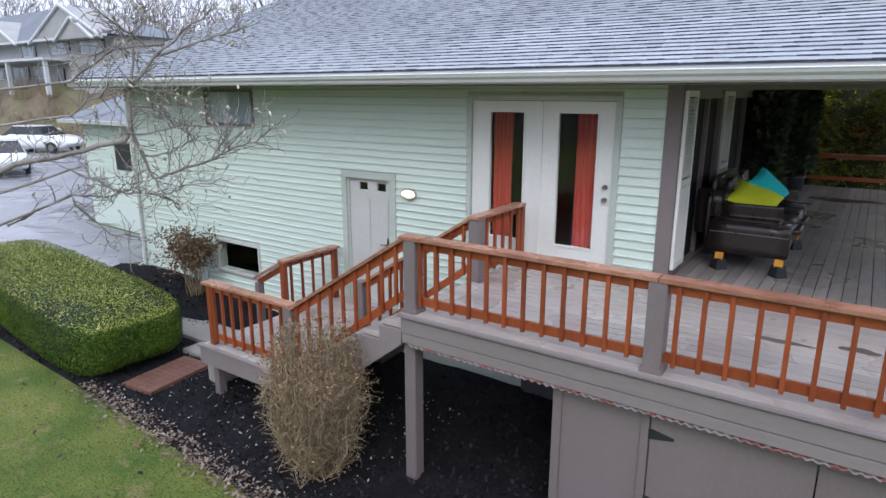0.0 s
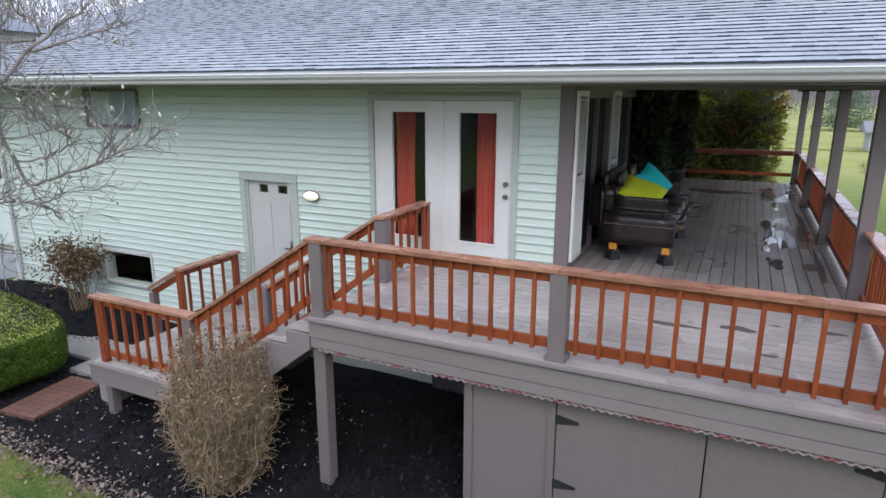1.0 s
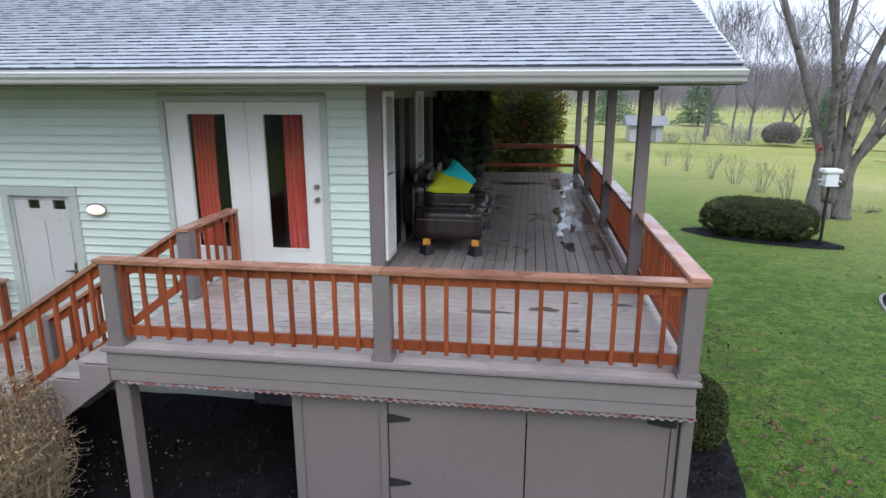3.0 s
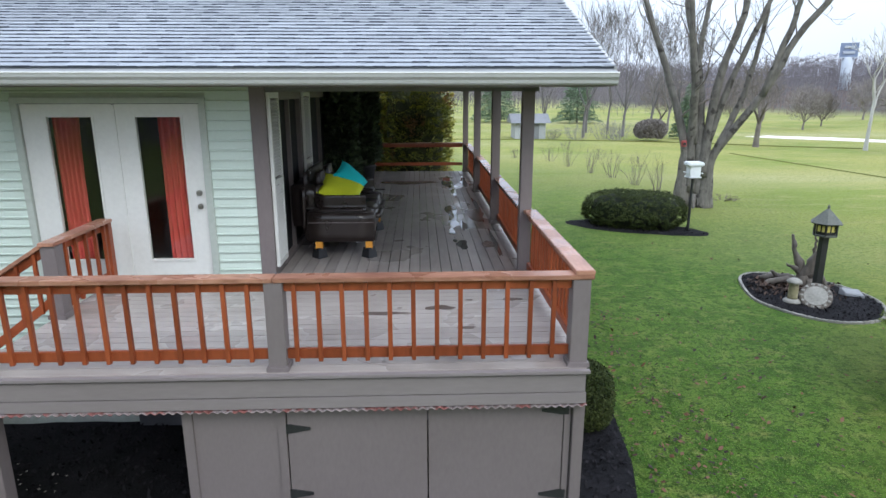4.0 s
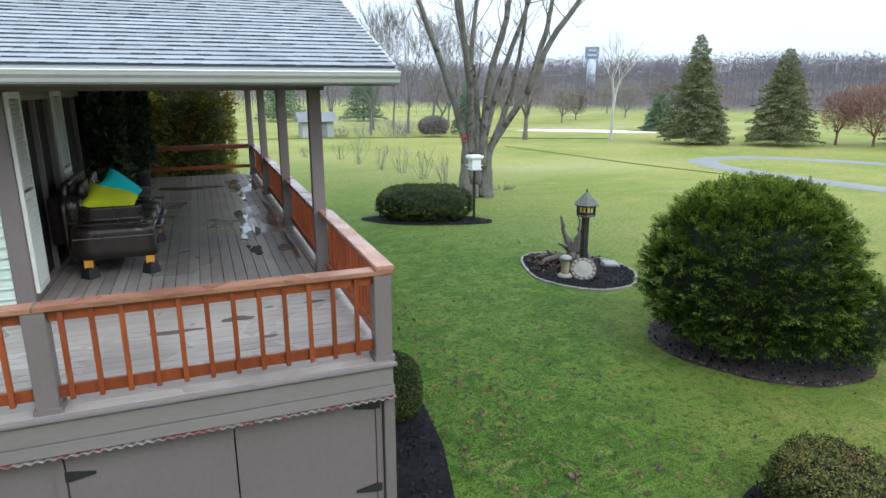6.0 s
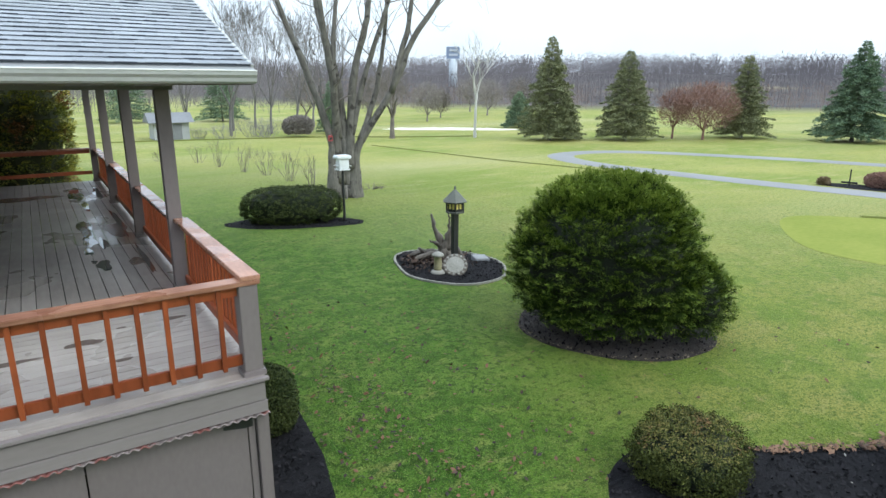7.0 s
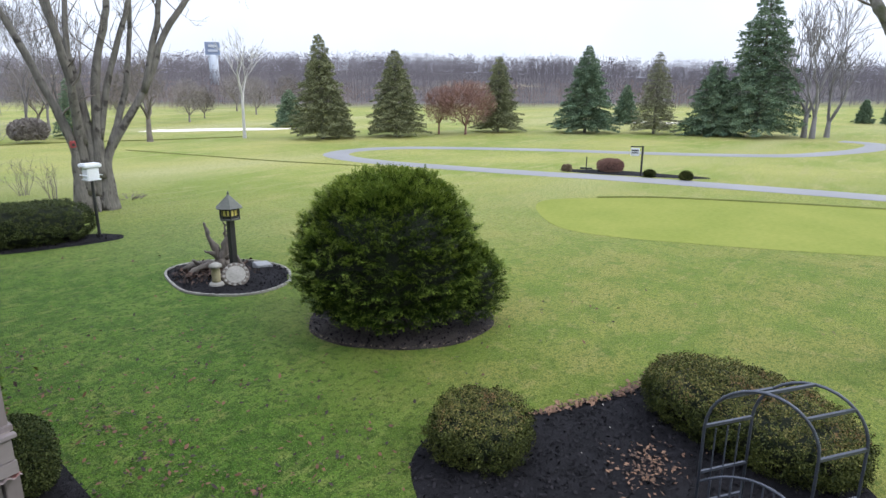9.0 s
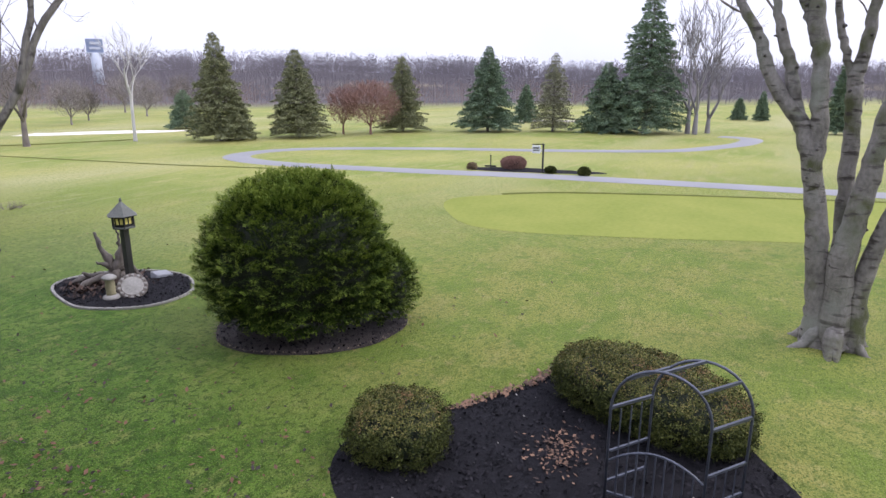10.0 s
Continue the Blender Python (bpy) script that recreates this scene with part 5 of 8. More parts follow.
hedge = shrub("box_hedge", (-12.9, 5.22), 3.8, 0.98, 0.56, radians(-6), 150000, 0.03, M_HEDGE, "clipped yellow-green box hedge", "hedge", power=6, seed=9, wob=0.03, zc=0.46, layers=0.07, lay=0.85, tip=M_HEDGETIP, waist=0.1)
shrub("foundation_shrub", (2.15, 7.55), 0.36, 0.42, 0.47, 0, 20000, 0.03, M_DARKHEDGE, "dark green shrub against the deck", seed=10, zc=0.45, lay=0.6)
for i, yy in enumerate((9.6, 11.6, 13.6, 15.6)):
    shrub("porch_shrub", (2.1, yy), 0.5, 0.85, 0.7, 0, 7000, 0.06, M_BOX if i % 2 else M_HEDGE, "clipped olive shrub along the porch", seed=11 + i, zc=0.5)


def conifer(name, x, y, h, r, material, label, seed, whorls=26, spray=0.34, per=46, droop=0.25, bare=0.06, z=None):
    """A fir or spruce: a straight trunk, whorls of drooping boughs, each with many small sprays."""
    rs = np.random.default_rng(seed)
    g0 = gz(x, y) if z is None else z
    t = thing(name, (x, y, g0), label, "tree", "conifers")
    part("trunk", Build().tube([(x, y, g0 - 0.05), (x + 0.02 * h * rs.normal() * 0.3, y, g0 + h * 0.5), (x, y, g0 + h)], [0.02 * h, 0.012 * h, 0.01], 7), M_BARK, t)
    P, N = [], []
    limb = Build()
    whorls = whorls * 3 // 2
    for w in range(whorls):
        f = bare + (1 - bare) * (w + rs.uniform(-0.3, 0.3)) / whorls
        f = min(max(f, bare), 0.985)
        reach = r * (1 - f) ** 0.8 * rs.uniform(0.82, 1.12) + 0.03 * r
        nb = 6 if w < whorls * 0.75 else 4
        a0 = rs.uniform(0, 6.28)
        for k in range(nb):
            a = a0 + 6.283 * k / nb + rs.normal(0, 0.2)
            L = reach * rs.uniform(0.7, 1.12)
            d = np.array([math.cos(a), math.sin(a), 0])
            base = np.array([x, y, g0 + f * h])
            m = max(6, int(per * 3.0 * L / r))
            s = rs.uniform(0.05, 1, m) ** 0.7
            side = np.cross(d, [0, 0, 1])
            pts = base + d * (s * L)[:, None] + side * (rs.normal(0, 0.19, m) * L * (1.12 - s))[:, None]
            pts[:, 2] += -droop * L * s ** 1.5 + 0.18 * L * s + rs.normal(0, 0.03 * h / 8, m)
            P.append(pts)
            N.append(np.tile(d, (m, 1)) * 0.8 + np.array([0, 0, -0.15]) + side * rs.normal(0, 0.5, m)[:, None])
            if w % 2 == 0:
                limb.tube([base, base + d * L * 0.9 + np.array([0, 0, (0.18 - droop) * L * 0.8])], [0.004 * h, 0.001 * h], 3, False)
    P, N = np.concatenate(P), np.concatenate(N)
    v, f = leaves(P, N, spray * 0.5, rs, aspect=3.6, jitter=0.45)
    part("bough", limb, M_BARK, t)["kind"] = "stuff"
    stuff_mesh("needles", v, f, material, "", parent=t)
    return t


CON = "tall conical evergreen on the golf course"
M_FIRO = mat("olive_fir_needles", (0.115, 0.13, 0.065), (0.27, 0.28, 0.15), 0.7, 3, 0.5, 0, island=0.6, spec=0.25)
conifer("fir_tree", 37.04, 40.08, 8.51, 3.01, M_FIRO, CON, 1, 38, 0.36, 90)
conifer("fir_tree", 38.6, 39.7, 3.98, 1.72, M_FIRO, "smaller evergreen beside the tall fir", 21, 24, 0.3, 60)
conifer("fir_tree", 45.4, 54.0, 3.98, 2.24, M_FIR, "smaller dark evergreen beyond the tall fir", 22, 22, 0.36, 60)
conifer("fir_tree", 42.64, 36.65, 7.42, 3.10, M_FIRO, CON, 2, 34, 0.36, 85)
conifer("fir_tree", 52.54, 32.14, 7.06, 2.67, M_FIRO, CON, 3, 32, 0.36, 80)
conifer("fir_tree", 56.41, 24.82, 7.96, 3.18, M_FIR, "dense dark green spruce on the golf course", 4, 38, 0.4, 95)
conifer("fir_tree", 72.0, 26.7, 4.43, 1.89, M_FIR, "small dark spruce far across the course", 5, 24, 0.4, 60)
conifer("fir_tree", 59.38, 19.22, 7.42, 2.41, M_FIRP, "pale thinning fir on the golf course", 6, 30, 0.32, 55)
conifer("fir_tree", 61.21, 10.9, 13.03, 4.30, M_FIR, "very large dark spruce with low spreading boughs", 7, 40, 0.5, 95, bare=0.05)
conifer("fir_tree", 60.6, 14.4, 6.52, 3.10, M_FIR, "dark spruce grown into the very large one", 11, 26, 0.45, 85, bare=0.03)
conifer("fir_tree", 90.7, 4.4, 2.90, 1.20, M_FIR, "small dark spruce far across the course", 8, 20, 0.4, 40)
conifer("fir_tree", 89.3, 1.75, 3.71, 1.03, M_FIR, "small dark spruce far across the course", 9, 20, 0.4, 40)
conifer("fir_tree", 66.66, -4.84, 6.33, 1.29, M_FIR, "narrow dark spruce far across the course", 10, 28, 0.4, 50)


def grow(b, tips, base, d, length, radius, rs, depth, sides=6, bend=0.12, split=(2, 3), shrink=0.72, spread=0.55, up=0.12, minr=0.006):
    """One limb of a bare tree and those that spring from it."""
    n = 4 if depth > 1 else 3
    pts, rad = [Vector(base)], [radius]
    d = Vector(d).normalized()
    for i in range(n):
        d = (d + Vector(rs.normal(0, bend, 3)) + Vector((0, 0, up * 0.3))).normalized()
        pts.append(pts[-1] + d * (length / n))
        rad.append(radius * (1 - 0.45 * (i + 1) / n))
    b.tube(pts, [max(r, minr) for r in rad], sides if depth > 1 else 3 if depth == 0 else 4, False)
    if depth == 0:
        tips.append(pts[-1])
        return
    for k in range(rs.integers(split[0], split[1] + 1)):
        j = n if k == 0 else int(rs.integers(max(1, n - 2), n + 1))
        e = (d + Vector(rs.normal(0, spread, 3)) + Vector((0, 0, up))).normalized()
        grow(b, tips, pts[j], e, length * shrink * rs.uniform(0.75, 1.15), rad[j] * (0.85 if k == 0 else 0.6), rs, depth - 1, sides, bend, split, shrink, spread, up, minr)


def bare_tree(name, x, y, h, label, seed, material=None, depth=5, stems=None, radius=None, spread=0.5, minr=0.012, trunk=0.3, split=(2, 3)):
    rs = np.random.default_rng(seed)
    g0 = gz(x, y)
    t = thing(name, (x, y, g0), label, "tree", "bare trees")
    b, tips = Build(), []
    r = radius or h * 0.018
    b.tube([(x, y, g0 - 0.1), (x, y, g0 + 0.1 * h), (x + 0.01 * h, y, g0 + trunk * h)], [r * 1.35, r, r * 0.85], 8, False)
    for k in range(stems or 3):
        a = 6.283 * k / (stems or 3) + rs.uniform(0, 1)
        grow(b, tips, (x + 0.01 * h, y, g0 + trunk * h * rs.uniform(0.75, 1)), (0.5 * math.cos(a) * spread * 2, 0.5 * math.sin(a) * spread * 2, 0.9), h * 0.27, r * 0.65, rs, depth, 5, 0.12, split, 0.74, spread, 0.18, minr)
    part("crown", b, material or M_TWIG, t, smooth=True)
    return t


bare_tree("birch_tree", 33.4, 45.8, 8.2, "slender pale bare birch on the golf course", 31, mat("pale_birch_bark", (0.4, 0.39, 0.38), (0.62, 0.6, 0.58), 0.8, 10, 1, 0.2), 4, 3, 0.13, 0.3, 0.014, 0.45)
bare_tree("bare_tree", 26.6, 48.8, 7.0, "dark bare tree on the golf course", 32, M_TWIG, 4, 4, 0.2, 0.6, 0.02, 0.3)
def haze_tree(name, x, y, h, r, material, label, seed, count=5000, low=0.25):
    """A round-headed bare tree: a short trunk, forking limbs and a cloud of fine twigs."""
    t = bare_tree(name, x, y, h * 0.92, label, seed, material, 4, 5, h * 0.022, 0.6, 0.02, low)
    rs = np.random.default_rng(seed + 1)
    u = rs.normal(0, 1, (count, 3))
    u /= np.linalg.norm(u, axis=1)[:, None]
    q = rs.uniform(0.15, 1, count) ** 0.5 * (1 + 0.12 * np.sin(u[:, 0] * 5 + seed) * np.sin(u[:, 2] * 6))
    hz = h * (1 - low) / 2
    p = np.stack([x + u[:, 0] * r * q, y + u[:, 1] * r * q, gz(x, y) + h * low + hz + u[:, 2] * hz * q], 1)
    v, f = leaves(p, u + np.array([0, 0, 0.8]), 0.34, rs, aspect=13.0, jitter=0.5)
    stuff_mesh("fine_twig", v, f, material, "", parent=t)
    return t


haze_tree("russet_tree", 48.15, 32.93, 4.7, 2.7, M_RUSSET, "round russet bare tree on the golf course", 33, 9000, 0.2)
haze_tree("russet_tree", 46.99, 35.14, 4.2, 1.35, M_RUSSET, "small russet bare tree on the golf course", 34, 3000, 0.25)
for i, (x, y, h) in enumerate(((62.2, 7.2, 13.5), (61.6, 6.5, 12.0), (63.5, 5.6, 9.0))):
    bare_tree("bare_tree", x, y, h, "tall pale bare tree beside the large spruce", 35 + i, M_HAZETWIG, 5, 4, 0.2, 0.3, 0.016, 0.15)

# big multi-stem maples: the stems' lines in plan and height
STEM_A = [(10.25, 23.8, -0.1), (10.2, 23.85, 1.2), (10.16, 23.85, 2.33), (9.81, 24.0, 3.7), (9.25, 24.26, 5.45), (8.82, 24.46, 6.7), (8.3, 24.7, 8.2), (7.7, 25.0, 10.0)]
STEM_B = [(10.45, 23.7, 0.6), (10.36, 23.76, 2.56), (10.1, 23.2, 4.35), (9.8, 23.0, 5.66), (9.45, 22.8, 7.8), (9.3, 22.7, 10)]
STEM_C = [(10.75, 23.6, 0.4), (10.67, 23.7, 2.56), (10.6, 24.0, 4.8), (10.24, 24.3, 6.5), (10.0, 24.5, 7.8), (9.9, 24.7, 10)]
STEM_D = [(10.8, 23.5, 1.2), (10.87, 23.52, 2.7), (11.1, 23.42, 5.0), (11.52, 23.2, 6.7), (11.7, 23.1, 7.8), (12.0, 23.0, 10)]
STEM_E = [(10.95, 23.5, -0.1), (10.98, 23.45, 1.2), (11.21, 23.37, 2.2), (12.43, 22.8, 4.3), (13.21, 22.46, 6.2), (14.16, 22.0, 7.7), (15.2, 21.5, 9.5)]
STEM_F = [(12.4, 22.8, 4.2), (13.0, 22.55, 6.46), (13.2, 22.45, 7.7), (13.4, 22.3, 9.5)]
STEM_G = [(10.9, 23.5, 2.5), (11.4, 23.3, 4.6), (12.0, 23.0, 6.5), (12.5, 22.8, 8.0), (13.0, 22.6, 10)]
STEM_H = [(10.5, 23.7, 2.4), (10.35, 23.8, 4.5), (10.5, 23.9, 6.5), (10.7, 24.0, 8.0), (10.8, 24.1, 10)]
STEM_I = [(11.2, 23.35, 2.3), (11.9, 23.3, 4.0), (12.2, 23.2, 5.5), (12.4, 23.1, 7.0), (12.5, 23.1, 9)]
BIG = [STEM_A, STEM_B, STEM_C, STEM_D, STEM_E, STEM_F, STEM_G, STEM_H, STEM_I]
RIGHT = [([(12.22, -1.0, -0.1), (12.22, -0.98, 0.3), (12.22, -0.95, 0.71), (12.23, -0.87, 1.32), (12.24, -0.76, 2.12), (12.26, -0.62, 2.8), (12.27, -0.48, 3.37), (12.29, -0.3, 3.83), (12.33, -0.02, 4.2), (12.36, 0.28, 4.67), (12.38, 0.45, 5.13), (12.39, 0.61, 5.46), (12.42, 0.85, 5.88), (12.5, 1.2, 6.8), (12.6, 1.7, 8.0)],
          (0.34, 0.28, 0.24, 0.225, 0.22, 0.2, 0.185, 0.16, 0.15, 0.14, 0.12, 0.105, 0.09, 0.07, 0.03)),
         ([(12.32, -0.5, 3.2), (12.32, -0.4, 3.55), (12.36, -0.23, 4.02), (12.4, -0.11, 4.48), (12.42, -0.01, 4.85), (12.45, 0.16, 5.3), (12.46, 0.26, 5.67), (12.5, 0.36, 6.3), (12.5, 0.5, 8.0)],
          (0.14, 0.14, 0.13, 0.125, 0.12, 0.105, 0.09, 0.08, 0.03)),
         ([(12.24, -0.62, 2.7), (12.24, -0.58, 3.09), (12.22, -0.56, 3.75), (12.2, -0.5, 4.3), (12.2, -0.44, 4.84), (12.2, -0.36, 5.28), (12.2, -0.28, 5.81), (12.2, -0.2, 6.6), (12.2, -0.1, 8.2)],
          (0.16, 0.17, 0.165, 0.16, 0.16, 0.17, 0.14, 0.11, 0.04)),
         ([(12.21, -0.38, 5.1), (12.25, -0.24, 5.5), (12.28, -0.09, 5.82), (12.32, 0.15, 6.4), (12.4, 0.4, 7.6)], (0.1, 0.09, 0.085, 0.07, 0.03)),
         ([(12.14, -1.28, -0.1), (12.14, -1.25, 0.2), (12.12, -1.22, 0.77), (12.08, -1.2, 1.49), (12.04, -1.27, 2.19), (12.02, -1.33, 2.86), (12.0, -1.38, 3.42), (12.0, -1.46, 3.92), (11.95, -1.65, 4.8), (11.9, -1.95, 6.2), (11.9, -2.2, 8.0)],
          (0.4, 0.33, 0.28, 0.25, 0.225, 0.2, 0.19, 0.18, 0.15, 0.1, 0.04)),
         ([(12.6, -1.3, -0.1), (12.6, -1.25, 0.5), (12.6, -1.19, 1.68), (12.62, -1.13, 2.36), (12.62, -1.11, 2.93), (12.62, -1.08, 3.58), (12.62, -1.05, 4.04), (12.62, -1.02, 4.39), (12.62, -1.05, 4.83), (12.6, -1.09, 5.25), (12.6, -1.1, 5.75), (12.6, -1.2, 6.8), (12.6, -1.3, 8.4)],
          (0.24, 0.2, 0.17, 0.155, 0.155, 0.155, 0.15, 0.16, 0.125, 0.115, 0.1, 0.08, 0.03)),
         ([(12.62, -1.03, 4.25), (12.64, -0.91, 4.66), (12.66, -0.78, 5.09), (12.67, -0.68, 5.44), (12.68, -0.62, 5.78), (12.7, -0.5, 6.6), (12.7, -0.4, 7.6)], (0.1, 0.085, 0.075, 0.07, 0.065, 0.05, 0.02)),
         ([(12.2, -1.52, -0.1), (12.18, -1.54, 0.31), (12.16, -1.52, 1.03), (12.15, -1.62, 1.75), (12.14, -1.73, 2.29), (12.1, -2.0, 3.2), (12.05, -2.5, 4.6), (12.0, -3.1, 6.4), (12.0, -3.5, 8.0)],
          (0.3, 0.22, 0.185, 0.17, 0.16, 0.14, 0.11, 0.08, 0.03))]


M_KNOT = mat("dark_branch_scar", (0.03, 0.026, 0.022), (0.13, 0.115, 0.1), 0.9, 30, 6, 0.8)


def maple(name, stems, r0, label, seed, bark, twigs=0.55):
    rs = np.random.default_rng(seed)
    x, y = (stems[0][0][0] if isinstance(stems[0], tuple) else stems[0][0])[:2]
    t = thing(name, (x, y, gz(x, y)), label, "tree", "bare trees")
    tw, tips = Build(), []
    for si, st in enumerate(stems):
        given = st[1] if isinstance(st, tuple) else None
        pts = [Vector(p) for p in (st[0] if given else st)]
        m = len(pts)
        rr = [0.82 * q for q in given] if given else [r0 * (2.1 if p.z < 0.3 else 1.45 if p.z < 0.9 else 1.3 if p.z < 1.5 else 1.0) * (1 - 0.6 * i / (m - 1)) * (1.0 if pts[0].z < 2.2 else 0.7) for i, p in enumerate(pts)]
        fine, fr = [], []
        for i in range(m - 1):
            p0, p1, p2, p3 = pts[max(i - 1, 0)], pts[i], pts[i + 1], pts[min(i + 2, m - 1)]
            for k in range(4):
                u = k / 4
                fine.append(0.5 * (2 * p1 + (p2 - p0) * u + (2 * p0 - 5 * p1 + 4 * p2 - p3) * u * u + (3 * p1 - p0 - 3 * p2 + p3) * u ** 3) + Vector(rs.normal(0, 0.012, 3)))
                fr.append((rr[i] * (1 - u) + rr[i + 1] * u) * rs.uniform(0.94, 1.08))
        fine.append(pts[-1])
        fr.append(rr[-1])
        part("stem", Build().tube(fine, fr, 14, True), bark, t, smooth=True)
        for i in range(3, len(fine) - 6):
            if given and rs.uniform() < 0.16:
                kd = Vector((rs.normal(-0.8, 0.5), rs.normal(0, 0.6), rs.normal(0.1, 0.2))).normalized()
                kp = fine[i] + kd * fr[i] * 0.82
                part("knot", Build().tube([kp, kp + kd * 0.035, kp + kd * 0.06], [rs.uniform(0.02, 0.05), rs.uniform(0.015, 0.03), 0.01], 7), M_KNOT, t, smooth=True)
        for i in range(len(fine) * (2 if twigs > 0.3 else 3) // 5, len(fine)):
            if rs.uniform() < twigs:
                d = (fine[i] - fine[i - 1]).normalized() * (1 if twigs > 0.3 else 2) + Vector(rs.normal(0, 0.55, 3))
                grow(tw, tips, fine[i], d, rs.uniform(0.9, 1.8), fr[i] * rs.uniform(0.15, 0.32), rs, 3, 5, 0.14, (2, 3), 0.72, 0.45, 0.2, 0.006)
    part("crown", tw, M_TWIG, t, smooth=True)
    return t


def root_flare(t, x, y, r, seed, bark, thick=1.0):
    """Shallow roots that run out from the foot of a trunk."""
    rs = np.random.default_rng(seed)
    for k in range(9):
        a = 6.283 * k / 9 + rs.uniform(-0.3, 0.3)
        c, s = math.cos(a), math.sin(a)
        L = r * rs.uniform(1.15, 1.5)
        w = rs.uniform(0.9, 1.5) * thick
        part("root", Build().tube([(x + c * r * 0.45, y + s * r * 0.45, 0.5), (x + c * r * 0.75, y + s * r * 0.75, 0.2), (x + c * r * 1.05, y + s * r * 1.05, 0.03), (x + c * L, y + s * L, -0.02), (x + c * L * 1.25, y + s * L * 1.25, -0.08)],
                                  [0.13 * w, 0.13 * w, 0.1 * w, 0.06 * w, 0.04], 8), bark, t, smooth=True)


root_flare(maple("maple_tree", BIG, 0.185, "large bare gray maple with five spreading stems", 41, M_BARK), 10.6, 23.65, 0.42, 43, M_BARK, 0.6)
M_BARKP = mat("pale_mossy_maple_bark", (0.09, 0.082, 0.07), (0.26, 0.24, 0.212), 0.85, 16, 2.2, 1.0, 26, stretch=(1, 1, 0.7), height=0.02,
              stain=[(1.7, (0.075, 0.082, 0.034), 0.52, 0.66), (6.0, (0.05, 0.042, 0.034), 0.56, 0.66, (0.5, 0.5, 1.8)), (1.4, (0.2, 0.21, 0.17), 0.55, 0.75)])
root_flare(maple("maple_tree", RIGHT, 0.165, "bare gray multi-stem maple at the lawn's edge", 42, M_BARKP, 0.10), 12.25, -1.24, 0.5, 44, M_BARKP, 0.75)

# dry ornamental shrub in front of the landing
def twig_shrub(name, x, y, h, r, count, material, label, seed, rad=0.006, tipcount=0, depth=2, lean=0.6):
    rs = np.random.default_rng(seed)
    g0 = gz(x, y)
    t = thing(name, (x, y, g0), label, "shrub")
    b, tips = Build(), []
    for k in range(count):
        a, q = rs.uniform(0, 6.283), rs.uniform(0, 1) ** 0.5
        bx, by = x + 0.35 * r * q * math.cos(a), y + 0.35 * r * q * math.sin(a)
        d = Vector((math.cos(a) * q * lean, math.sin(a) * q * lean, 1))
        grow(b, tips, (bx, by, g0), d, h * rs.uniform(0.42, 0.55), rad, rs, depth, 4, 0.1, (2, 3), 0.62, 0.32, 0.15, 0.0022)
    part("crown", b, material, t)
    return t, tips


rs = np.random.default_rng(51)
DSX, DSY = -4.92, 4.55
t = thing("dry_shrub", (DSX, DSY, 0), "leafless tan twiggy shrub in the mulch", "shrub")
b, tips = Build(), []
for k in range(520):
    u = Vector(rs.normal(0, 1, 3)).normalized()
    q = rs.uniform(0.35, 1) ** 0.5
    zt = 0.5 + 1.34 * rs.uniform(0, 1) ** 0.7
    wide = (0.34 + 0.26 * min(1, (zt - 0.4) / 0.6)) * math.sqrt(max(0.05, 1 - max(0, (zt - 1.3) / 0.6) ** 2))
    u = Vector((u.x, u.y, 0.0)).normalized()
    tip = Vector((DSX + u.x * wide * q, DSY + u.y * wide * q, zt))
    foot = Vector((DSX + rs.normal(0, 0.09), DSY + rs.normal(0, 0.09), 0.0))
    bow = Vector((u.x * 0.1, u.y * 0.1, 0)) + Vector(rs.normal(0, 0.09, 3))
    pts = [foot.lerp(tip, f) + bow * math.sin(math.pi * f) + Vector(rs.normal(0, 0.022, 3)) for f in np.linspace(0, 1, 7)]
    b.tube(pts, [0.006, 0.0056, 0.005, 0.0042, 0.0034, 0.0028, 0.002], 4, False)
    tips.append(tip)
    for j in range(8):
        c = pts[int(rs.integers(2, 7))]
        d = Vector(rs.normal(0, 0.8, 3)) + u * 0.35 + Vector((0, 0, 0.35))
        e = c + d.normalized() * rs.uniform(0.08, 0.24) * (0.5 if c.z > 1.4 else 1.0)
        b.tube([c, c.lerp(e, 0.5) + Vector(rs.normal(0, 0.015, 3)), e], [0.0035, 0.003, 0.002], 3, False)
        tips.append(e)
part("crown", b, M_DRY, t)
tips = [p + Vector(rs.normal(0, 0.02, 3)) for p in tips if p.z > 1.25 or rs.uniform() < 0.15 for k in range(2)]
rs = np.random.default_rng(52)
tp = np.array([tuple(p) for p in tips])
tp = tp[rs.permutation(len(tp))[:8000]]
M_DRYLEAF = mat("dry_tan_leaf", (0.11, 0.065, 0.035), (0.30, 0.19, 0.105), 0.8, 20, 3, 0, island=1.0)
v, f = leaves(tp, np.tile([0, 0, 0.4], (len(tp), 1)), 0.032, rs, aspect=1.6, jitter=1.0)
stuff_mesh("dry_leaves", v, f, M_DRYLEAF, "", parent=t)
t, tips = twig_shrub("brown_leaf_shrub", -11.35, 7.3, 1.35, 0.5, 40, M_DRY, "brown-leaved deciduous shrub against the siding", 53, 0.007, depth=2, lean=0.18)
tp = np.array([tuple(p) for p in tips])
tp = np.repeat(tp, 18, 0) + rs.normal(0, 0.075, (len(tp) * 18, 3))
v, f = leaves(tp, np.tile([0, 0, -0.3], (len(tp), 1)), 0.055, rs, aspect=1.6, jitter=1.0)
stuff_mesh("dry_leaves", v, f, mat("brown_green_leaf", (0.045, 0.034, 0.016), (0.19, 0.12, 0.06), 0.8, 12, 3, 0, island=1.0), "", parent=t)

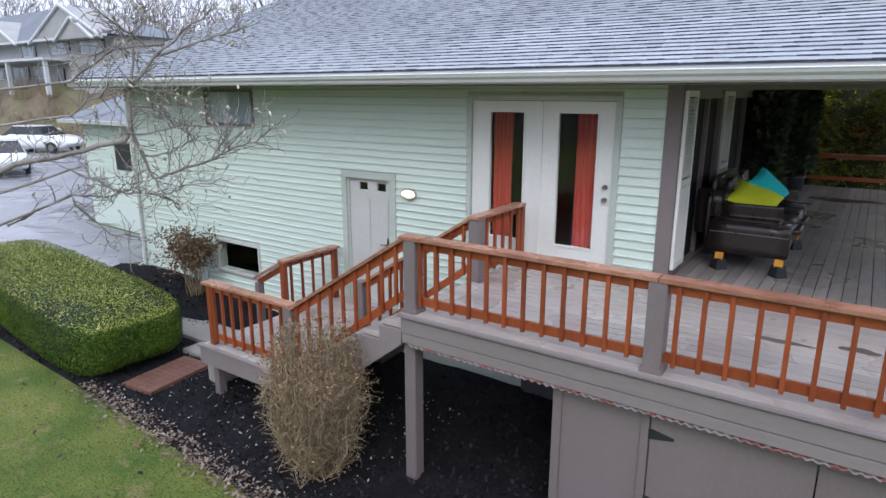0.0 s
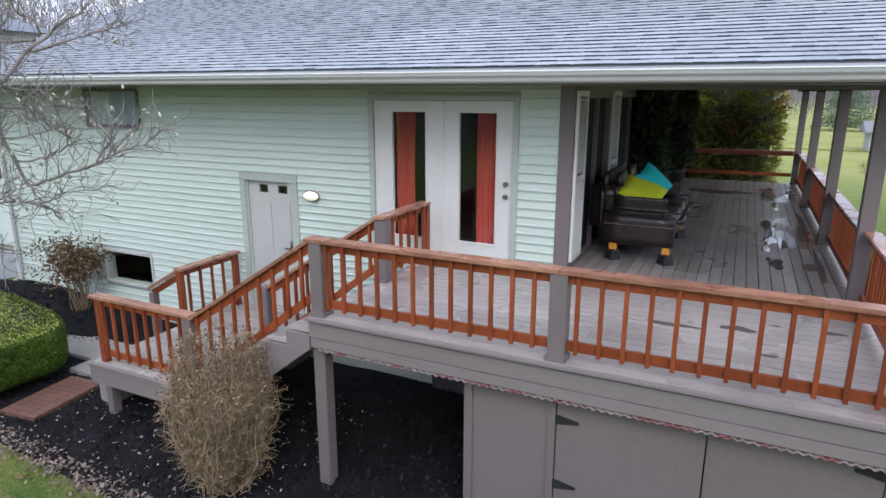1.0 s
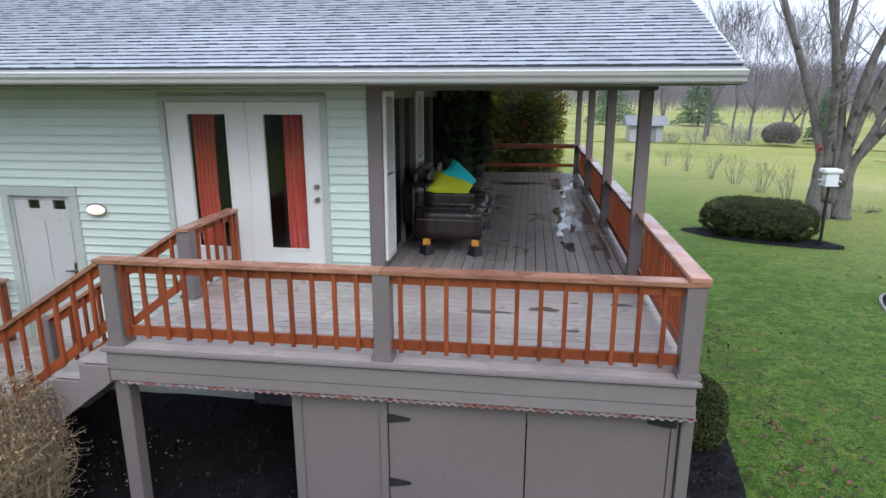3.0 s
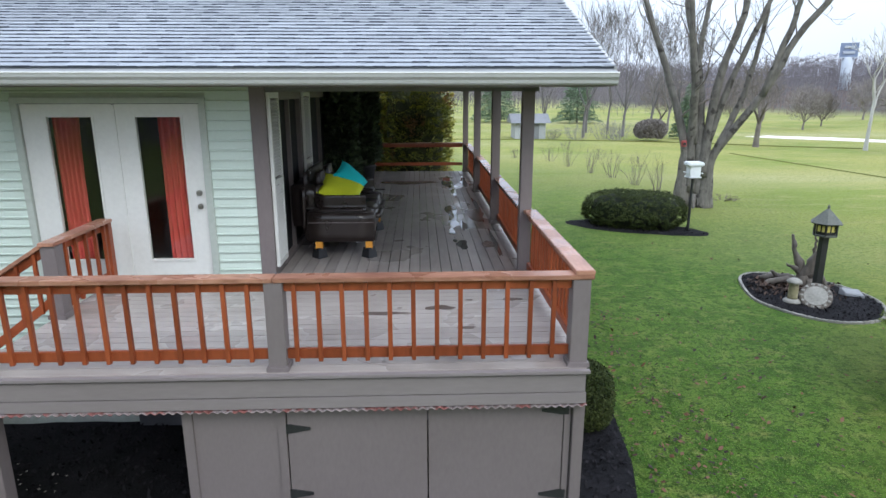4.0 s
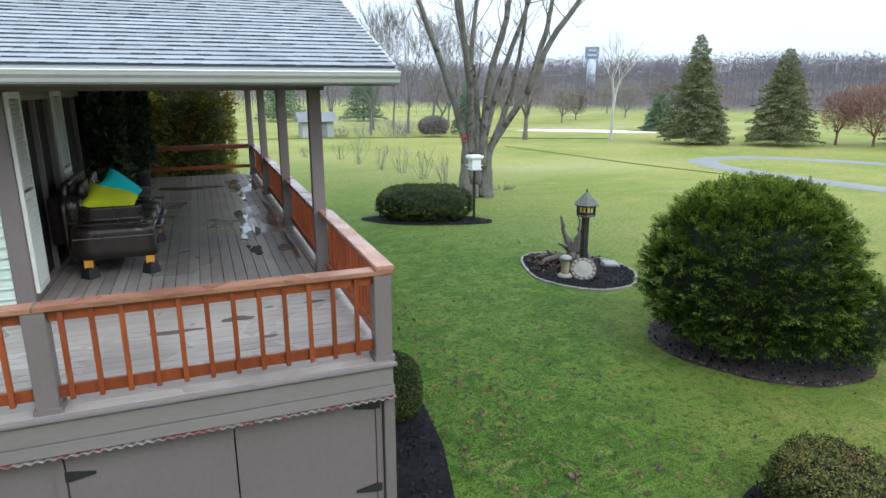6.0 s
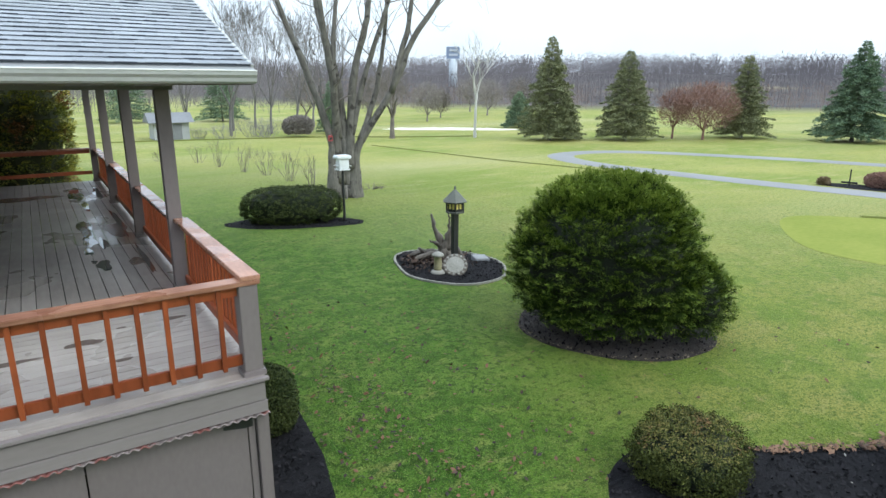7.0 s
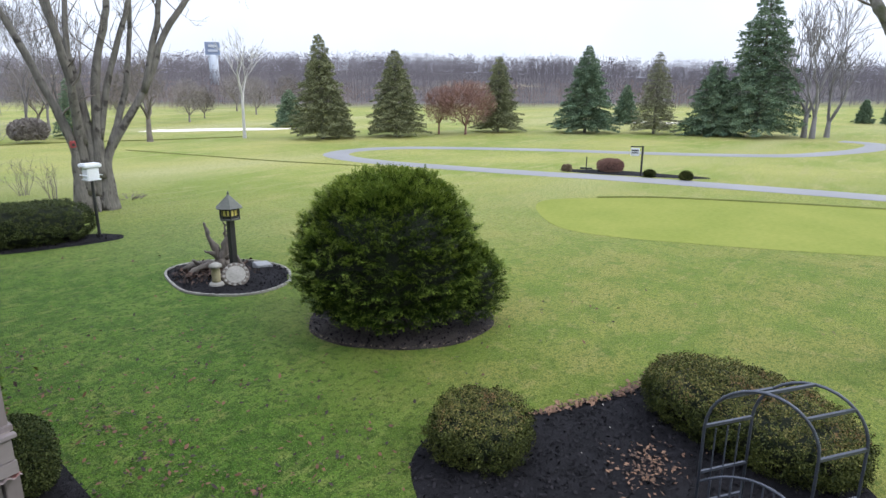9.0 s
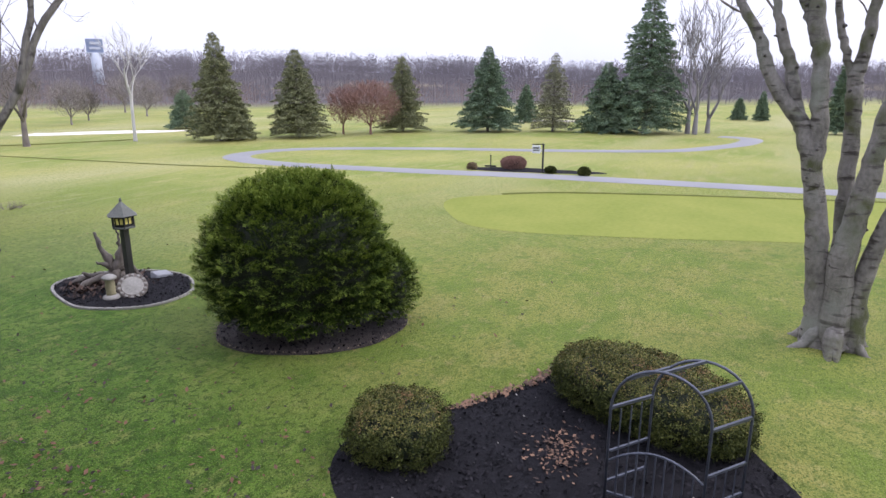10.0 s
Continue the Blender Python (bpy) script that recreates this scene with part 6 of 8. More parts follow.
# ---- roof shingles ----
EXPO = 0.143
cw, sw = 1 / sl, SLOPE / sl          # the slope's way: forward and up
NCOURSE = int((RIDGE_Y - EAVE_Y) * sl / EXPO)
tilt = math.atan(SLOPE) - 0.045
SH = {}
for wk in (0.2, 0.27, 0.34, 0.42):
    SH[wk] = Build().add([(0.0008, -0.012, 0.02), (wk - 0.0008, -0.012, 0.02), (wk - 0.0008, EXPO + 0.01, 0.004), (0.0008, EXPO + 0.01, 0.004), (0.0008, -0.012, 0.013), (wk - 0.0008, -0.012, 0.013), (wk - 0.0008, EXPO + 0.01, 0.0), (0.0008, EXPO + 0.01, 0.0)],
                         [(0, 1, 2, 3), (0, 4, 5, 1), (1, 5, 6, 2), (0, 3, 7, 4)]).mesh("shingle", M_ROOF)
rs = np.random.default_rng(71)
sv, sf, singles = [], [], 0
rot = Euler((math.atan(SLOPE), 0, 0)).to_matrix()
for c in range(NCOURSE):
    s0 = c * EXPO
    x = ROOF_X0 + 0.01 - rs.uniform(0, 0.2)
    while x < ROOF_X1 - 0.02:
        wk = (0.2, 0.27, 0.34, 0.42)[int(rs.integers(0, 4))]
        x0, x1 = max(x, ROOF_X0), min(x + wk, ROOF_X1 + 0.012)
        yy, zz = EAVE_Y + s0 * cw, EAVE_Z + s0 * sw + 0.004
        lift = float(rs.choice([0.0, 0.0, 0.0025]))
        if c < 12 and x > -5.2 and x + wk < ROOF_X1 and singles < 300:
            piece("shingle", SH[wk], roof, (x, yy - sw * lift, zz + cw * lift), (math.atan(SLOPE), 0, 0))
            singles += 1
        else:
            k = len(sv)
            for px, py, pz in ((x0 + 0.0008, -0.012, 0.02 + lift), (x1 - 0.0008, -0.012, 0.02 + lift), (x1 - 0.0008, EXPO + 0.01, 0.004 + lift), (x0 + 0.0008, EXPO + 0.01, 0.004 + lift), (x0 + 0.0008, -0.012, 0.013 + lift), (x1 - 0.0008, -0.012, 0.013 + lift)):
                q = rot @ Vector((px, py, pz))
                sv.append((q.x, yy + q.y, zz + q.z))
            sf += [(k, k + 1, k + 2, k + 3), (k, k + 4, k + 5, k + 1)]
        x += wk
sh_rest = stuff_mesh("shingles", sv, sf, M_ROOF, "", parent=roof)
sh_rest["kind"] = "stuff"
# dark dashes on the shingle butts: raw asphalt edge and painted course shadow
ev, ef = [], []
for c in range(NCOURSE):
    x, deep = ROOF_X0, False
    while x < ROOF_X1:
        deep = not deep
        wide = float(rs.uniform(0.1, 0.26)) if deep else float(rs.uniform(0.12, 0.42))
        x1, h = min(x + wide, ROOF_X1), float(rs.uniform(0.010, 0.0135)) if deep else 0.0012
        k = len(ev)
        for px, pz in ((x, 0.004), (x1, 0.004), (x1, 0.0085 + h), (x, 0.0085 + h)):
            for py in (-0.0155, -0.006):
                q = rot @ Vector((px, py, pz))
                ev.append((q.x, EAVE_Y + c * EXPO * cw + q.y, EAVE_Z + c * EXPO * sw + 0.004 + q.z))
        ef += [(k, k + 2, k + 4, k + 6), (k + 6, k + 4, k + 5, k + 7)]
        x = x1
edge_rest = stuff_mesh("shingle_edge", ev, ef, mat("shingle_butt_shadow", (0.04, 0.044, 0.056), (0.075, 0.082, 0.096), 0.9, 60, 3, 0.2, spec=0.1), "", parent=roof)
edge_rest["kind"] = "stuff"
part("ridge_cap", Build().tube([(ROOF_X0, RIDGE_Y, RIDGE_Z + 0.0), (ROOF_X1, RIDGE_Y, RIDGE_Z)], [0.05, 0.05], 6), M_ROOF, roof)

# ---- porch plant, hedge behind the porch ----
M_DARKPLANT = mat("dark_glossy_leaves", (0.024, 0.042, 0.024), (0.085, 0.115, 0.055), 0.45, 14, 2, 0, island=0.6)
rs = np.random.default_rng(80)


def leafy_column(name, x, y, z0, z1, rx, ry, count, size, material, label, seed, category="plant", top=0.1):
    rs = np.random.default_rng(seed)
    t = thing(name, (x, y, z0), label, category)
    f = rs.uniform(0, 1, count)
    a = rs.uniform(0, 6.283, count)
    prof = np.clip(np.minimum((1 - f) / top, 1), 0, 1) ** 0.5 * (0.85 + 0.15 * np.sin(a * 3 + f * 9)) * np.clip(f / 0.08, 0.4, 1)
    q = rs.uniform(0.55, 1, count) ** 0.6 * prof
    p = np.stack([x + rx * q * np.cos(a), y + ry * q * np.sin(a), z0 + 0.02 + f * (z1 - z0)], 1)
    n = np.stack([np.cos(a), np.sin(a), np.full(count, 0.5)], 1)
    v, fc = leaves(p, n, size, rs, aspect=2.0, jitter=0.6)
    stuff_mesh("leaves", v, fc, material, "", parent=t)
    part("stem", Build().tube([(x, y, z0), (x + 0.03, y, (z0 + z1) / 2), (x, y, z1 - 0.2)], [0.05, 0.04, 0.02], 8), M_TWIG, t)
    return t


# same idea for the arborvitae: gap shade painted as a dark core
M_ARBCORE = mat("arborvitae_dark_core", (0.012, 0.016, 0.004), (0.03, 0.034, 0.009), 0.9, 12, 2, 0.5)
# pale spray tips, also carrying the highlight on upward sides
M_ARBTIP = mat("lit_arborvitae_tips", (0.20, 0.20, 0.024), (0.46, 0.42, 0.06), 0.6, 6, 1.5, 0, island=0.5, stain=(1.3, (0.26, 0.12, 0.045), 0.56, 0.64))
for x, y, r, sd_ in ((-0.21, 22.5, 1.3, 1), (-2.1, 23.2, 0.95, 2), (-3.7, 23.6, 1.0, 3)):
    shrub("arborvitae", (x, y), r, r * 0.9, 3.1, 0.0, 90000, 0.075, M_ARB, "dense yellow-green arborvitae with browned patches behind the porch", "tree", power=2.6, seed=90 + sd_, wob=0.05, zc=0.48, layers=0.16, core=M_ARBCORE, spray=(2600, 0.34, 0.2), tip=M_ARBTIP)
for x, y, sd_ in ((-1.72, 13.2, 1), (-1.5, 16.8, 2)):
    t = leafy_column("porch_plant", x, y, D + 0.42, 4.5, 0.36, 0.7, 8000, 0.13, M_DARKPLANT, "tall dark leafy plant in a pot on the porch", 100 + sd_)
    part("pot", Build().lathe((x, y, D), [(0.16, 0.0), (0.2, 0.05), (0.25, 0.36), (0.27, 0.4), (0.25, 0.43), (0.2, 0.43)], 20), M_IRON, t, "dark pot", smooth=True)
M_WATER = mat("standing_water", (0.05, 0.05, 0.05), (0.08, 0.08, 0.08), 0.02, 5, 1, 0, rvar=0.0, spec=0.6)
for i, (x, y, rx, ry) in enumerate(((0.56, 12.2, 0.11, 0.8), (0.54, 11.1, 0.10, 0.35), (0.48, 10.45, 0.06, 0.25), (0.6, 9.5, 0.085, 0.3), (0.5, 9.75, 0.035, 0.1), (0.72, 10.9, 0.06, 0.4), (0.66, 16.4, 0.14, 1.0), (0.74, 14.6, 0.06, 0.6), (1.12, 12.6, 0.05, 1.2), (1.13, 9.6, 0.035, 0.9), (1.1, 16.4, 0.08, 0.9))):
    o = blob(x, y, rx, ry, 28, 0.16, i * 1.7)
    solid("puddle", Build().prism(o, D + 0.0005, D + 0.003), M_WATER, "shallow rain puddle on the deck boards", "puddle", "deck puddles")
M_SOAK = mat("rain_soaked_board", (0.105, 0.08, 0.07), (0.15, 0.118, 0.105), 0.22, 18, 2, 0.2, 60)
for i, (x, y, rx, ry) in enumerate(((-0.48, 6.42, 0.25, 0.055), (0.15, 6.58, 0.17, 0.07), (0.41, 5.97, 0.09, 0.035), (1.0, 6.84, 0.12, 0.05), (0.5, 6.83, 0.05, 0.02), (1.0, 11.9, 0.17, 0.6), (1.03, 9.5, 0.13, 0.2), (1.0, 15.9, 0.12, 0.3), (-0.4, 16.3, 0.75, 0.3))):
    o = blob(x, y, rx, ry, 28, 0.14, i * 2.3 + 1)
    solid("wet_patch", Build().prism(o, D + 0.0004, D + 0.002), M_SOAK, "dark rain-soaked patch on the deck boards", "wet patch", "deck puddles")

# ---- doormat of pavers, edging ----
mat_bricks = thing("brick_pad", (-8.69, 4.97, gz(-8.69, 5.0)), "small pad of red brick pavers beside the hedge", "paving")
bk = Build().box(-0.081, 0.081, -0.051, 0.051, -0.03, 0.03).mesh("brick", M_PAVER, 0.005)
for i in range(4):
    for j in range(11):
        u, w = (i - 1.5) * 0.205, (j - 5) * 0.105
        piece("brick", bk, mat_bricks, (-8.69 + u * 0.8 * 0.994 - w * 0.11, 4.97 + u * 0.8 * 0.11 + w * 0.994, gz(-8.85, 5) + 0.045 + 0.001 * ((i * 3 + j * 5) % 4)), (0, 0, 0.11))

# ---- garden ornaments ----
M_STONE = mat("pale_garden_stone", (0.19, 0.185, 0.165), (0.37, 0.355, 0.32), 0.85, 25, 4, 0.5)
M_DRIFT = mat("weathered_driftwood", (0.07, 0.058, 0.05), (0.2, 0.175, 0.15), 0.85, 20, 3, 0.8, stretch=(1, 1, 0.3), height=0.02)
M_SHAKE = mat("mossy_lantern_roof", (0.06, 0.065, 0.058), (0.15, 0.155, 0.135), 0.8, 30, 4, 0.5)
M_FEED = mat("white_feeder_plastic", (0.66, 0.68, 0.7), (0.8, 0.82, 0.84), 0.4, 20, 3, 0.1)
M_AMBERGLASS = mat("yellow_lantern_panel", (0.6, 0.5, 0.1), (0.75, 0.66, 0.2), 0.5, 20, 3, 0.1)
stone_edge = thing("stone_edging", (8.35, 12.25, 0), "curved pale edging stones round the ornament bed", "edging")
for k in range(len(ORN_BED)):
    (xa, ya), (xb, yb) = ORN_BED[k], ORN_BED[(k + 1) % len(ORN_BED)]
    part("edging_stone", Build().bar((xa, ya, gz(xa, ya) + 0.02), (xb, yb, gz(xb, yb) + 0.01), 0.06, 0.07), M_STONE, stone_edge, bevel=0.012)
lx, ly = 8.6, 12.65
ln = thing("lantern_birdhouse", (lx, ly, 0), "dark post lantern with shingled cap and yellow lights", "garden lantern")
part("post", Build().box(lx - 0.07, lx + 0.07, ly - 0.07, ly + 0.07, 0, 1.40), M_IRON, ln, bevel=0.006)
part("tray", Build().lathe((lx, ly, 1.385), [(0.2, 0), (0.26, 0.02), (0.26, 0.045), (0.2, 0.05)], 6), M_SHAKE, ln)
part("house_body", Build().lathe((lx, ly, 1.43), [(0.2, 0), (0.2, 0.25)], 6), M_IRON, ln)
for k in range(6):
    a = math.radians(30 + 60 * k)
    cx, cy = lx + 0.176 * math.cos(a), ly + 0.176 * math.sin(a)
    for off in (-0.045, 0.045):
        ex, ey = cx - off * math.sin(a), cy + off * math.cos(a)
        part("light_panel", Build().bar((ex, ey, 1.50), (ex, ey, 1.63), 0.055, 0.008, (math.cos(a), math.sin(a), 0)), M_AMBERGLASS, ln)
    pa = math.radians(60 * k)
    px_, py_ = lx + 0.235 * math.cos(pa), ly + 0.235 * math.sin(pa)
    part("eave_post", Build().bar((px_, py_, 1.425), (px_, py_, 1.68), 0.025, 0.025), M_IRON, ln)
part("cap_roof", Build().lathe((lx, ly, 1.67), [(0.32, 0), (0.335, 0.015), (0.22, 0.12), (0.12, 0.22), (0.035, 0.3), (0.02, 0.32), (0.035, 0.345), (0.008, 0.4)], 6), M_SHAKE, ln)


def bed_place(u, v, z):
    """A place in the ornament bed: u along its length, v across, from the foot of the driftwood."""
    return (8.72 + 0.835 * u + 0.55 * v, 13.2 - 0.55 * u + 0.835 * v, z)


st = thing("driftwood_stump", (8.72, 13.2, 0), "gnarled gray driftwood stump with forked limbs", "driftwood")
rs = np.random.default_rng(119)
b = Build()
for pts, rr in (([(0.05, 0, -0.05), (-0.05, 0, 0.22), (-0.16, 0.03, 0.46), (-0.24, 0, 0.7), (-0.33, -0.03, 0.92), (-0.36, 0, 1.1), (-0.41, 0.02, 1.25)], [0.2, 0.15, 0.13, 0.075, 0.055, 0.045, 0.02]),
                ([(-0.08, 0, 0.3), (0.02, -0.04, 0.52), (0.1, -0.05, 0.75), (0.2, -0.02, 0.95), (0.3, 0, 1.06)], [0.12, 0.12, 0.105, 0.07, 0.03]),
                ([(0.1, -0.03, 0.72), (0.06, 0, 0.95), (0.07, 0.03, 1.15), (0.02, 0.02, 1.33)], [0.06, 0.035, 0.025, 0.012]),
                ([(-0.16, 0, 0.42), (-0.3, -0.06, 0.5), (-0.44, -0.08, 0.58)], [0.09, 0.05, 0.018]),
                ([(0.0, -0.02, 0.36), (0.17, -0.08, 0.42), (0.32, -0.1, 0.3), (0.44, -0.06, 0.1)], [0.1, 0.08, 0.06, 0.04]),
                ([(0.05, -0.05, 0.2), (0.16, -0.2, 0.16), (0.3, -0.3, 0.02)], [0.12, 0.08, 0.05]),
                ([(-0.02, 0.04, 0.12), (-0.4, 0.1, 0.2), (-0.72, 0.16, 0.16), (-1.0, 0.2, 0.06)], [0.13, 0.1, 0.085, 0.05]),
                ([(-0.1, -0.05, 0.1), (-0.42, -0.16, 0.22), (-0.72, -0.26, 0.12), (-0.98, -0.36, 0.0)], [0.11, 0.085, 0.07, 0.04]),
                ([(-0.55, 0.1, 0.16), (-0.68, 0.0, 0.3), (-0.75, -0.1, 0.36)], [0.06, 0.04, 0.02])):
    P = [Vector(bed_place(*p)) for p in pts]
    fine, fr = [], []
    for i in range(len(P) - 1):
        for k in range(3):
            fine.append(P[i].lerp(P[i + 1], k / 3) + Vector(rs.normal(0, 0.012, 3)))
            fr.append((rr[i] * (1 - k / 3) + rr[i + 1] * k / 3) * rs.uniform(0.8, 1.2))
    b.tube(fine + [P[-1]], fr + [rr[-1]], 9)
part("wood", b, M_DRIFT, st, smooth=True)
M_OCHRE = mat("ochre_stained_stone", (0.17, 0.15, 0.075), (0.33, 0.30, 0.18), 0.85, 25, 4, 0.5)
ped = thing("pedestal_lantern", (7.84, 12.26, 0.04), "small mossy stone garden pedestal with a pale cap", "ornament")
part("foot", Build().lathe((7.84, 12.26, 0.03), [(0.17, 0), (0.18, 0.03), (0.16, 0.07), (0.1, 0.1)], 18), M_STONE, ped, smooth=True)
part("column", Build().lathe((7.84, 12.26, 0.12), [(0.105, 0), (0.095, 0.05), (0.1, 0.2), (0.09, 0.32), (0.11, 0.35)], 16), M_OCHRE, ped, "mossy ochre column", smooth=True)
part("cap", Build().lathe((7.84, 12.26, 0.46), [(0.1, 0), (0.15, 0.02), (0.14, 0.06), (0.08, 0.1), (0.02, 0.12)], 18), M_STONE, ped, smooth=True)
disc = thing("round_plaque", (8.2, 12.05, 0.04), "round pale stone plaque leaning on its edge", "ornament")
dv = Vector((-0.42, -0.62, 0.66)).normalized()
c0 = Vector((8.24, 12.1, 0.2))
part("rim", Build().tube([c0, c0 + dv * 0.035, c0 + dv * 0.055], [0.31, 0.31, 0.28], 28), M_DRIFT, disc)
part("face", Build().tube([c0 + dv * 0.05, c0 + dv * 0.064], [0.225, 0.22], 28), M_STONE, disc)
for k in range(14):
    a = 6.283 * k / 14
    e1 = dv.orthogonal().normalized()
    e2 = dv.cross(e1)
    q = c0 + dv * 0.056 + (e1 * math.cos(a) + e2 * math.sin(a)) * 0.262
    part("rim_boss", Build().tube([q, q + dv * 0.016], [0.034, 0.024], 8), M_STONE, disc)
M_STEELG = mat("dull_galvanised_metal", (0.26, 0.27, 0.29), (0.36, 0.37, 0.39), 0.5, 20, 4, 0.1)
box_ = thing("garden_box", (9.4, 12.6, 0.03), "small sloping pale metal garden box", "ornament")
bx = [(9.26 + 0.30 * i - 0.06 * j, 12.62 - 0.2 * i + 0.16 * j) for j in (0, 1) for i in (0, 1)]
part("case", Build().add([(*bx[0], 0.03), (*bx[1], 0.03), (*bx[3], 0.03), (*bx[2], 0.03), (*bx[0], 0.1), (*bx[1], 0.1), (*bx[3], 0.2), (*bx[2], 0.2)],
     [(0, 3, 2, 1), (4, 5, 6, 7), (0, 1, 5, 4), (1, 2, 6, 5), (2, 3, 7, 6), (3, 0, 4, 7)]), M_STEELG, box_, bevel=0.01)
part("foot_block", Build().box(9.33, 9.47, 12.55, 12.68, 0.0, 0.05), M_IRON, box_)
rs = np.random.default_rng(120)
for i in range(9):
    a = rs.uniform(0, 6.28)
    x, y, r = 8.75 + rs.uniform(-0.6, 0.5), 13.1 + rs.uniform(-0.5, 0.4), rs.uniform(0.06, 0.13)
    solid("rock", Build().lathe((x, y, 0.02), [(r * 0.8, 0), (r, r * 0.3), (r * 0.7, r * 0.7), (r * 0.2, r * 0.85)], 7, 1.2, 0.8), M_DRIFT, "brown rock among the ornaments", "rock", "bed rocks", at=(x, y, 0.02))

fx, fy = 8.53, 19.19
fd_ = thing("bird_feeder", (fx, fy, 0), "white bird feeder box on a dark pole", "bird feeder")
part("pole", Build().tube([(fx, fy, -0.05), (fx, fy, 1.78)], [0.045, 0.045], 10), M_IRON, fd_)
part("tray", Build().box(fx - 0.2, fx + 0.2, fy - 0.2, fy + 0.2, 1.75, 1.79), M_FEED, fd_, bevel=0.01)
part("hopper", Build().box(fx - 0.17, fx + 0.17, fy - 0.17, fy + 0.17, 1.79, 2.12), M_FEED, fd_, bevel=0.02)
part("lid", Build().box(fx - 0.25, fx + 0.25, fy - 0.22, fy + 0.22, 2.12, 2.24), M_FEED, fd_, bevel=0.03)
for dx in (-0.2, 0.2):
    part("perch", Build().tube([(fx + dx, fy - 0.25, 1.9), (fx + dx, fy + 0.25, 1.9)], [0.015, 0.015], 6), M_FEED, fd_)
M_RED = mat("red_feeder_plastic", (0.26, 0.04, 0.045), (0.36, 0.06, 0.065), 0.4, 20, 3, 0.1)
hb = thing("red_marker", (10.05, 23.45, 2.2), "small red box fixed on the maple trunk", "box")
part("box_body", Build().box(9.9, 10.08, 23.46, 23.58, 2.32, 2.56), M_RED, hb, bevel=0.02)
part("dark_face", Build().box(9.94, 10.04, 23.44, 23.465, 2.38, 2.48), M_IRON, hb, bevel=0.006)

# metal garden arch with gate
arch = thing("garden_arch", (6.3, 0.6, 0), "dark blue-gray metal garden arch with a low gate", "garden arch")
M_ARCH = mat("blue_gray_metal", (0.05, 0.055, 0.07), (0.10, 0.11, 0.135), 0.4, 40, 4, 0.15, metal=0.4)
hoops = []
AR = 0.5          # half the width of the arch
for cx, cy in ((6.1, 0.78), (6.58, 0.43)):
    pts = [(cx, cy + AR, 0), (cx, cy + AR, 1.15)]
    pts += [(cx, cy + AR * math.cos(a), 1.15 + 0.52 * math.sin(a)) for a in np.linspace(0, math.pi, 17)[1:-1]]
    pts += [(cx, cy - AR, 1.15), (cx, cy - AR, 0)]
    hoops.append(pts)
    part("hoop", Build().tube(pts, [0.016] * len(pts), 8), M_ARCH, arch, smooth=True)
for k in (1, 5, 9, 13, 17):
    part("cross_bar", Build().bar(hoops[0][k], hoops[1][k], 0.03, 0.03), M_ARCH, arch)
for k in (0, -1):
    for zz in (0.25, 0.62):
        pa, pb = Vector(hoops[0][k]), Vector(hoops[1][k])
        part("cross_bar", Build().bar(pa + Vector((0, 0, zz)), pb + Vector((0, 0, zz)), 0.025, 0.025), M_ARCH, arch)
    for f in (0.25, 0.5, 0.75):
        pa = Vector(hoops[0][k]).lerp(Vector(hoops[1][k]), f)
        part("side_bar", Build().bar(pa + Vector((0, 0, 0.05)), pa + Vector((0, 0, 0.62 if k else 1.1)), 0.014, 0.014), M_ARCH, arch)
def gate_top(f):
    """Height of the gate's bowed top rail, f from -1 to 1 across it."""
    return 0.52 + 0.2 * (1 - f * f)


gp = part("gate", Build().tube([(6.1, 0.78 + 0.48 * f, gate_top(f)) for f in np.linspace(-1, 1, 13)], [0.015] * 13, 6).bar((6.1, 1.26, 0.12), (6.1, 0.3, 0.12), 0.025, 0.025), M_ARCH, arch)
for k in range(1, 10):
    f = 1 - k / 5
    part("gate_bar", Build().bar((6.1, 0.78 + 0.48 * f, 0.12), (6.1, 0.78 + 0.48 * f, gate_top(f)), 0.034, 0.014), M_ARCH, gp)

# ---- golf course things ----
sg = thing("tee_sign", (31.2, 10.6, gz(31.2, 10.6)), "white hanging sign on a dark post by the cart path", "sign")
z0 = gz(31.2, 10.6)
part("post", Build().box(31.16, 31.24, 10.56, 10.64, z0, z0 + 1.5), M_IRON, sg)
part("arm", Build().bar((31.2, 10.6, z0 + 1.46), (30.95, 11.15, z0 + 1.46), 0.05, 0.05), M_IRON, sg)
sp = part("panel", Build().bar((31.08, 10.72, z0 + 1.2), (30.96, 11.12, z0 + 1.2), 0.03, 0.4), M_FEED, sg, bevel=0.01)
part("panel_bar", Build().bar((31.04, 10.76, z0 + 1.28), (30.93, 11.06, z0 + 1.28), 0.03, 0.06), M_IRON, sp)
part("panel_bar", Build().bar((31.04, 10.76, z0 + 1.16), (30.93, 11.06, z0 + 1.16), 0.03, 0.04), M_IRON, sp)
shrub("russet_shrub", (31.9, 12.5), 0.72, 0.65, 0.34, 0, 7000, 0.07, M_RUSSET, "low dark russet shrub beside the cart path", seed=61, zc=0.45)
shrub("small_shrub", (31.0, 10.1), 0.27, 0.27, 0.18, 0, 2500, 0.07, M_BOX, "small round shrub beside the cart path", seed=62)
shrub("small_shrub", (30.9, 8.3), 0.3, 0.3, 0.22, 0, 2500, 0.07, M_BOX, "small round shrub beside the cart path", seed=63)
shrub("small_shrub", (30.6, 14.4), 0.24, 0.24, 0.18, 0, 2500, 0.07, M_DRY, "small tan grass clump beside the cart path", seed=64)
bm_ = thing("ball_washer", (31.3, 13.6, gz(31.3, 13.6)), "low dark iron ball washer stand", "stand")
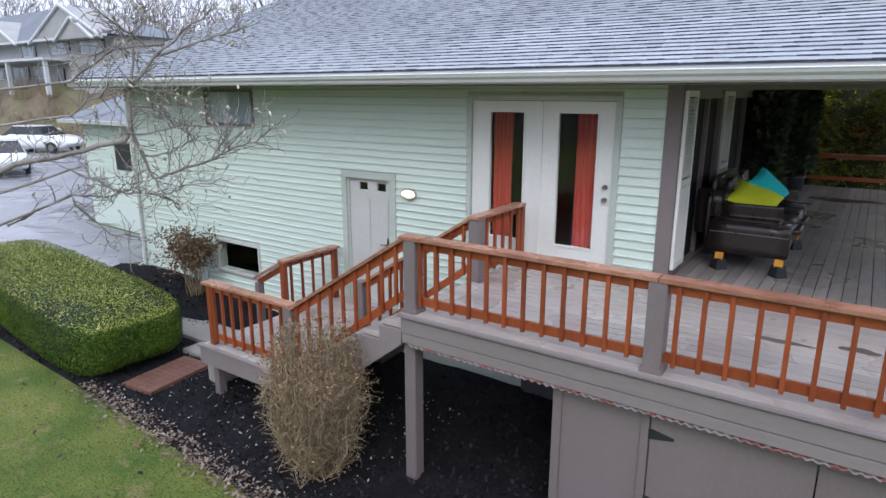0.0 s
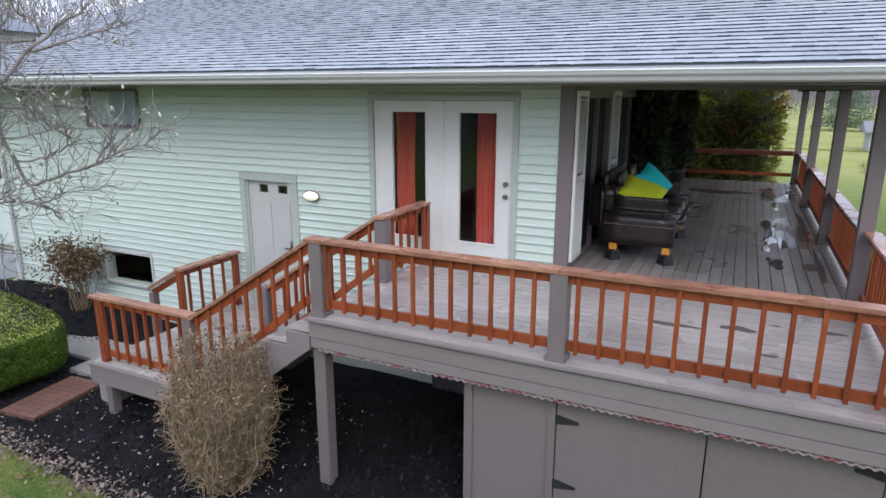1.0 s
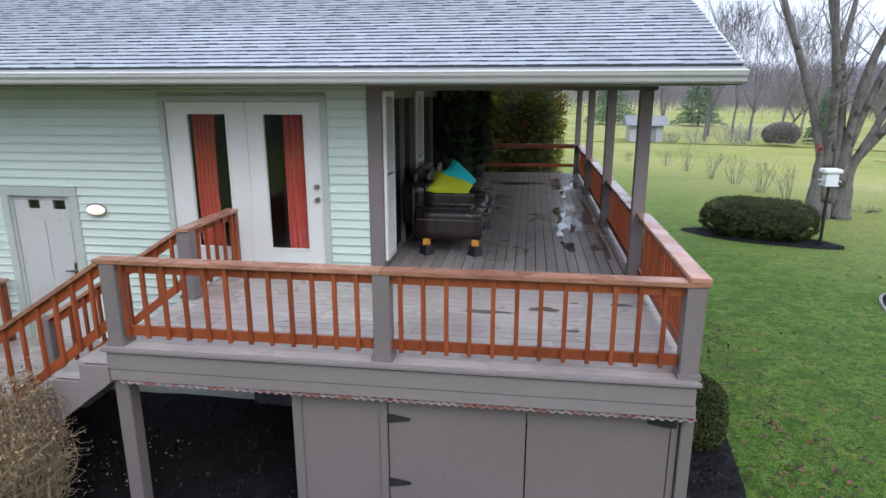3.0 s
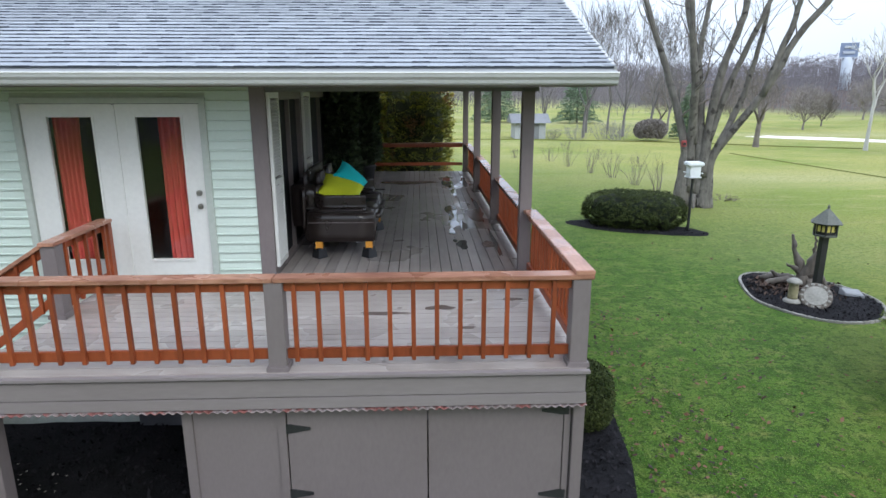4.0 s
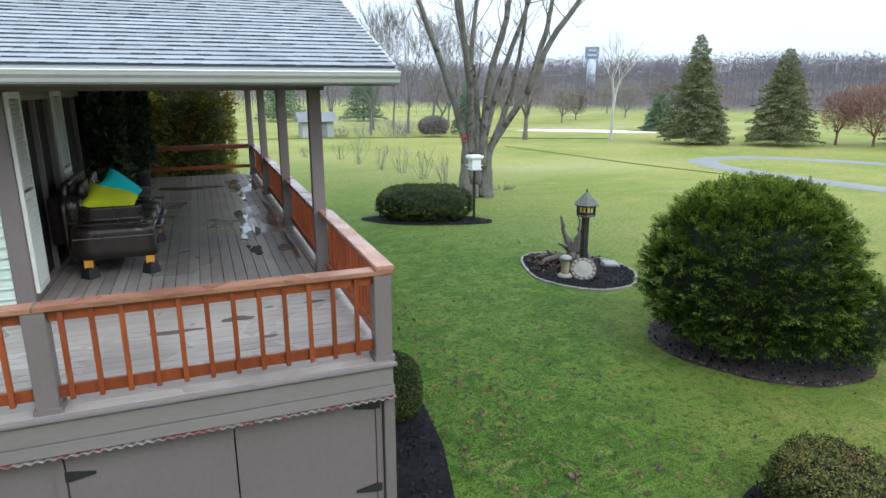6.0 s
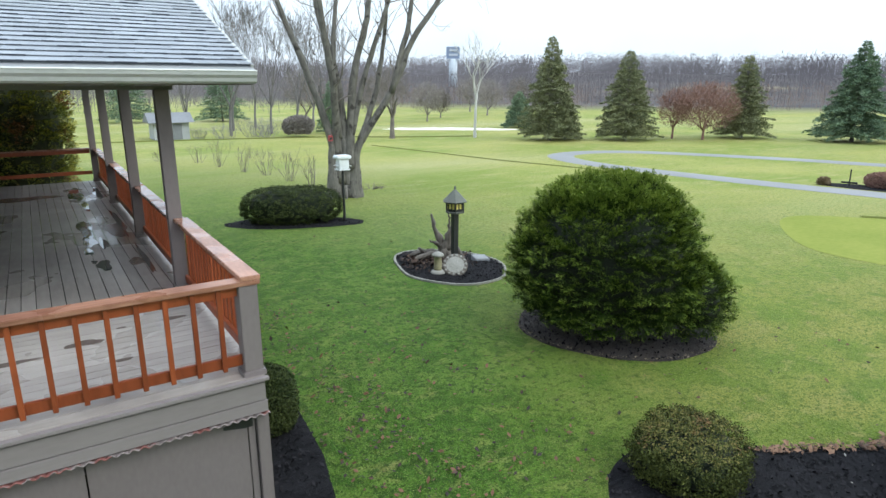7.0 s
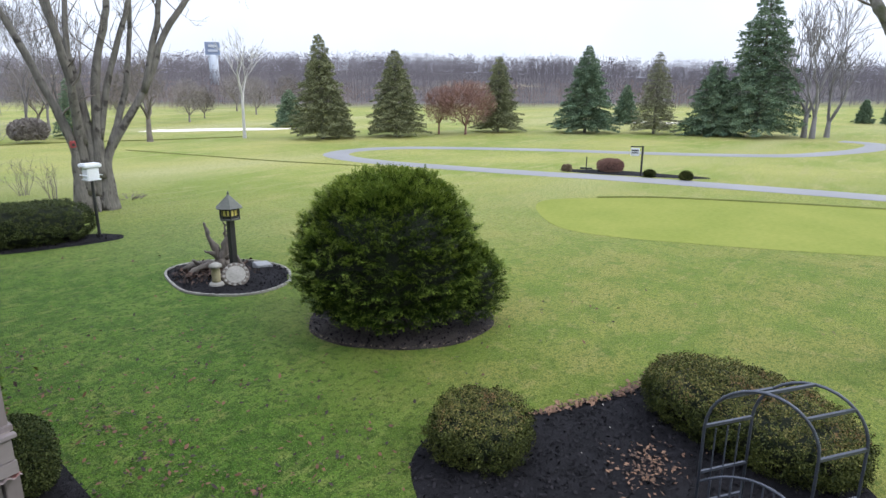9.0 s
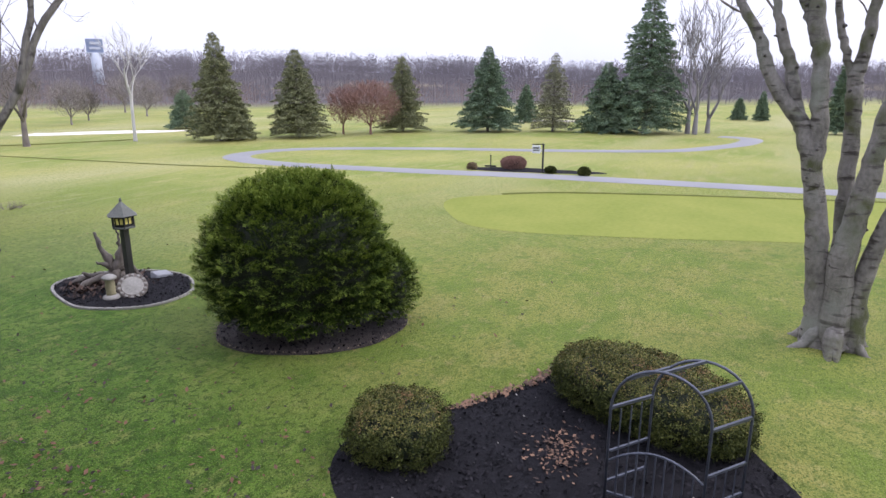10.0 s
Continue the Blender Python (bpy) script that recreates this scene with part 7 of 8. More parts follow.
part("stake", Build().tube([(31.3, 13.6, 0), (31.3, 13.6, 0.75)], [0.03, 0.03], 6), M_IRON, bm_)
part("foot_bar", Build().bar((31.2, 13.9, 0.14), (31.4, 13.3, 0.14), 0.06, 0.08), M_IRON, bm_)

tw = thing("water_tower", (126, 186, gz(126, 186)), "tower with a blue sign box on the far hill, both paled for haze", "tower")
# tower and sign colours lightened toward blue to paint in distance haze
M_TWP = mat("hazy_tower_paint", (0.46, 0.5, 0.55), (0.56, 0.6, 0.66), 0.7, 0.5, 0.1, 0)
M_TWB = mat("hazy_blue_sign", (0.20, 0.25, 0.36), (0.27, 0.32, 0.43), 0.6, 0.5, 0.1, 0)
ux, uy = 0.83, -0.56
part("shaft", Build().tube([(126, 186, gz(126, 186)), (126, 186, 9), (126, 186, 13.6)], [1.9, 1.45, 1.6], 14), M_TWP, tw, smooth=True)
part("sign_box", Build().bar((126 - 2.3 * ux, 186 - 2.3 * uy, 15.6), (126 + 2.3 * ux, 186 + 2.3 * uy, 15.6), 2.0, 4.0), M_TWB, tw)
for zz, wd in ((16.4, 2.6), (14.9, 3.0)):
    part("sign_bar", Build().bar((126 - wd / 2 * ux - 0.6, 186 - wd / 2 * uy - 1.0, zz), (126 + wd / 2 * ux - 0.6, 186 + wd / 2 * uy - 1.0, zz), 0.2, 0.7), M_TWP, tw)
part("platform", Build().bar((126 - 2.6 * ux, 186 - 2.6 * uy, 13.5), (126 + 2.6 * ux, 186 + 2.6 * uy, 13.5), 2.6, 0.3), M_TWP, tw)

# vase-shaped saplings, shed, clipped shrubs beyond
for i, (x, y, h) in enumerate(((8.24, 39.4, 1.3), (8.78, 36.7, 2.0), (9.27, 33.7, 1.9), (9.9, 31.8, 1.9), (10.24, 29.2, 1.8), (10.47, 26.9, 1.9), (6.2, 41.5, 0.9))):
    twig_shrub("bare_bush", x, y, h * 0.78, 0.6, 10, M_TWIG, "vase-shaped bare bush on the lawn", 130 + i, 0.012, depth=3, lean=0.5)
M_SHEDWALL = mat("dull_white_shed_boards", (0.30, 0.31, 0.32), (0.44, 0.45, 0.46), 0.7, 8, 0.8, 0.2)
shed = thing("garden_shed", (9.5, 58.5, gz(9.5, 58.5)), "small white shed with a gray roof", "shed")
M_SHEDROOF = mat("gray_shed_roof", (0.14, 0.145, 0.16), (0.22, 0.225, 0.24), 0.7, 5, 0.5, 0.1)
part("wall", Build().box(8.6, 11.4, 57.0, 59.5, 0, 1.55), M_SHEDWALL, shed)
part("roof", Build().add([(8.2, 56.6, 1.5), (11.8, 56.6, 1.5), (11.8, 58.2, 2.3), (8.2, 58.2, 2.3), (8.2, 59.9, 1.5), (11.8, 59.9, 1.5)], [(0, 1, 2, 3), (3, 2, 5, 4), (0, 3, 4), (1, 5, 2), (0, 4, 5, 1)]), M_SHEDROOF, shed)
part("door", Build().box(10.1, 10.8, 56.96, 57.0, 0, 1.4), M_SHEDROOF, shed)
M_GREYTWIG = mat("gray_twiggy_clump", (0.17, 0.15, 0.14), (0.29, 0.26, 0.24), 0.9, 3, 0.5, 0, island=0.7)
shrub("clipped_shrub", (20.2, 54.6), 1.25, 1.2, 0.8, 0, 7000, 0.18, M_GREYTWIG, "round gray-brown clipped shrub", seed=140, zc=0.6, core=M_TWIG)
for i, (x, y, r) in enumerate(((14.0, 55.6, 1.6), (16.8, 56.2, 1.9), (17.5, 55.4, 1.4), (12.2, 57, 1.1), (19, 60, 1.6))):
    twig_shrub("twiggy_shrub", x, y, r * 0.95, r * 1.3, 34, M_HAZETWIG, "gray twiggy shrub at the lawn's far edge", 141 + i, 0.012, depth=3, lean=1.3)
ribbon("far_lane", [(-10, 57.5), (5, 56.6), (12, 55.4), (22, 53.0), (28, 49.5), (34, 47)], 0.5, 0.05, M_DARKSTRIP, "dark low border along the lawn's edge", "border")
twig_shrub("brush_pile", 12.45, 24.9, 0.35, 1.2, 26, M_TWIG, "low pile of cut gray branches on the grass", 150, 0.012, depth=2, lean=4.0)

# trees behind the shed and across the course
rs = np.random.default_rng(160)
for i, (x, y, h) in enumerate(((15.4, 59, 12.5), (19.5, 60, 13.5), (22.5, 61, 12), (12.6, 64, 9), (25, 60, 10.5), (17.5, 66, 14), (21, 70, 13), (27, 68, 12))):
    bare_tree("bare_tree", x, y, h, "tall gray-brown bare tree beyond the lawn", 161 + i, M_FARTWIG, 5, 4, 0.11, 0.32, 0.011, 0.22)
conifer("fir_tree", 10.5, 88, 8, 3.6, M_FIR, "blue-green evergreen beyond the shed", 170, 22, 0.5, 40)
conifer("fir_tree", 1.5, 95, 8, 3.2, M_FIR, "blue-green evergreen beyond the shed", 171, 22, 0.5, 40)
conifer("fir_tree", 21.5, 86, 7, 3.8, M_FIR, "wide blue-green evergreen beyond the shed", 172, 22, 0.5, 40)
conifer("fir_tree", 24.5, 57, 5.0, 1.8, M_FIR, "dark evergreen among bare trees", 173, 22, 0.35, 40)
for i, (x, y, h, m) in enumerate(((44, 71, 5.0, M_GREYTWIG), (50, 77, 4.0, M_TWIG), (60, 79, 5.5, M_GREYTWIG), (38, 76, 6, M_TWIG), (66, 92, 6, M_GREYTWIG), (30, 78, 7, M_TWIG), (74, 88, 6, M_TWIG), (52, 95, 7, M_TWIG))):
    haze_tree("bare_tree", x, y, h, h * 0.42, m, "rounded gray bare tree across the course", 180 + i, 4000, 0.2)


def woods(name, n, rad, az, height, material, label, seed, width=0.42, strokes=16):
    """A far bare wood: every tree a trunk and a fan of fine upright strokes."""
    rs = np.random.default_rng(seed)
    r = rs.uniform(*rad, n)
    a = rs.uniform(math.radians(az[0]), math.radians(az[1]), n)
    x, y = r * np.cos(a), r * np.sin(a)
    z = ground_z(x, y)
    h = rs.uniform(*height, n)
    V, F = [], []
    base = np.stack([x, y, z], 1)
    side = np.stack([-np.sin(a), np.cos(a), 0 * a], 1)
    out = np.stack([np.cos(a), np.sin(a), 0 * a], 1)
    k = 0
    for s in range(strokes):
        w = (width * h / 12 * rs.uniform(0.6, 1.3, n))[:, None]
        if s == 0:
            p0, p1 = base, base + np.stack([0 * h, 0 * h, 0.75 * h], 1)
        else:
            t_, q = rs.uniform(0, 2 * math.pi, n), rs.uniform(0, 1, n) ** 0.55
            cx, cz = 0.36 * q * np.cos(t_), 0.46 + 0.44 * q * np.sin(t_)
            e = rs.uniform(0.05, 0.13, n)
            turn = t_ + rs.normal(0, 0.5, n)
            p0 = base + side * (cx * h)[:, None] + out * (rs.normal(0, 0.2, n) * h)[:, None] + np.stack([0 * h, 0 * h, cz * h], 1)
            p1 = p0 + side * (e * np.cos(turn) * h)[:, None] + np.stack([0 * h, 0 * h, e * np.abs(np.sin(turn)) * h], 1)
        q4 = np.stack([p0 - side * w * 0.5, p0 + side * w * 0.5 + np.array([0, 0, 0.02]), p1 + side * w * 0.35, p1 - side * w * 0.35], 1)
        V.append(q4.reshape(-1, 3))
        F.append(np.arange(n * 4).reshape(n, 4) + k)
        k += n * 4
    return stuff_mesh(name, np.concatenate(V), np.concatenate(F), material, label, "woods")


# gray-violet bark: the haze of distance is mixed into this colour
M_WOODS = mat("hazy_woods_bark", (0.13, 0.118, 0.128), (0.22, 0.198, 0.208), 0.95, 0.4, 0.09, 0, island=0.3, spec=0.1)
M_WOODSB = mat("brown_woods_bark", (0.2, 0.145, 0.125), (0.33, 0.25, 0.22), 0.95, 0.4, 0.03, 0, island=0.4, spec=0.1)
woods("far_woods", 6000, (250, 420), (-40, 110), (5, 10.5), M_WOODS, "bare gray-violet woods on the far hills", 200, 0.17, 44)
woods("mid_woods", 5200, (150, 290), (-40, 110), (3, 8), M_WOODS, "gray bare woods climbing the far slopes", 201, 0.16, 30)
woods("brown_woods", 500, (125, 165), (8, 70), (3, 6), M_WOODSB, "low brown bare trees at the foot of the hill", 205, 0.1, 34)
woods("side_woods", 420, (75, 120), (120, 168), (11, 18), M_WOODS, "bare gray woods behind the houses", 202, 0.05, 90)
for i, (x, y, h) in enumerate(((-33, 40, 15), (-38, 37, 16), (-41, 44, 17), (-28, 41, 14), (-46, 40, 16), (-36, 48, 17), (-24, 43, 14), (-50, 45, 17), (-31, 50, 16), (-44, 52, 18), (-20, 47, 14))):
    bare_tree("bare_tree", x, y, h, "tall brown-gray bare tree behind the house", 250 + i, M_TWIG, 5, 4, 0.24, 0.34, 0.013, 0.3)
woods("side_woods", 160, (105, 160), (70, 120), (7, 11), M_WOODS, "bare woods beyond the lawn", 203, 0.07, 60)

# out of view; added only to give the window glass something to reflect
woods("side_woods", 420, (38, 70), (-165, -48), (9, 14), M_WOODS, "bare woods behind the viewer", 204, 0.3, 18)

# ---- garage wing, drive, neighbour ----
M_GROOF = mat("weathered_gray_shingle", (0.12, 0.13, 0.15), (0.22, 0.235, 0.265), 0.9, 14, 1.5, 0.5, 40, stretch=(0.4, 1, 3))
gw = thing("garage_wing", (-17, 12.5, 0), "lower garage wing in sage siding with gray shingled roof", "garage", kind="structure")
gwall = part("wall", Build().box(-19.7, XL - 0.01, 9.5, 16.0, -0.2, 3.55), M_SIDING, gw)
for i in range(25):
    z = 0.5 + i * COURSE
    piece("siding_board", Build().add([(0, -0.003, COURSE), (5.55, -0.003, COURSE), (5.55, -0.015, 0.014), (0, -0.015, 0.014), (0, -0.013, 0), (5.55, -0.013, 0), (5.55, 0, 0), (0, 0, 0)], [(0, 3, 2, 1), (3, 4, 5, 2), (4, 7, 6, 5)]).mesh("siding_board", M_SIDING), gwall, (-19.7, 9.5, z)) if z < 3.4 else None
part("roof", Build().add([(-20.2, 9.1, 3.6), (XL + 0.05, 9.1, 3.6), (XL + 0.05, 12.7, 4.85), (-20.2, 12.7, 4.85), (-20.2, 16.4, 3.6), (XL + 0.05, 16.4, 3.6), (-20.2, 9.1, 3.5), (XL + 0.05, 9.1, 3.5)], [(0, 1, 2, 3), (3, 2, 5, 4), (0, 6, 7, 1), (0, 3, 4, 6)]), M_GROOF, gw)
part("gutter", Build().box(-20.2, XL, 9.0, 9.1, 3.5, 3.6), M_GUTTER, gw)
part("window", Build().box(-18.0, -17.2, 9.46, 9.5, 2.2, 3.0), M_IRON, gw)

M_CARW = mat("white_car_paint", (0.7, 0.72, 0.74), (0.78, 0.8, 0.82), 0.2, 3, 0.5, 0)
M_CARG = mat("car_glass", (0.015, 0.02, 0.025), (0.03, 0.035, 0.04), 0.08, 3, 0.5, 0)
# opaque blue-gray pane colour, painted as if reflecting the sky
M_NPANE = mat("sky_lit_pane", (0.2, 0.23, 0.27), (0.3, 0.33, 0.37), 0.15, 3, 0.5, 0)
M_TYRE = mat("tyre_rubber", (0.012, 0.012, 0.012), (0.025, 0.025, 0.025), 0.8, 30, 3, 0.1)


def car(x, y, rz, label):
    """A parked saloon, nose along its own x."""
    t = thing("car", (x, y, gz(x, y) + 0.03), label, "car", "parked cars")
    secs = [(-2.2, 0.55, 0.72, 0.75), (-2.1, 0.32, 0.92, 0.86), (-1.2, 0.25, 1.0, 0.9), (0.9, 0.25, 0.98, 0.9), (1.8, 0.28, 0.85, 0.86), (2.2, 0.45, 0.65, 0.72)]
    b = Build()
    for sx, zl, zh, hw in secs:
        b.v += [(sx, -hw * 0.96, zl), (sx, -hw, (zl + zh) / 2), (sx, -hw * 0.92, zh), (sx, hw * 0.92, zh), (sx, hw, (zl + zh) / 2), (sx, hw * 0.96, zl)]
    for i in range(5):
        b.f += [(i * 6 + k, i * 6 + (k + 1) % 6, (i + 1) * 6 + (k + 1) % 6, (i + 1) * 6 + k) for k in range(6)]
    b.f += [tuple(range(5, -1, -1)), tuple(range(30, 36))]
    ob = new("body", b.mesh("body", M_CARW, 0.04, True))
    ob.parent = t
    cabin = Build().add([(-1.75, -0.8, 0.93), (1.1, -0.8, 0.93), (1.1, 0.8, 0.93), (-1.75, 0.8, 0.93), (-1.1, -0.62, 1.42), (0.25, -0.62, 1.42), (0.25, 0.62, 1.42), (-1.1, 0.62, 1.42)],
                        [(0, 1, 5, 4), (1, 2, 6, 5), (2, 3, 7, 6), (3, 0, 4, 7)])
    ob = new("windows", cabin.mesh("cabin_glass", M_CARG))
    ob.name = "cabin_glass"
    ob.parent = t
    ob = new("roof_panel", Build().box(-1.15, 0.3, -0.64, 0.64, 1.41, 1.46).mesh("roof_panel", M_CARW, 0.02))
    ob.parent = t
    for wx in (-1.35, 1.35):
        for wy in (-0.82, 0.82):
            wh = new("wheel", Build().tube([(wx, wy - 0.1, 0.31), (wx, wy + 0.1, 0.31)], [0.31, 0.31], 18).mesh("wheel", M_TYRE))
            wh.parent = t
            rim = new("rim", Build().tube([(wx, wy - 0.11, 0.31), (wx, wy + 0.11, 0.31)], [0.18, 0.18], 12).mesh("rim", M_STEEL))
            rim.parent = wh
    t.rotation_euler = (0, 0, radians(rz))
    return t


car(-38.5, 16.2, 25, "white parked saloon on the driveway")
car(-31.5, 11.6, 160, "white parked saloon on the drive beside the hedge")

M_BANK = mat("brown_winter_bank", (0.075, 0.058, 0.042), (0.21, 0.165, 0.11), 0.95, 2.5, 0.4, 1.0, 8, height=0.08, stain=(0.5, (0.16, 0.16, 0.075), 0.5, 0.7))
bk_v, bk_f = [], []
BNX, BNY = 40, 14
for i in range(BNX + 1):
    for j in range(BNY + 1):
        x, f = -72 + 40 * i / BNX, j / BNY
        top = 3.9 * float(smooth_step(-33, -40, x))
        bump = 0.15 * math.sin(x * 0.9 + j) + 0.12 * math.sin(x * 1.9 - 2 * j)
        bk_v.append((x, 18.2 + 7 * f + 0.5 * math.sin(x * 0.4), gz(x, 20) - 0.1 + top * float(smooth_step(0, 0.6, f)) + bump * min(1, 3 * f) * (top > 1)))
for i in range(BNX):
    bk_f += [(i * (BNY + 1) + j, (i + 1) * (BNY + 1) + j, (i + 1) * (BNY + 1) + j + 1, i * (BNY + 1) + j + 1) for j in range(BNY)]
bank = stuff_mesh("bank", bk_v, bk_f, M_BANK, "brown brushy bank rising to the neighbouring house", "bank", smooth=True)
bank["kind"] = "structure"
nh = thing("neighbour_house", (-47, 24, 4.4), "large gray two-storey house with white trim gables", "house")
M_NWALL = mat("gray_stone_siding", (0.27, 0.27, 0.275), (0.37, 0.365, 0.36), 0.8, 6, 0.8, 0.2)
M_NROOF = mat("blue_gray_roof", (0.12, 0.135, 0.16), (0.19, 0.205, 0.235), 0.95, 6, 0.5, 0.2)
M_NTRIM = mat("dull_white_house_trim", (0.45, 0.465, 0.49), (0.56, 0.575, 0.6), 0.6, 6, 0.8, 0.1)
part("wall", Build().box(-66, -40.3, 22, 27, 3.6, 8.0), M_NWALL, nh)
part("roof", Build().add([(-66.6, 21.4, 7.9), (-40.0, 21.4, 7.9), (-49, 24.5, 10.5), (-62, 24.5, 10.5), (-66.6, 27.6, 7.9), (-40.0, 27.6, 7.9)], [(0, 1, 2, 3), (1, 5, 2), (5, 4, 3, 2), (4, 0, 3), (0, 4, 5, 1)]), M_NROOF, nh)
for gx, hw, zb, zt, gy in ((-44.9, 4.8, 7.75, 9.85, 21.2), (-42.9, 2.3, 7.7, 8.93, 20.85), (-56, 4.0, 7.75, 9.6, 21.2)):
    part("gable", Build().add([(gx - hw, gy, zb), (gx + hw, gy, zb), (gx, gy, zt), (gx - hw, 24.4, zb), (gx + hw, 24.4, zb), (gx, 24.4, zt)], [(0, 1, 2), (5, 4, 3), (1, 4, 5, 2), (0, 2, 5, 3), (0, 3, 4, 1)]), M_NWALL, nh)
    for sgn in (-1, 1):
        part("gable_trim", Build().bar((gx + sgn * (hw + 0.15), gy - 0.1, zb - 0.1), (gx, gy - 0.1, zt + 0.05), 0.15, 0.13), M_NTRIM, nh)
part("eave_trim", Build().box(-66.6, -39.9, 21.1, 21.4, 7.75, 7.9), M_NTRIM, nh)
part("porch_roof", Build().box(-60, -46, 20.2, 22, 6.45, 6.62), M_NTRIM, nh)
for wx, hw, z0, z1 in ((-47.4, 1.1, 6.95, 7.7), (-43.0, 1.3, 6.85, 7.65), (-52.0, 0.8, 6.85, 7.65), (-53.8, 1.0, 5.3, 6.2), (-50.6, 0.7, 5.3, 6.2), (-57.5, 1.0, 5.3, 6.2)):
    wd = part("window", Build().box(wx - hw, wx + hw, 21.9, 21.99, z0, z1), M_NTRIM, nh)
    for sgn in (-1, 1):
        part("pane", Build().box(wx + sgn * hw * 0.47 - hw * 0.38, wx + sgn * hw * 0.47 + hw * 0.38, 21.86, 21.895, z0 + 0.08, z1 - 0.08), M_NPANE, wd)
        part("shutter", Build().box(wx + sgn * (hw + 0.2) - 0.15, wx + sgn * (hw + 0.2) + 0.15, 21.92, 21.99, z0, z1), M_CARG, wd)
part("front_door", Build().box(-48.1, -47.1, 21.9, 21.99, 4.5, 6.0), M_CARG, nh)
for px in (-46.3, -52):
    part("porch_column", Build().box(px - 0.12, px + 0.12, 20.3, 20.55, 4.2, 6.45), M_NTRIM, nh)
for i, (x, y) in enumerate(((-43, 19.6), (-45.5, 20.2), (-48, 19.4), (-50.5, 20.4), (-53, 19.6), (-56, 20.2), (-41, 20.0), (-39, 19.2), (-47, 21.0), (-52, 21.2), (-36.5, 19.5))):
    f = (y + 0.1 - 18.2 - 0.5 * math.sin(x * 0.4)) / 7
    zz = gz(x, 20) - 0.1 + 3.9 * float(smooth_step(-33, -40, x)) * float(smooth_step(0, 0.6, f))
    t, tips = twig_shrub("bank_shrub", x, y, 1.3, 1.6, 40, M_DRY, "brown leafless shrub on the bank beyond the drive", 210 + i, 0.014, depth=2, lean=1.2)
    for ob in (t, *t.children):
        ob.location.z += (zz - gz(x, y)) if ob is t else 0.0

# ---- magnolia beside the hedge, its limbs reaching over the drive ----
mg = thing("magnolia_tree", (-7.15, 1.35, 0), "gray bare magnolia with fat buds on its twigs", "tree", "bare trees")
rs = np.random.default_rng(230)
b, tips = Build(), []
part("trunk", Build().tube([(-7.15, 1.35, -0.05), (-7.12, 1.4, 1.4), (-7.05, 1.6, 2.6), (-6.95, 1.9, 3.4), (-6.9, 2.05, 4.4), (-6.9, 2.1, 5.6)], [0.14, 0.1, 0.08, 0.06, 0.035, 0.02], 10), M_BARK, mg, smooth=True)
M_MAG = mat("pale_magnolia_bark", (0.12, 0.106, 0.098), (0.30, 0.275, 0.255), 0.85, 30, 5, 0.6, island=0.3)
FORK = (-7.0, 1.75, 3.3)


def limb(r, *pts):
    """One limb of the magnolia with its short crooked twigs."""
    m = len(pts)
    fine = []
    for i in range(m - 1):
        for k in range(4):
            fine.append(Vector(pts[i]).lerp(Vector(pts[i + 1]), k / 4) + Vector(rs.normal(0, 0.010, 3)))
    fine.append(Vector(pts[-1]))
    q = len(fine)
    part("limb", Build().tube(fine, [max(0.005, r * (1 - 0.7 * i / (q - 1)) * rs.uniform(0.9, 1.2)) for i in range(q)], 7), M_MAG, mg, smooth=True)
    for i in [j for j in range(3, q) for k in range(3)]:
        if rs.uniform() < 0.85:
            d = (fine[i] - fine[i - 1]).normalized() * 0.7 + Vector(rs.normal(0, 0.5, 3)) + Vector((0, 0, 0.15))
            grow(b, tips, fine[i], d, rs.uniform(0.12, 0.3), 0.005, rs, int(rs.integers(0, 3)), 5, 0.2, (1, 3), 0.75, 0.6, 0.15, 0.003)
    tips.append(fine[-1])


limb(0.030, FORK, (-6.6, 2.5, 3.7), (-6.34, 2.90, 3.81), (-6.08, 3.32, 3.91), (-6.01, 3.35, 4.09), (-5.96, 3.33, 4.34), (-5.75, 3.53, 4.70), (-5.56, 3.74, 4.96), (-5.44, 3.89, 5.08))
limb(0.019, (-6.01, 3.35, 4.09), (-6.04, 3.40, 3.86), (-6.02, 3.54, 3.52), (-5.87, 3.70, 3.59), (-5.63, 3.95, 3.70), (-5.50, 4.07, 3.80), (-5.31, 4.26, 3.88), (-5.16, 4.40, 4.01))
limb(0.012, (-6.02, 3.54, 3.52), (-6.00, 3.61, 3.33), (-5.87, 3.74, 3.42), (-5.61, 4.01, 3.49))
limb(0.010, (-6.04, 3.35, 3.98), (-5.86, 3.61, 3.99), (-5.74, 3.74, 4.07))
limb(0.010, (-6.02, 3.47, 3.74), (-5.88, 3.63, 3.79), (-5.71, 3.82, 3.89), (-5.75, 3.75, 4.00))
limb(0.010, (-5.63, 3.95, 3.70), (-5.52, 4.04, 3.87), (-5.46, 4.06, 4.11))
limb(0.009, (-5.50, 4.07, 3.80), (-5.38, 4.18, 3.99))
limb(0.011, (-5.99, 3.33, 4.25), (-5.87, 3.51, 4.25), (-5.70, 3.74, 4.26))
limb(0.010, (-5.91, 3.36, 4.45), (-5.84, 3.51, 4.37), (-5.76, 3.62, 4.37))
limb(0.014, (-5.94, 3.34, 4.40), (-5.81, 3.35, 4.88), (-5.84, 3.26, 4.95), (-5.87, 3.11, 5.06))
limb(0.014, (-5.75, 3.53, 4.70), (-5.51, 3.84, 4.85), (-5.36, 4.03, 4.92), (-5.24, 4.17, 4.98))
limb(0.014, (-5.69, 3.59, 4.81), (-5.79, 3.42, 4.80), (-5.94, 3.15, 4.74), (-6.07, 2.90, 4.63))
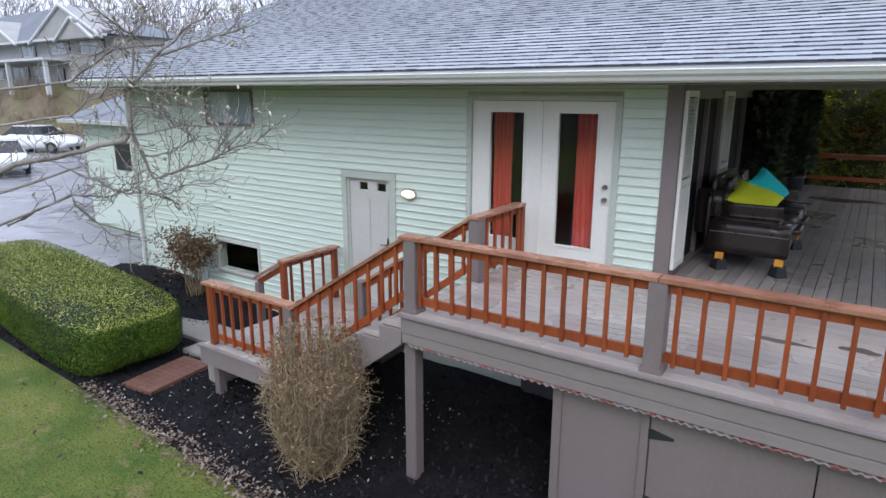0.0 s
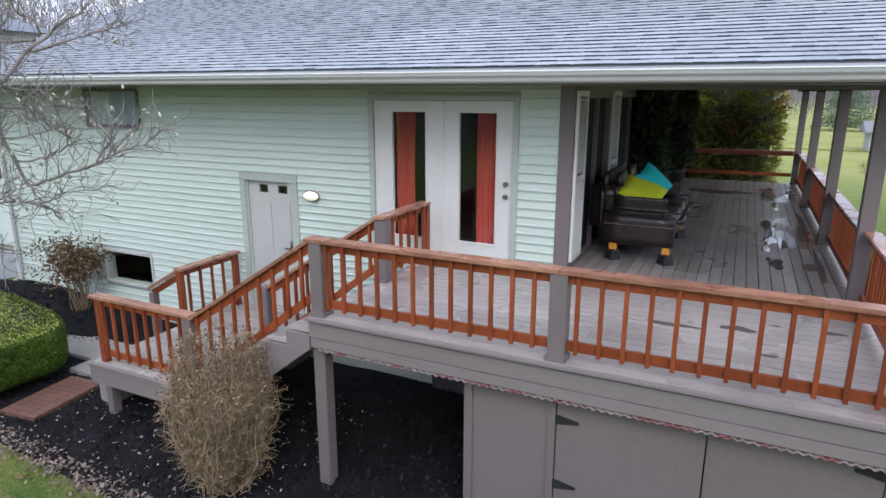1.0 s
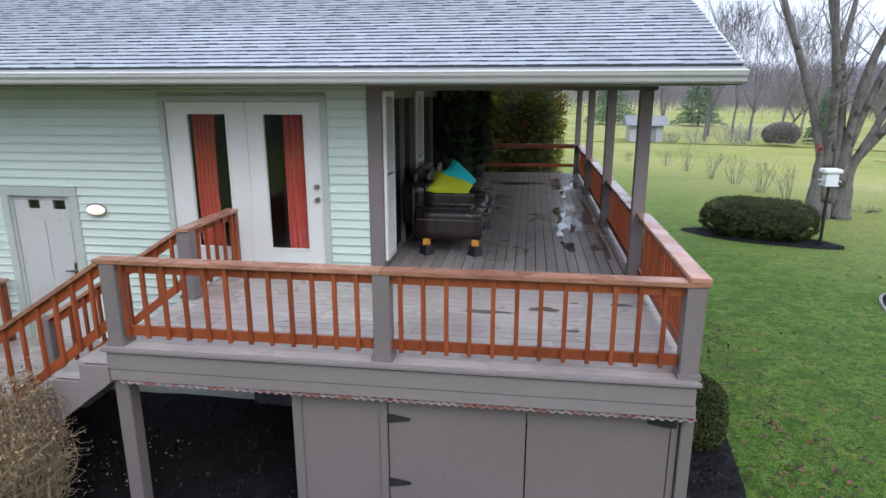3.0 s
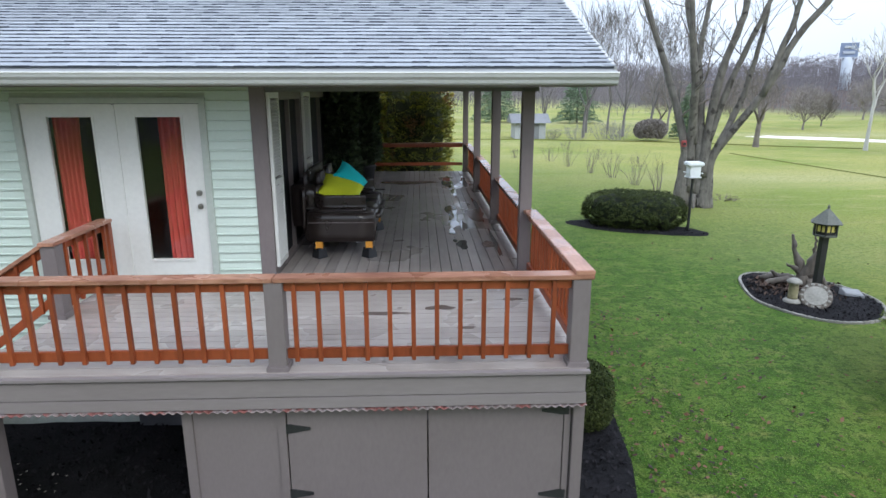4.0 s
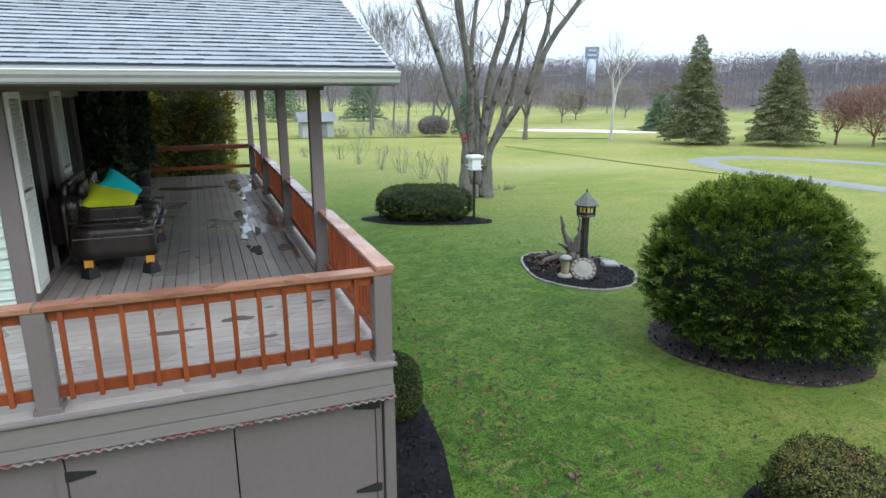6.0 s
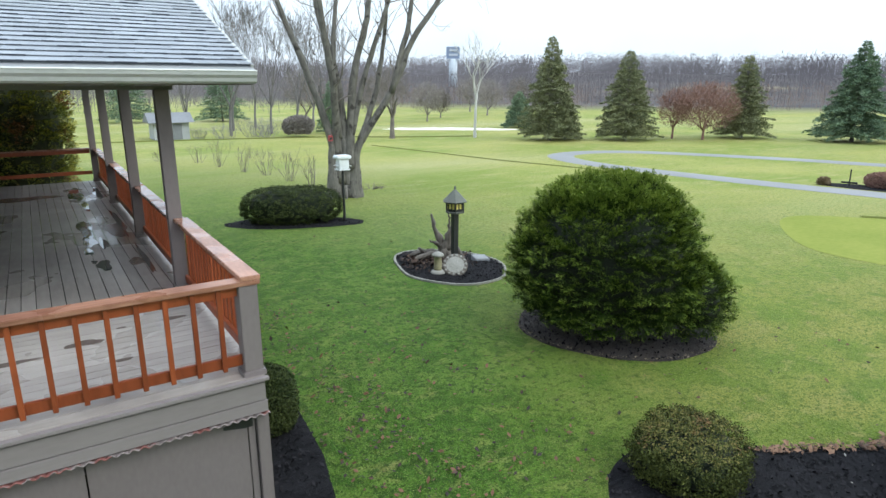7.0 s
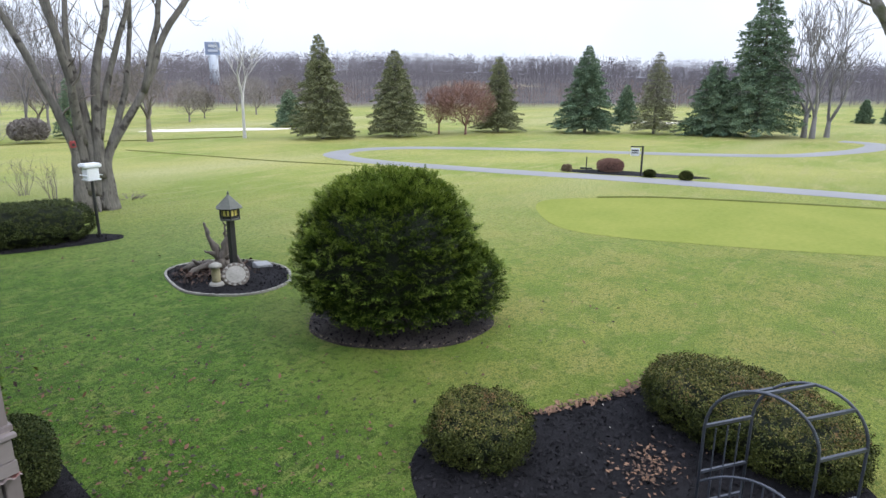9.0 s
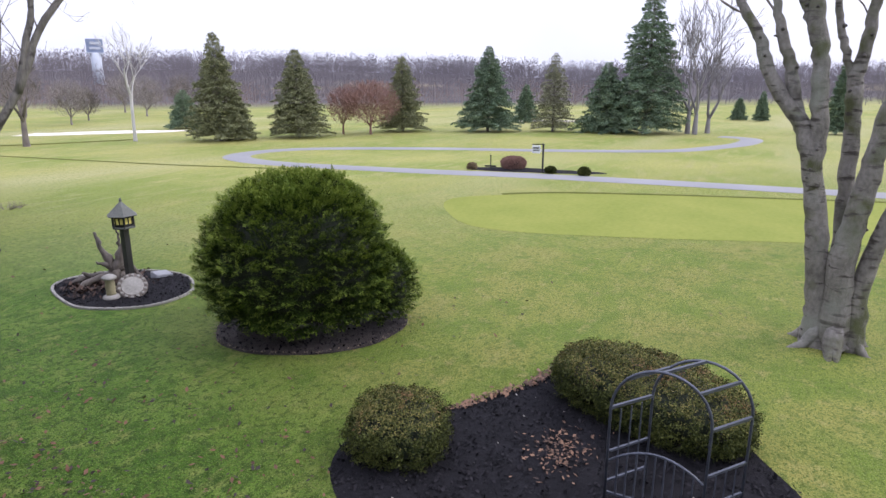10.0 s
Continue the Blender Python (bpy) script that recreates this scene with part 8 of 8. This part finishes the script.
limb(0.015, (-6.95, 1.85, 3.2), (-6.39, 2.90, 3.66), (-6.22, 3.32, 3.38), (-6.06, 3.53, 3.37), (-5.92, 3.73, 3.23))
limb(0.015, (-7.02, 1.7, 2.9), (-6.49, 2.90, 3.36), (-6.47, 3.03, 3.19), (-6.41, 3.21, 2.95), (-6.26, 3.42, 2.89))
limb(0.014, (-6.7, 2.4, 3.15), (-6.48, 2.90, 3.39), (-6.33, 3.17, 3.33), (-6.18, 3.36, 3.41))
limb(0.012, (-5.67, 3.61, 4.84), (-5.66, 3.59, 4.97), (-5.71, 3.47, 5.04), (-5.70, 3.42, 5.16))
limb(0.013, (-6.9, 2.05, 4.0), (-6.23, 2.90, 4.16), (-6.03, 3.17, 4.40), (-5.95, 3.33, 4.37))
limb(0.014, (-6.9, 2.05, 4.3), (-6.12, 2.90, 4.47), (-5.90, 3.24, 4.77), (-5.81, 3.35, 4.88))
part("crown", b, M_MAG, mg, smooth=True)
M_BUD = mat("pale_magnolia_bud", (0.32, 0.3, 0.24), (0.5, 0.48, 0.4), 0.8, 40, 6, 0.2, island=0.5)
bb = Build()
for p in tips[::5]:
    s = rs.uniform(0.7, 1.2)
    d = Vector(rs.normal(0, 0.4, 3)) + Vector((0, 0, 0.8))
    d = d.normalized() * 0.045 * s
    bb.tube([p - d * 0.1, p + d * 0.3, p + d * 0.7, p + d], [0.004, 0.013 * s, 0.011 * s, 0.001], 5, False)
part("bud_growth", bb, M_BUD, mg, "pale furry buds", smooth=True)["kind"] = "stuff"

# ---- scattered stuff: grass, leaves, mulch chips ----
rs = np.random.default_rng(300)
BEDS = [BED_L, BED_R, YEW_BED, ORN_BED, HED_BED]


def scatter(n, x0, x1, y0, y1, want=None):
    p = np.stack([rs.uniform(x0, x1, n), rs.uniform(y0, y1, n)], 1)
    if want is None:
        k = np.ones(n, bool)
        for bed in BEDS:
            k &= ~inside(p[:, 0], p[:, 1], bed)
        k &= ~((p[:, 0] < 1.7) & (p[:, 1] > 4.9) & (p[:, 0] > -9))
    else:
        k = inside(p[:, 0], p[:, 1], want)
    return p[k]


gp_ = np.concatenate([scatter(110000, -14, 2.5, -0.5, 4.4), scatter(150000, 1.5, 9.5, 2.5, 13), scatter(70000, 5, 15, -3, 9), scatter(50000, 2.3, 12, 12, 22)])
far_ = np.hypot(gp_[:, 0], gp_[:, 1])
gp_ = gp_[rs.uniform(0, 1, len(gp_)) > smooth_step(6.0, 11.5, far_) * 0.99]
n = len(gp_)
hgt = rs.uniform(0.01, 0.028, n)
a = rs.uniform(0, 6.283, n)
w = 0.0035
bz = ground_z(gp_[:, 0], gp_[:, 1])
tipo = rs.normal(0, 0.03, (n, 2))
gv = np.stack([np.stack([gp_[:, 0] - w * np.cos(a), gp_[:, 1] - w * np.sin(a), bz], 1), np.stack([gp_[:, 0] + w * np.cos(a), gp_[:, 1] + w * np.sin(a), bz], 1),
               np.stack([gp_[:, 0] + tipo[:, 0], gp_[:, 1] + tipo[:, 1], bz + hgt], 1)], 1).reshape(-1, 3)
stuff_mesh("grass", gv, np.arange(n * 3).reshape(n, 3), gm, "short winter grass blades on the lawn", "grass")


def flat_bits(name, pts, size, material, label, category, lift=0.012, tilt_=0.35):
    n = len(pts)
    base = np.stack([pts[:, 0], pts[:, 1], ground_z(pts[:, 0], pts[:, 1]) + lift + rs.uniform(0, 0.02, n)], 1)
    nn = np.stack([np.cos(rs.uniform(0, 6.283, n)), np.sin(rs.uniform(0, 6.283, n)), rs.normal(0, tilt_, n)], 1)
    nn[:, :2] = nn[:, :2] / np.linalg.norm(nn[:, :2], axis=1)[:, None]
    L = (size * rs.uniform(0.5, 1.5, n))[:, None]
    s = np.stack([-nn[:, 1], nn[:, 0], rs.normal(0, tilt_, n)], 1)
    v = np.stack([base - nn * L * 0.5, base + s * L * 0.28, base + nn * L * 0.5, base - s * L * 0.28], 1).reshape(-1, 3)
    return stuff_mesh(name, v, np.arange(n * 4).reshape(n, 4), material, label, category)


lawn_leaf = np.concatenate([scatter(200, 2.4, 5.5, 4.5, 12), scatter(150, 2.4, 9, 3, 14), scatter(120, 2, 14, 0, 20), scatter(160, -12, -3, 1.5, 4.2), scatter(420, 2.5, 3.8, 4.2, 12.5), scatter(140, 3.2, 6.0, 4.2, 11), scatter(160, 4, 12, 4, 12)])
flat_bits("fallen_leaves", lawn_leaf, 0.066, M_OLDLEAF, "scattered brown fallen leaves on the lawn", "leaves", 0.03)
t_ = rs.uniform(0, 1, 1500)
edge_pts = np.stack([-9.5 + 5.0 * t_, 4.0 - 0.06 * (5 * t_) + rs.normal(0.05, 0.12, 1500)], 1)
flat_bits("edge_leaves", edge_pts, 0.05, mat("pale_dead_leaf", (0.08, 0.055, 0.042), (0.23, 0.17, 0.13), 0.7, 30, 5, 0.1, island=1.0), "drift of pale brown leaves along the bed's edge", "leaves", 0.03)
flat_bits("bed_leaves", np.concatenate([scatter(600, -9, -4.2, 3.9, 6.8, BED_L), scatter(50, 4, 9, 0, 4.6, BED_R)]), 0.035, mat("bleached_leaf", (0.16, 0.15, 0.13), (0.38, 0.36, 0.33), 0.7, 30, 5, 0.1, island=1.0), "small pale leaves lying on black mulch", "leaves", 0.05)
dr = np.stack([rs.normal(6.75, 0.28, 200), rs.normal(2.0, 0.2, 200)], 1)
flat_bits("leaf_drift", dr, 0.055, M_LEAFLITTER, "drift of orange-brown leaves on the mulch", "leaves", 0.06)
ed = np.stack([rs.uniform(7.0, 9.4, 300), 0 * rs.uniform(0, 1, 300)], 1)
ed[:, 1] = np.interp(ed[:, 0], [7.0, 8.3, 9.2, 9.5], [3.72, 2.95, 2.75, 2.5]) + rs.normal(0, 0.06, 300)
flat_bits("edge_leaves", ed, 0.08, M_LEAFLITTER, "brown leaves caught along the bed's edge", "leaves", 0.04)
chips = np.concatenate([scatter(16000, -14, 2.6, 3.6, 8, BED_L), scatter(12000, 3.2, 10, -2, 5, BED_R), scatter(3500, 6, 11, 5, 10, YEW_BED), scatter(2200, 7, 10, 11, 14.5, ORN_BED), scatter(1500, 4, 10, 18, 22, HED_BED)])
flat_bits("mulch_chips", chips, 0.05, M_CHIP, "loose shredded black mulch", "mulch", 0.035, 0.6)

ye = np.array([YEW_BED[int(k)] for k in rs.integers(0, len(YEW_BED), 700)]) + rs.normal(0, 0.035, (700, 2))
flat_bits("edge_leaves", ye, 0.03, mat("tan_edge_litter", (0.09, 0.07, 0.048), (0.21, 0.165, 0.12), 0.8, 30, 5, 0.1, island=1.0), "thin line of tan litter round the yew bed", "leaves", 0.05)
dbx = np.stack([rs.normal(8.35, 0.45, 520), rs.normal(13.2, 0.38, 520)], 1)
flat_bits("bark_litter", dbx[inside(dbx[:, 0], dbx[:, 1], ORN_BED)], 0.09, mat("red_brown_bark_litter", (0.025, 0.016, 0.013), (0.10, 0.062, 0.046), 0.9, 20, 5, 0.5, island=1.0), "broken brown bark and leaves round the driftwood", "bark", 0.1, 0.7)
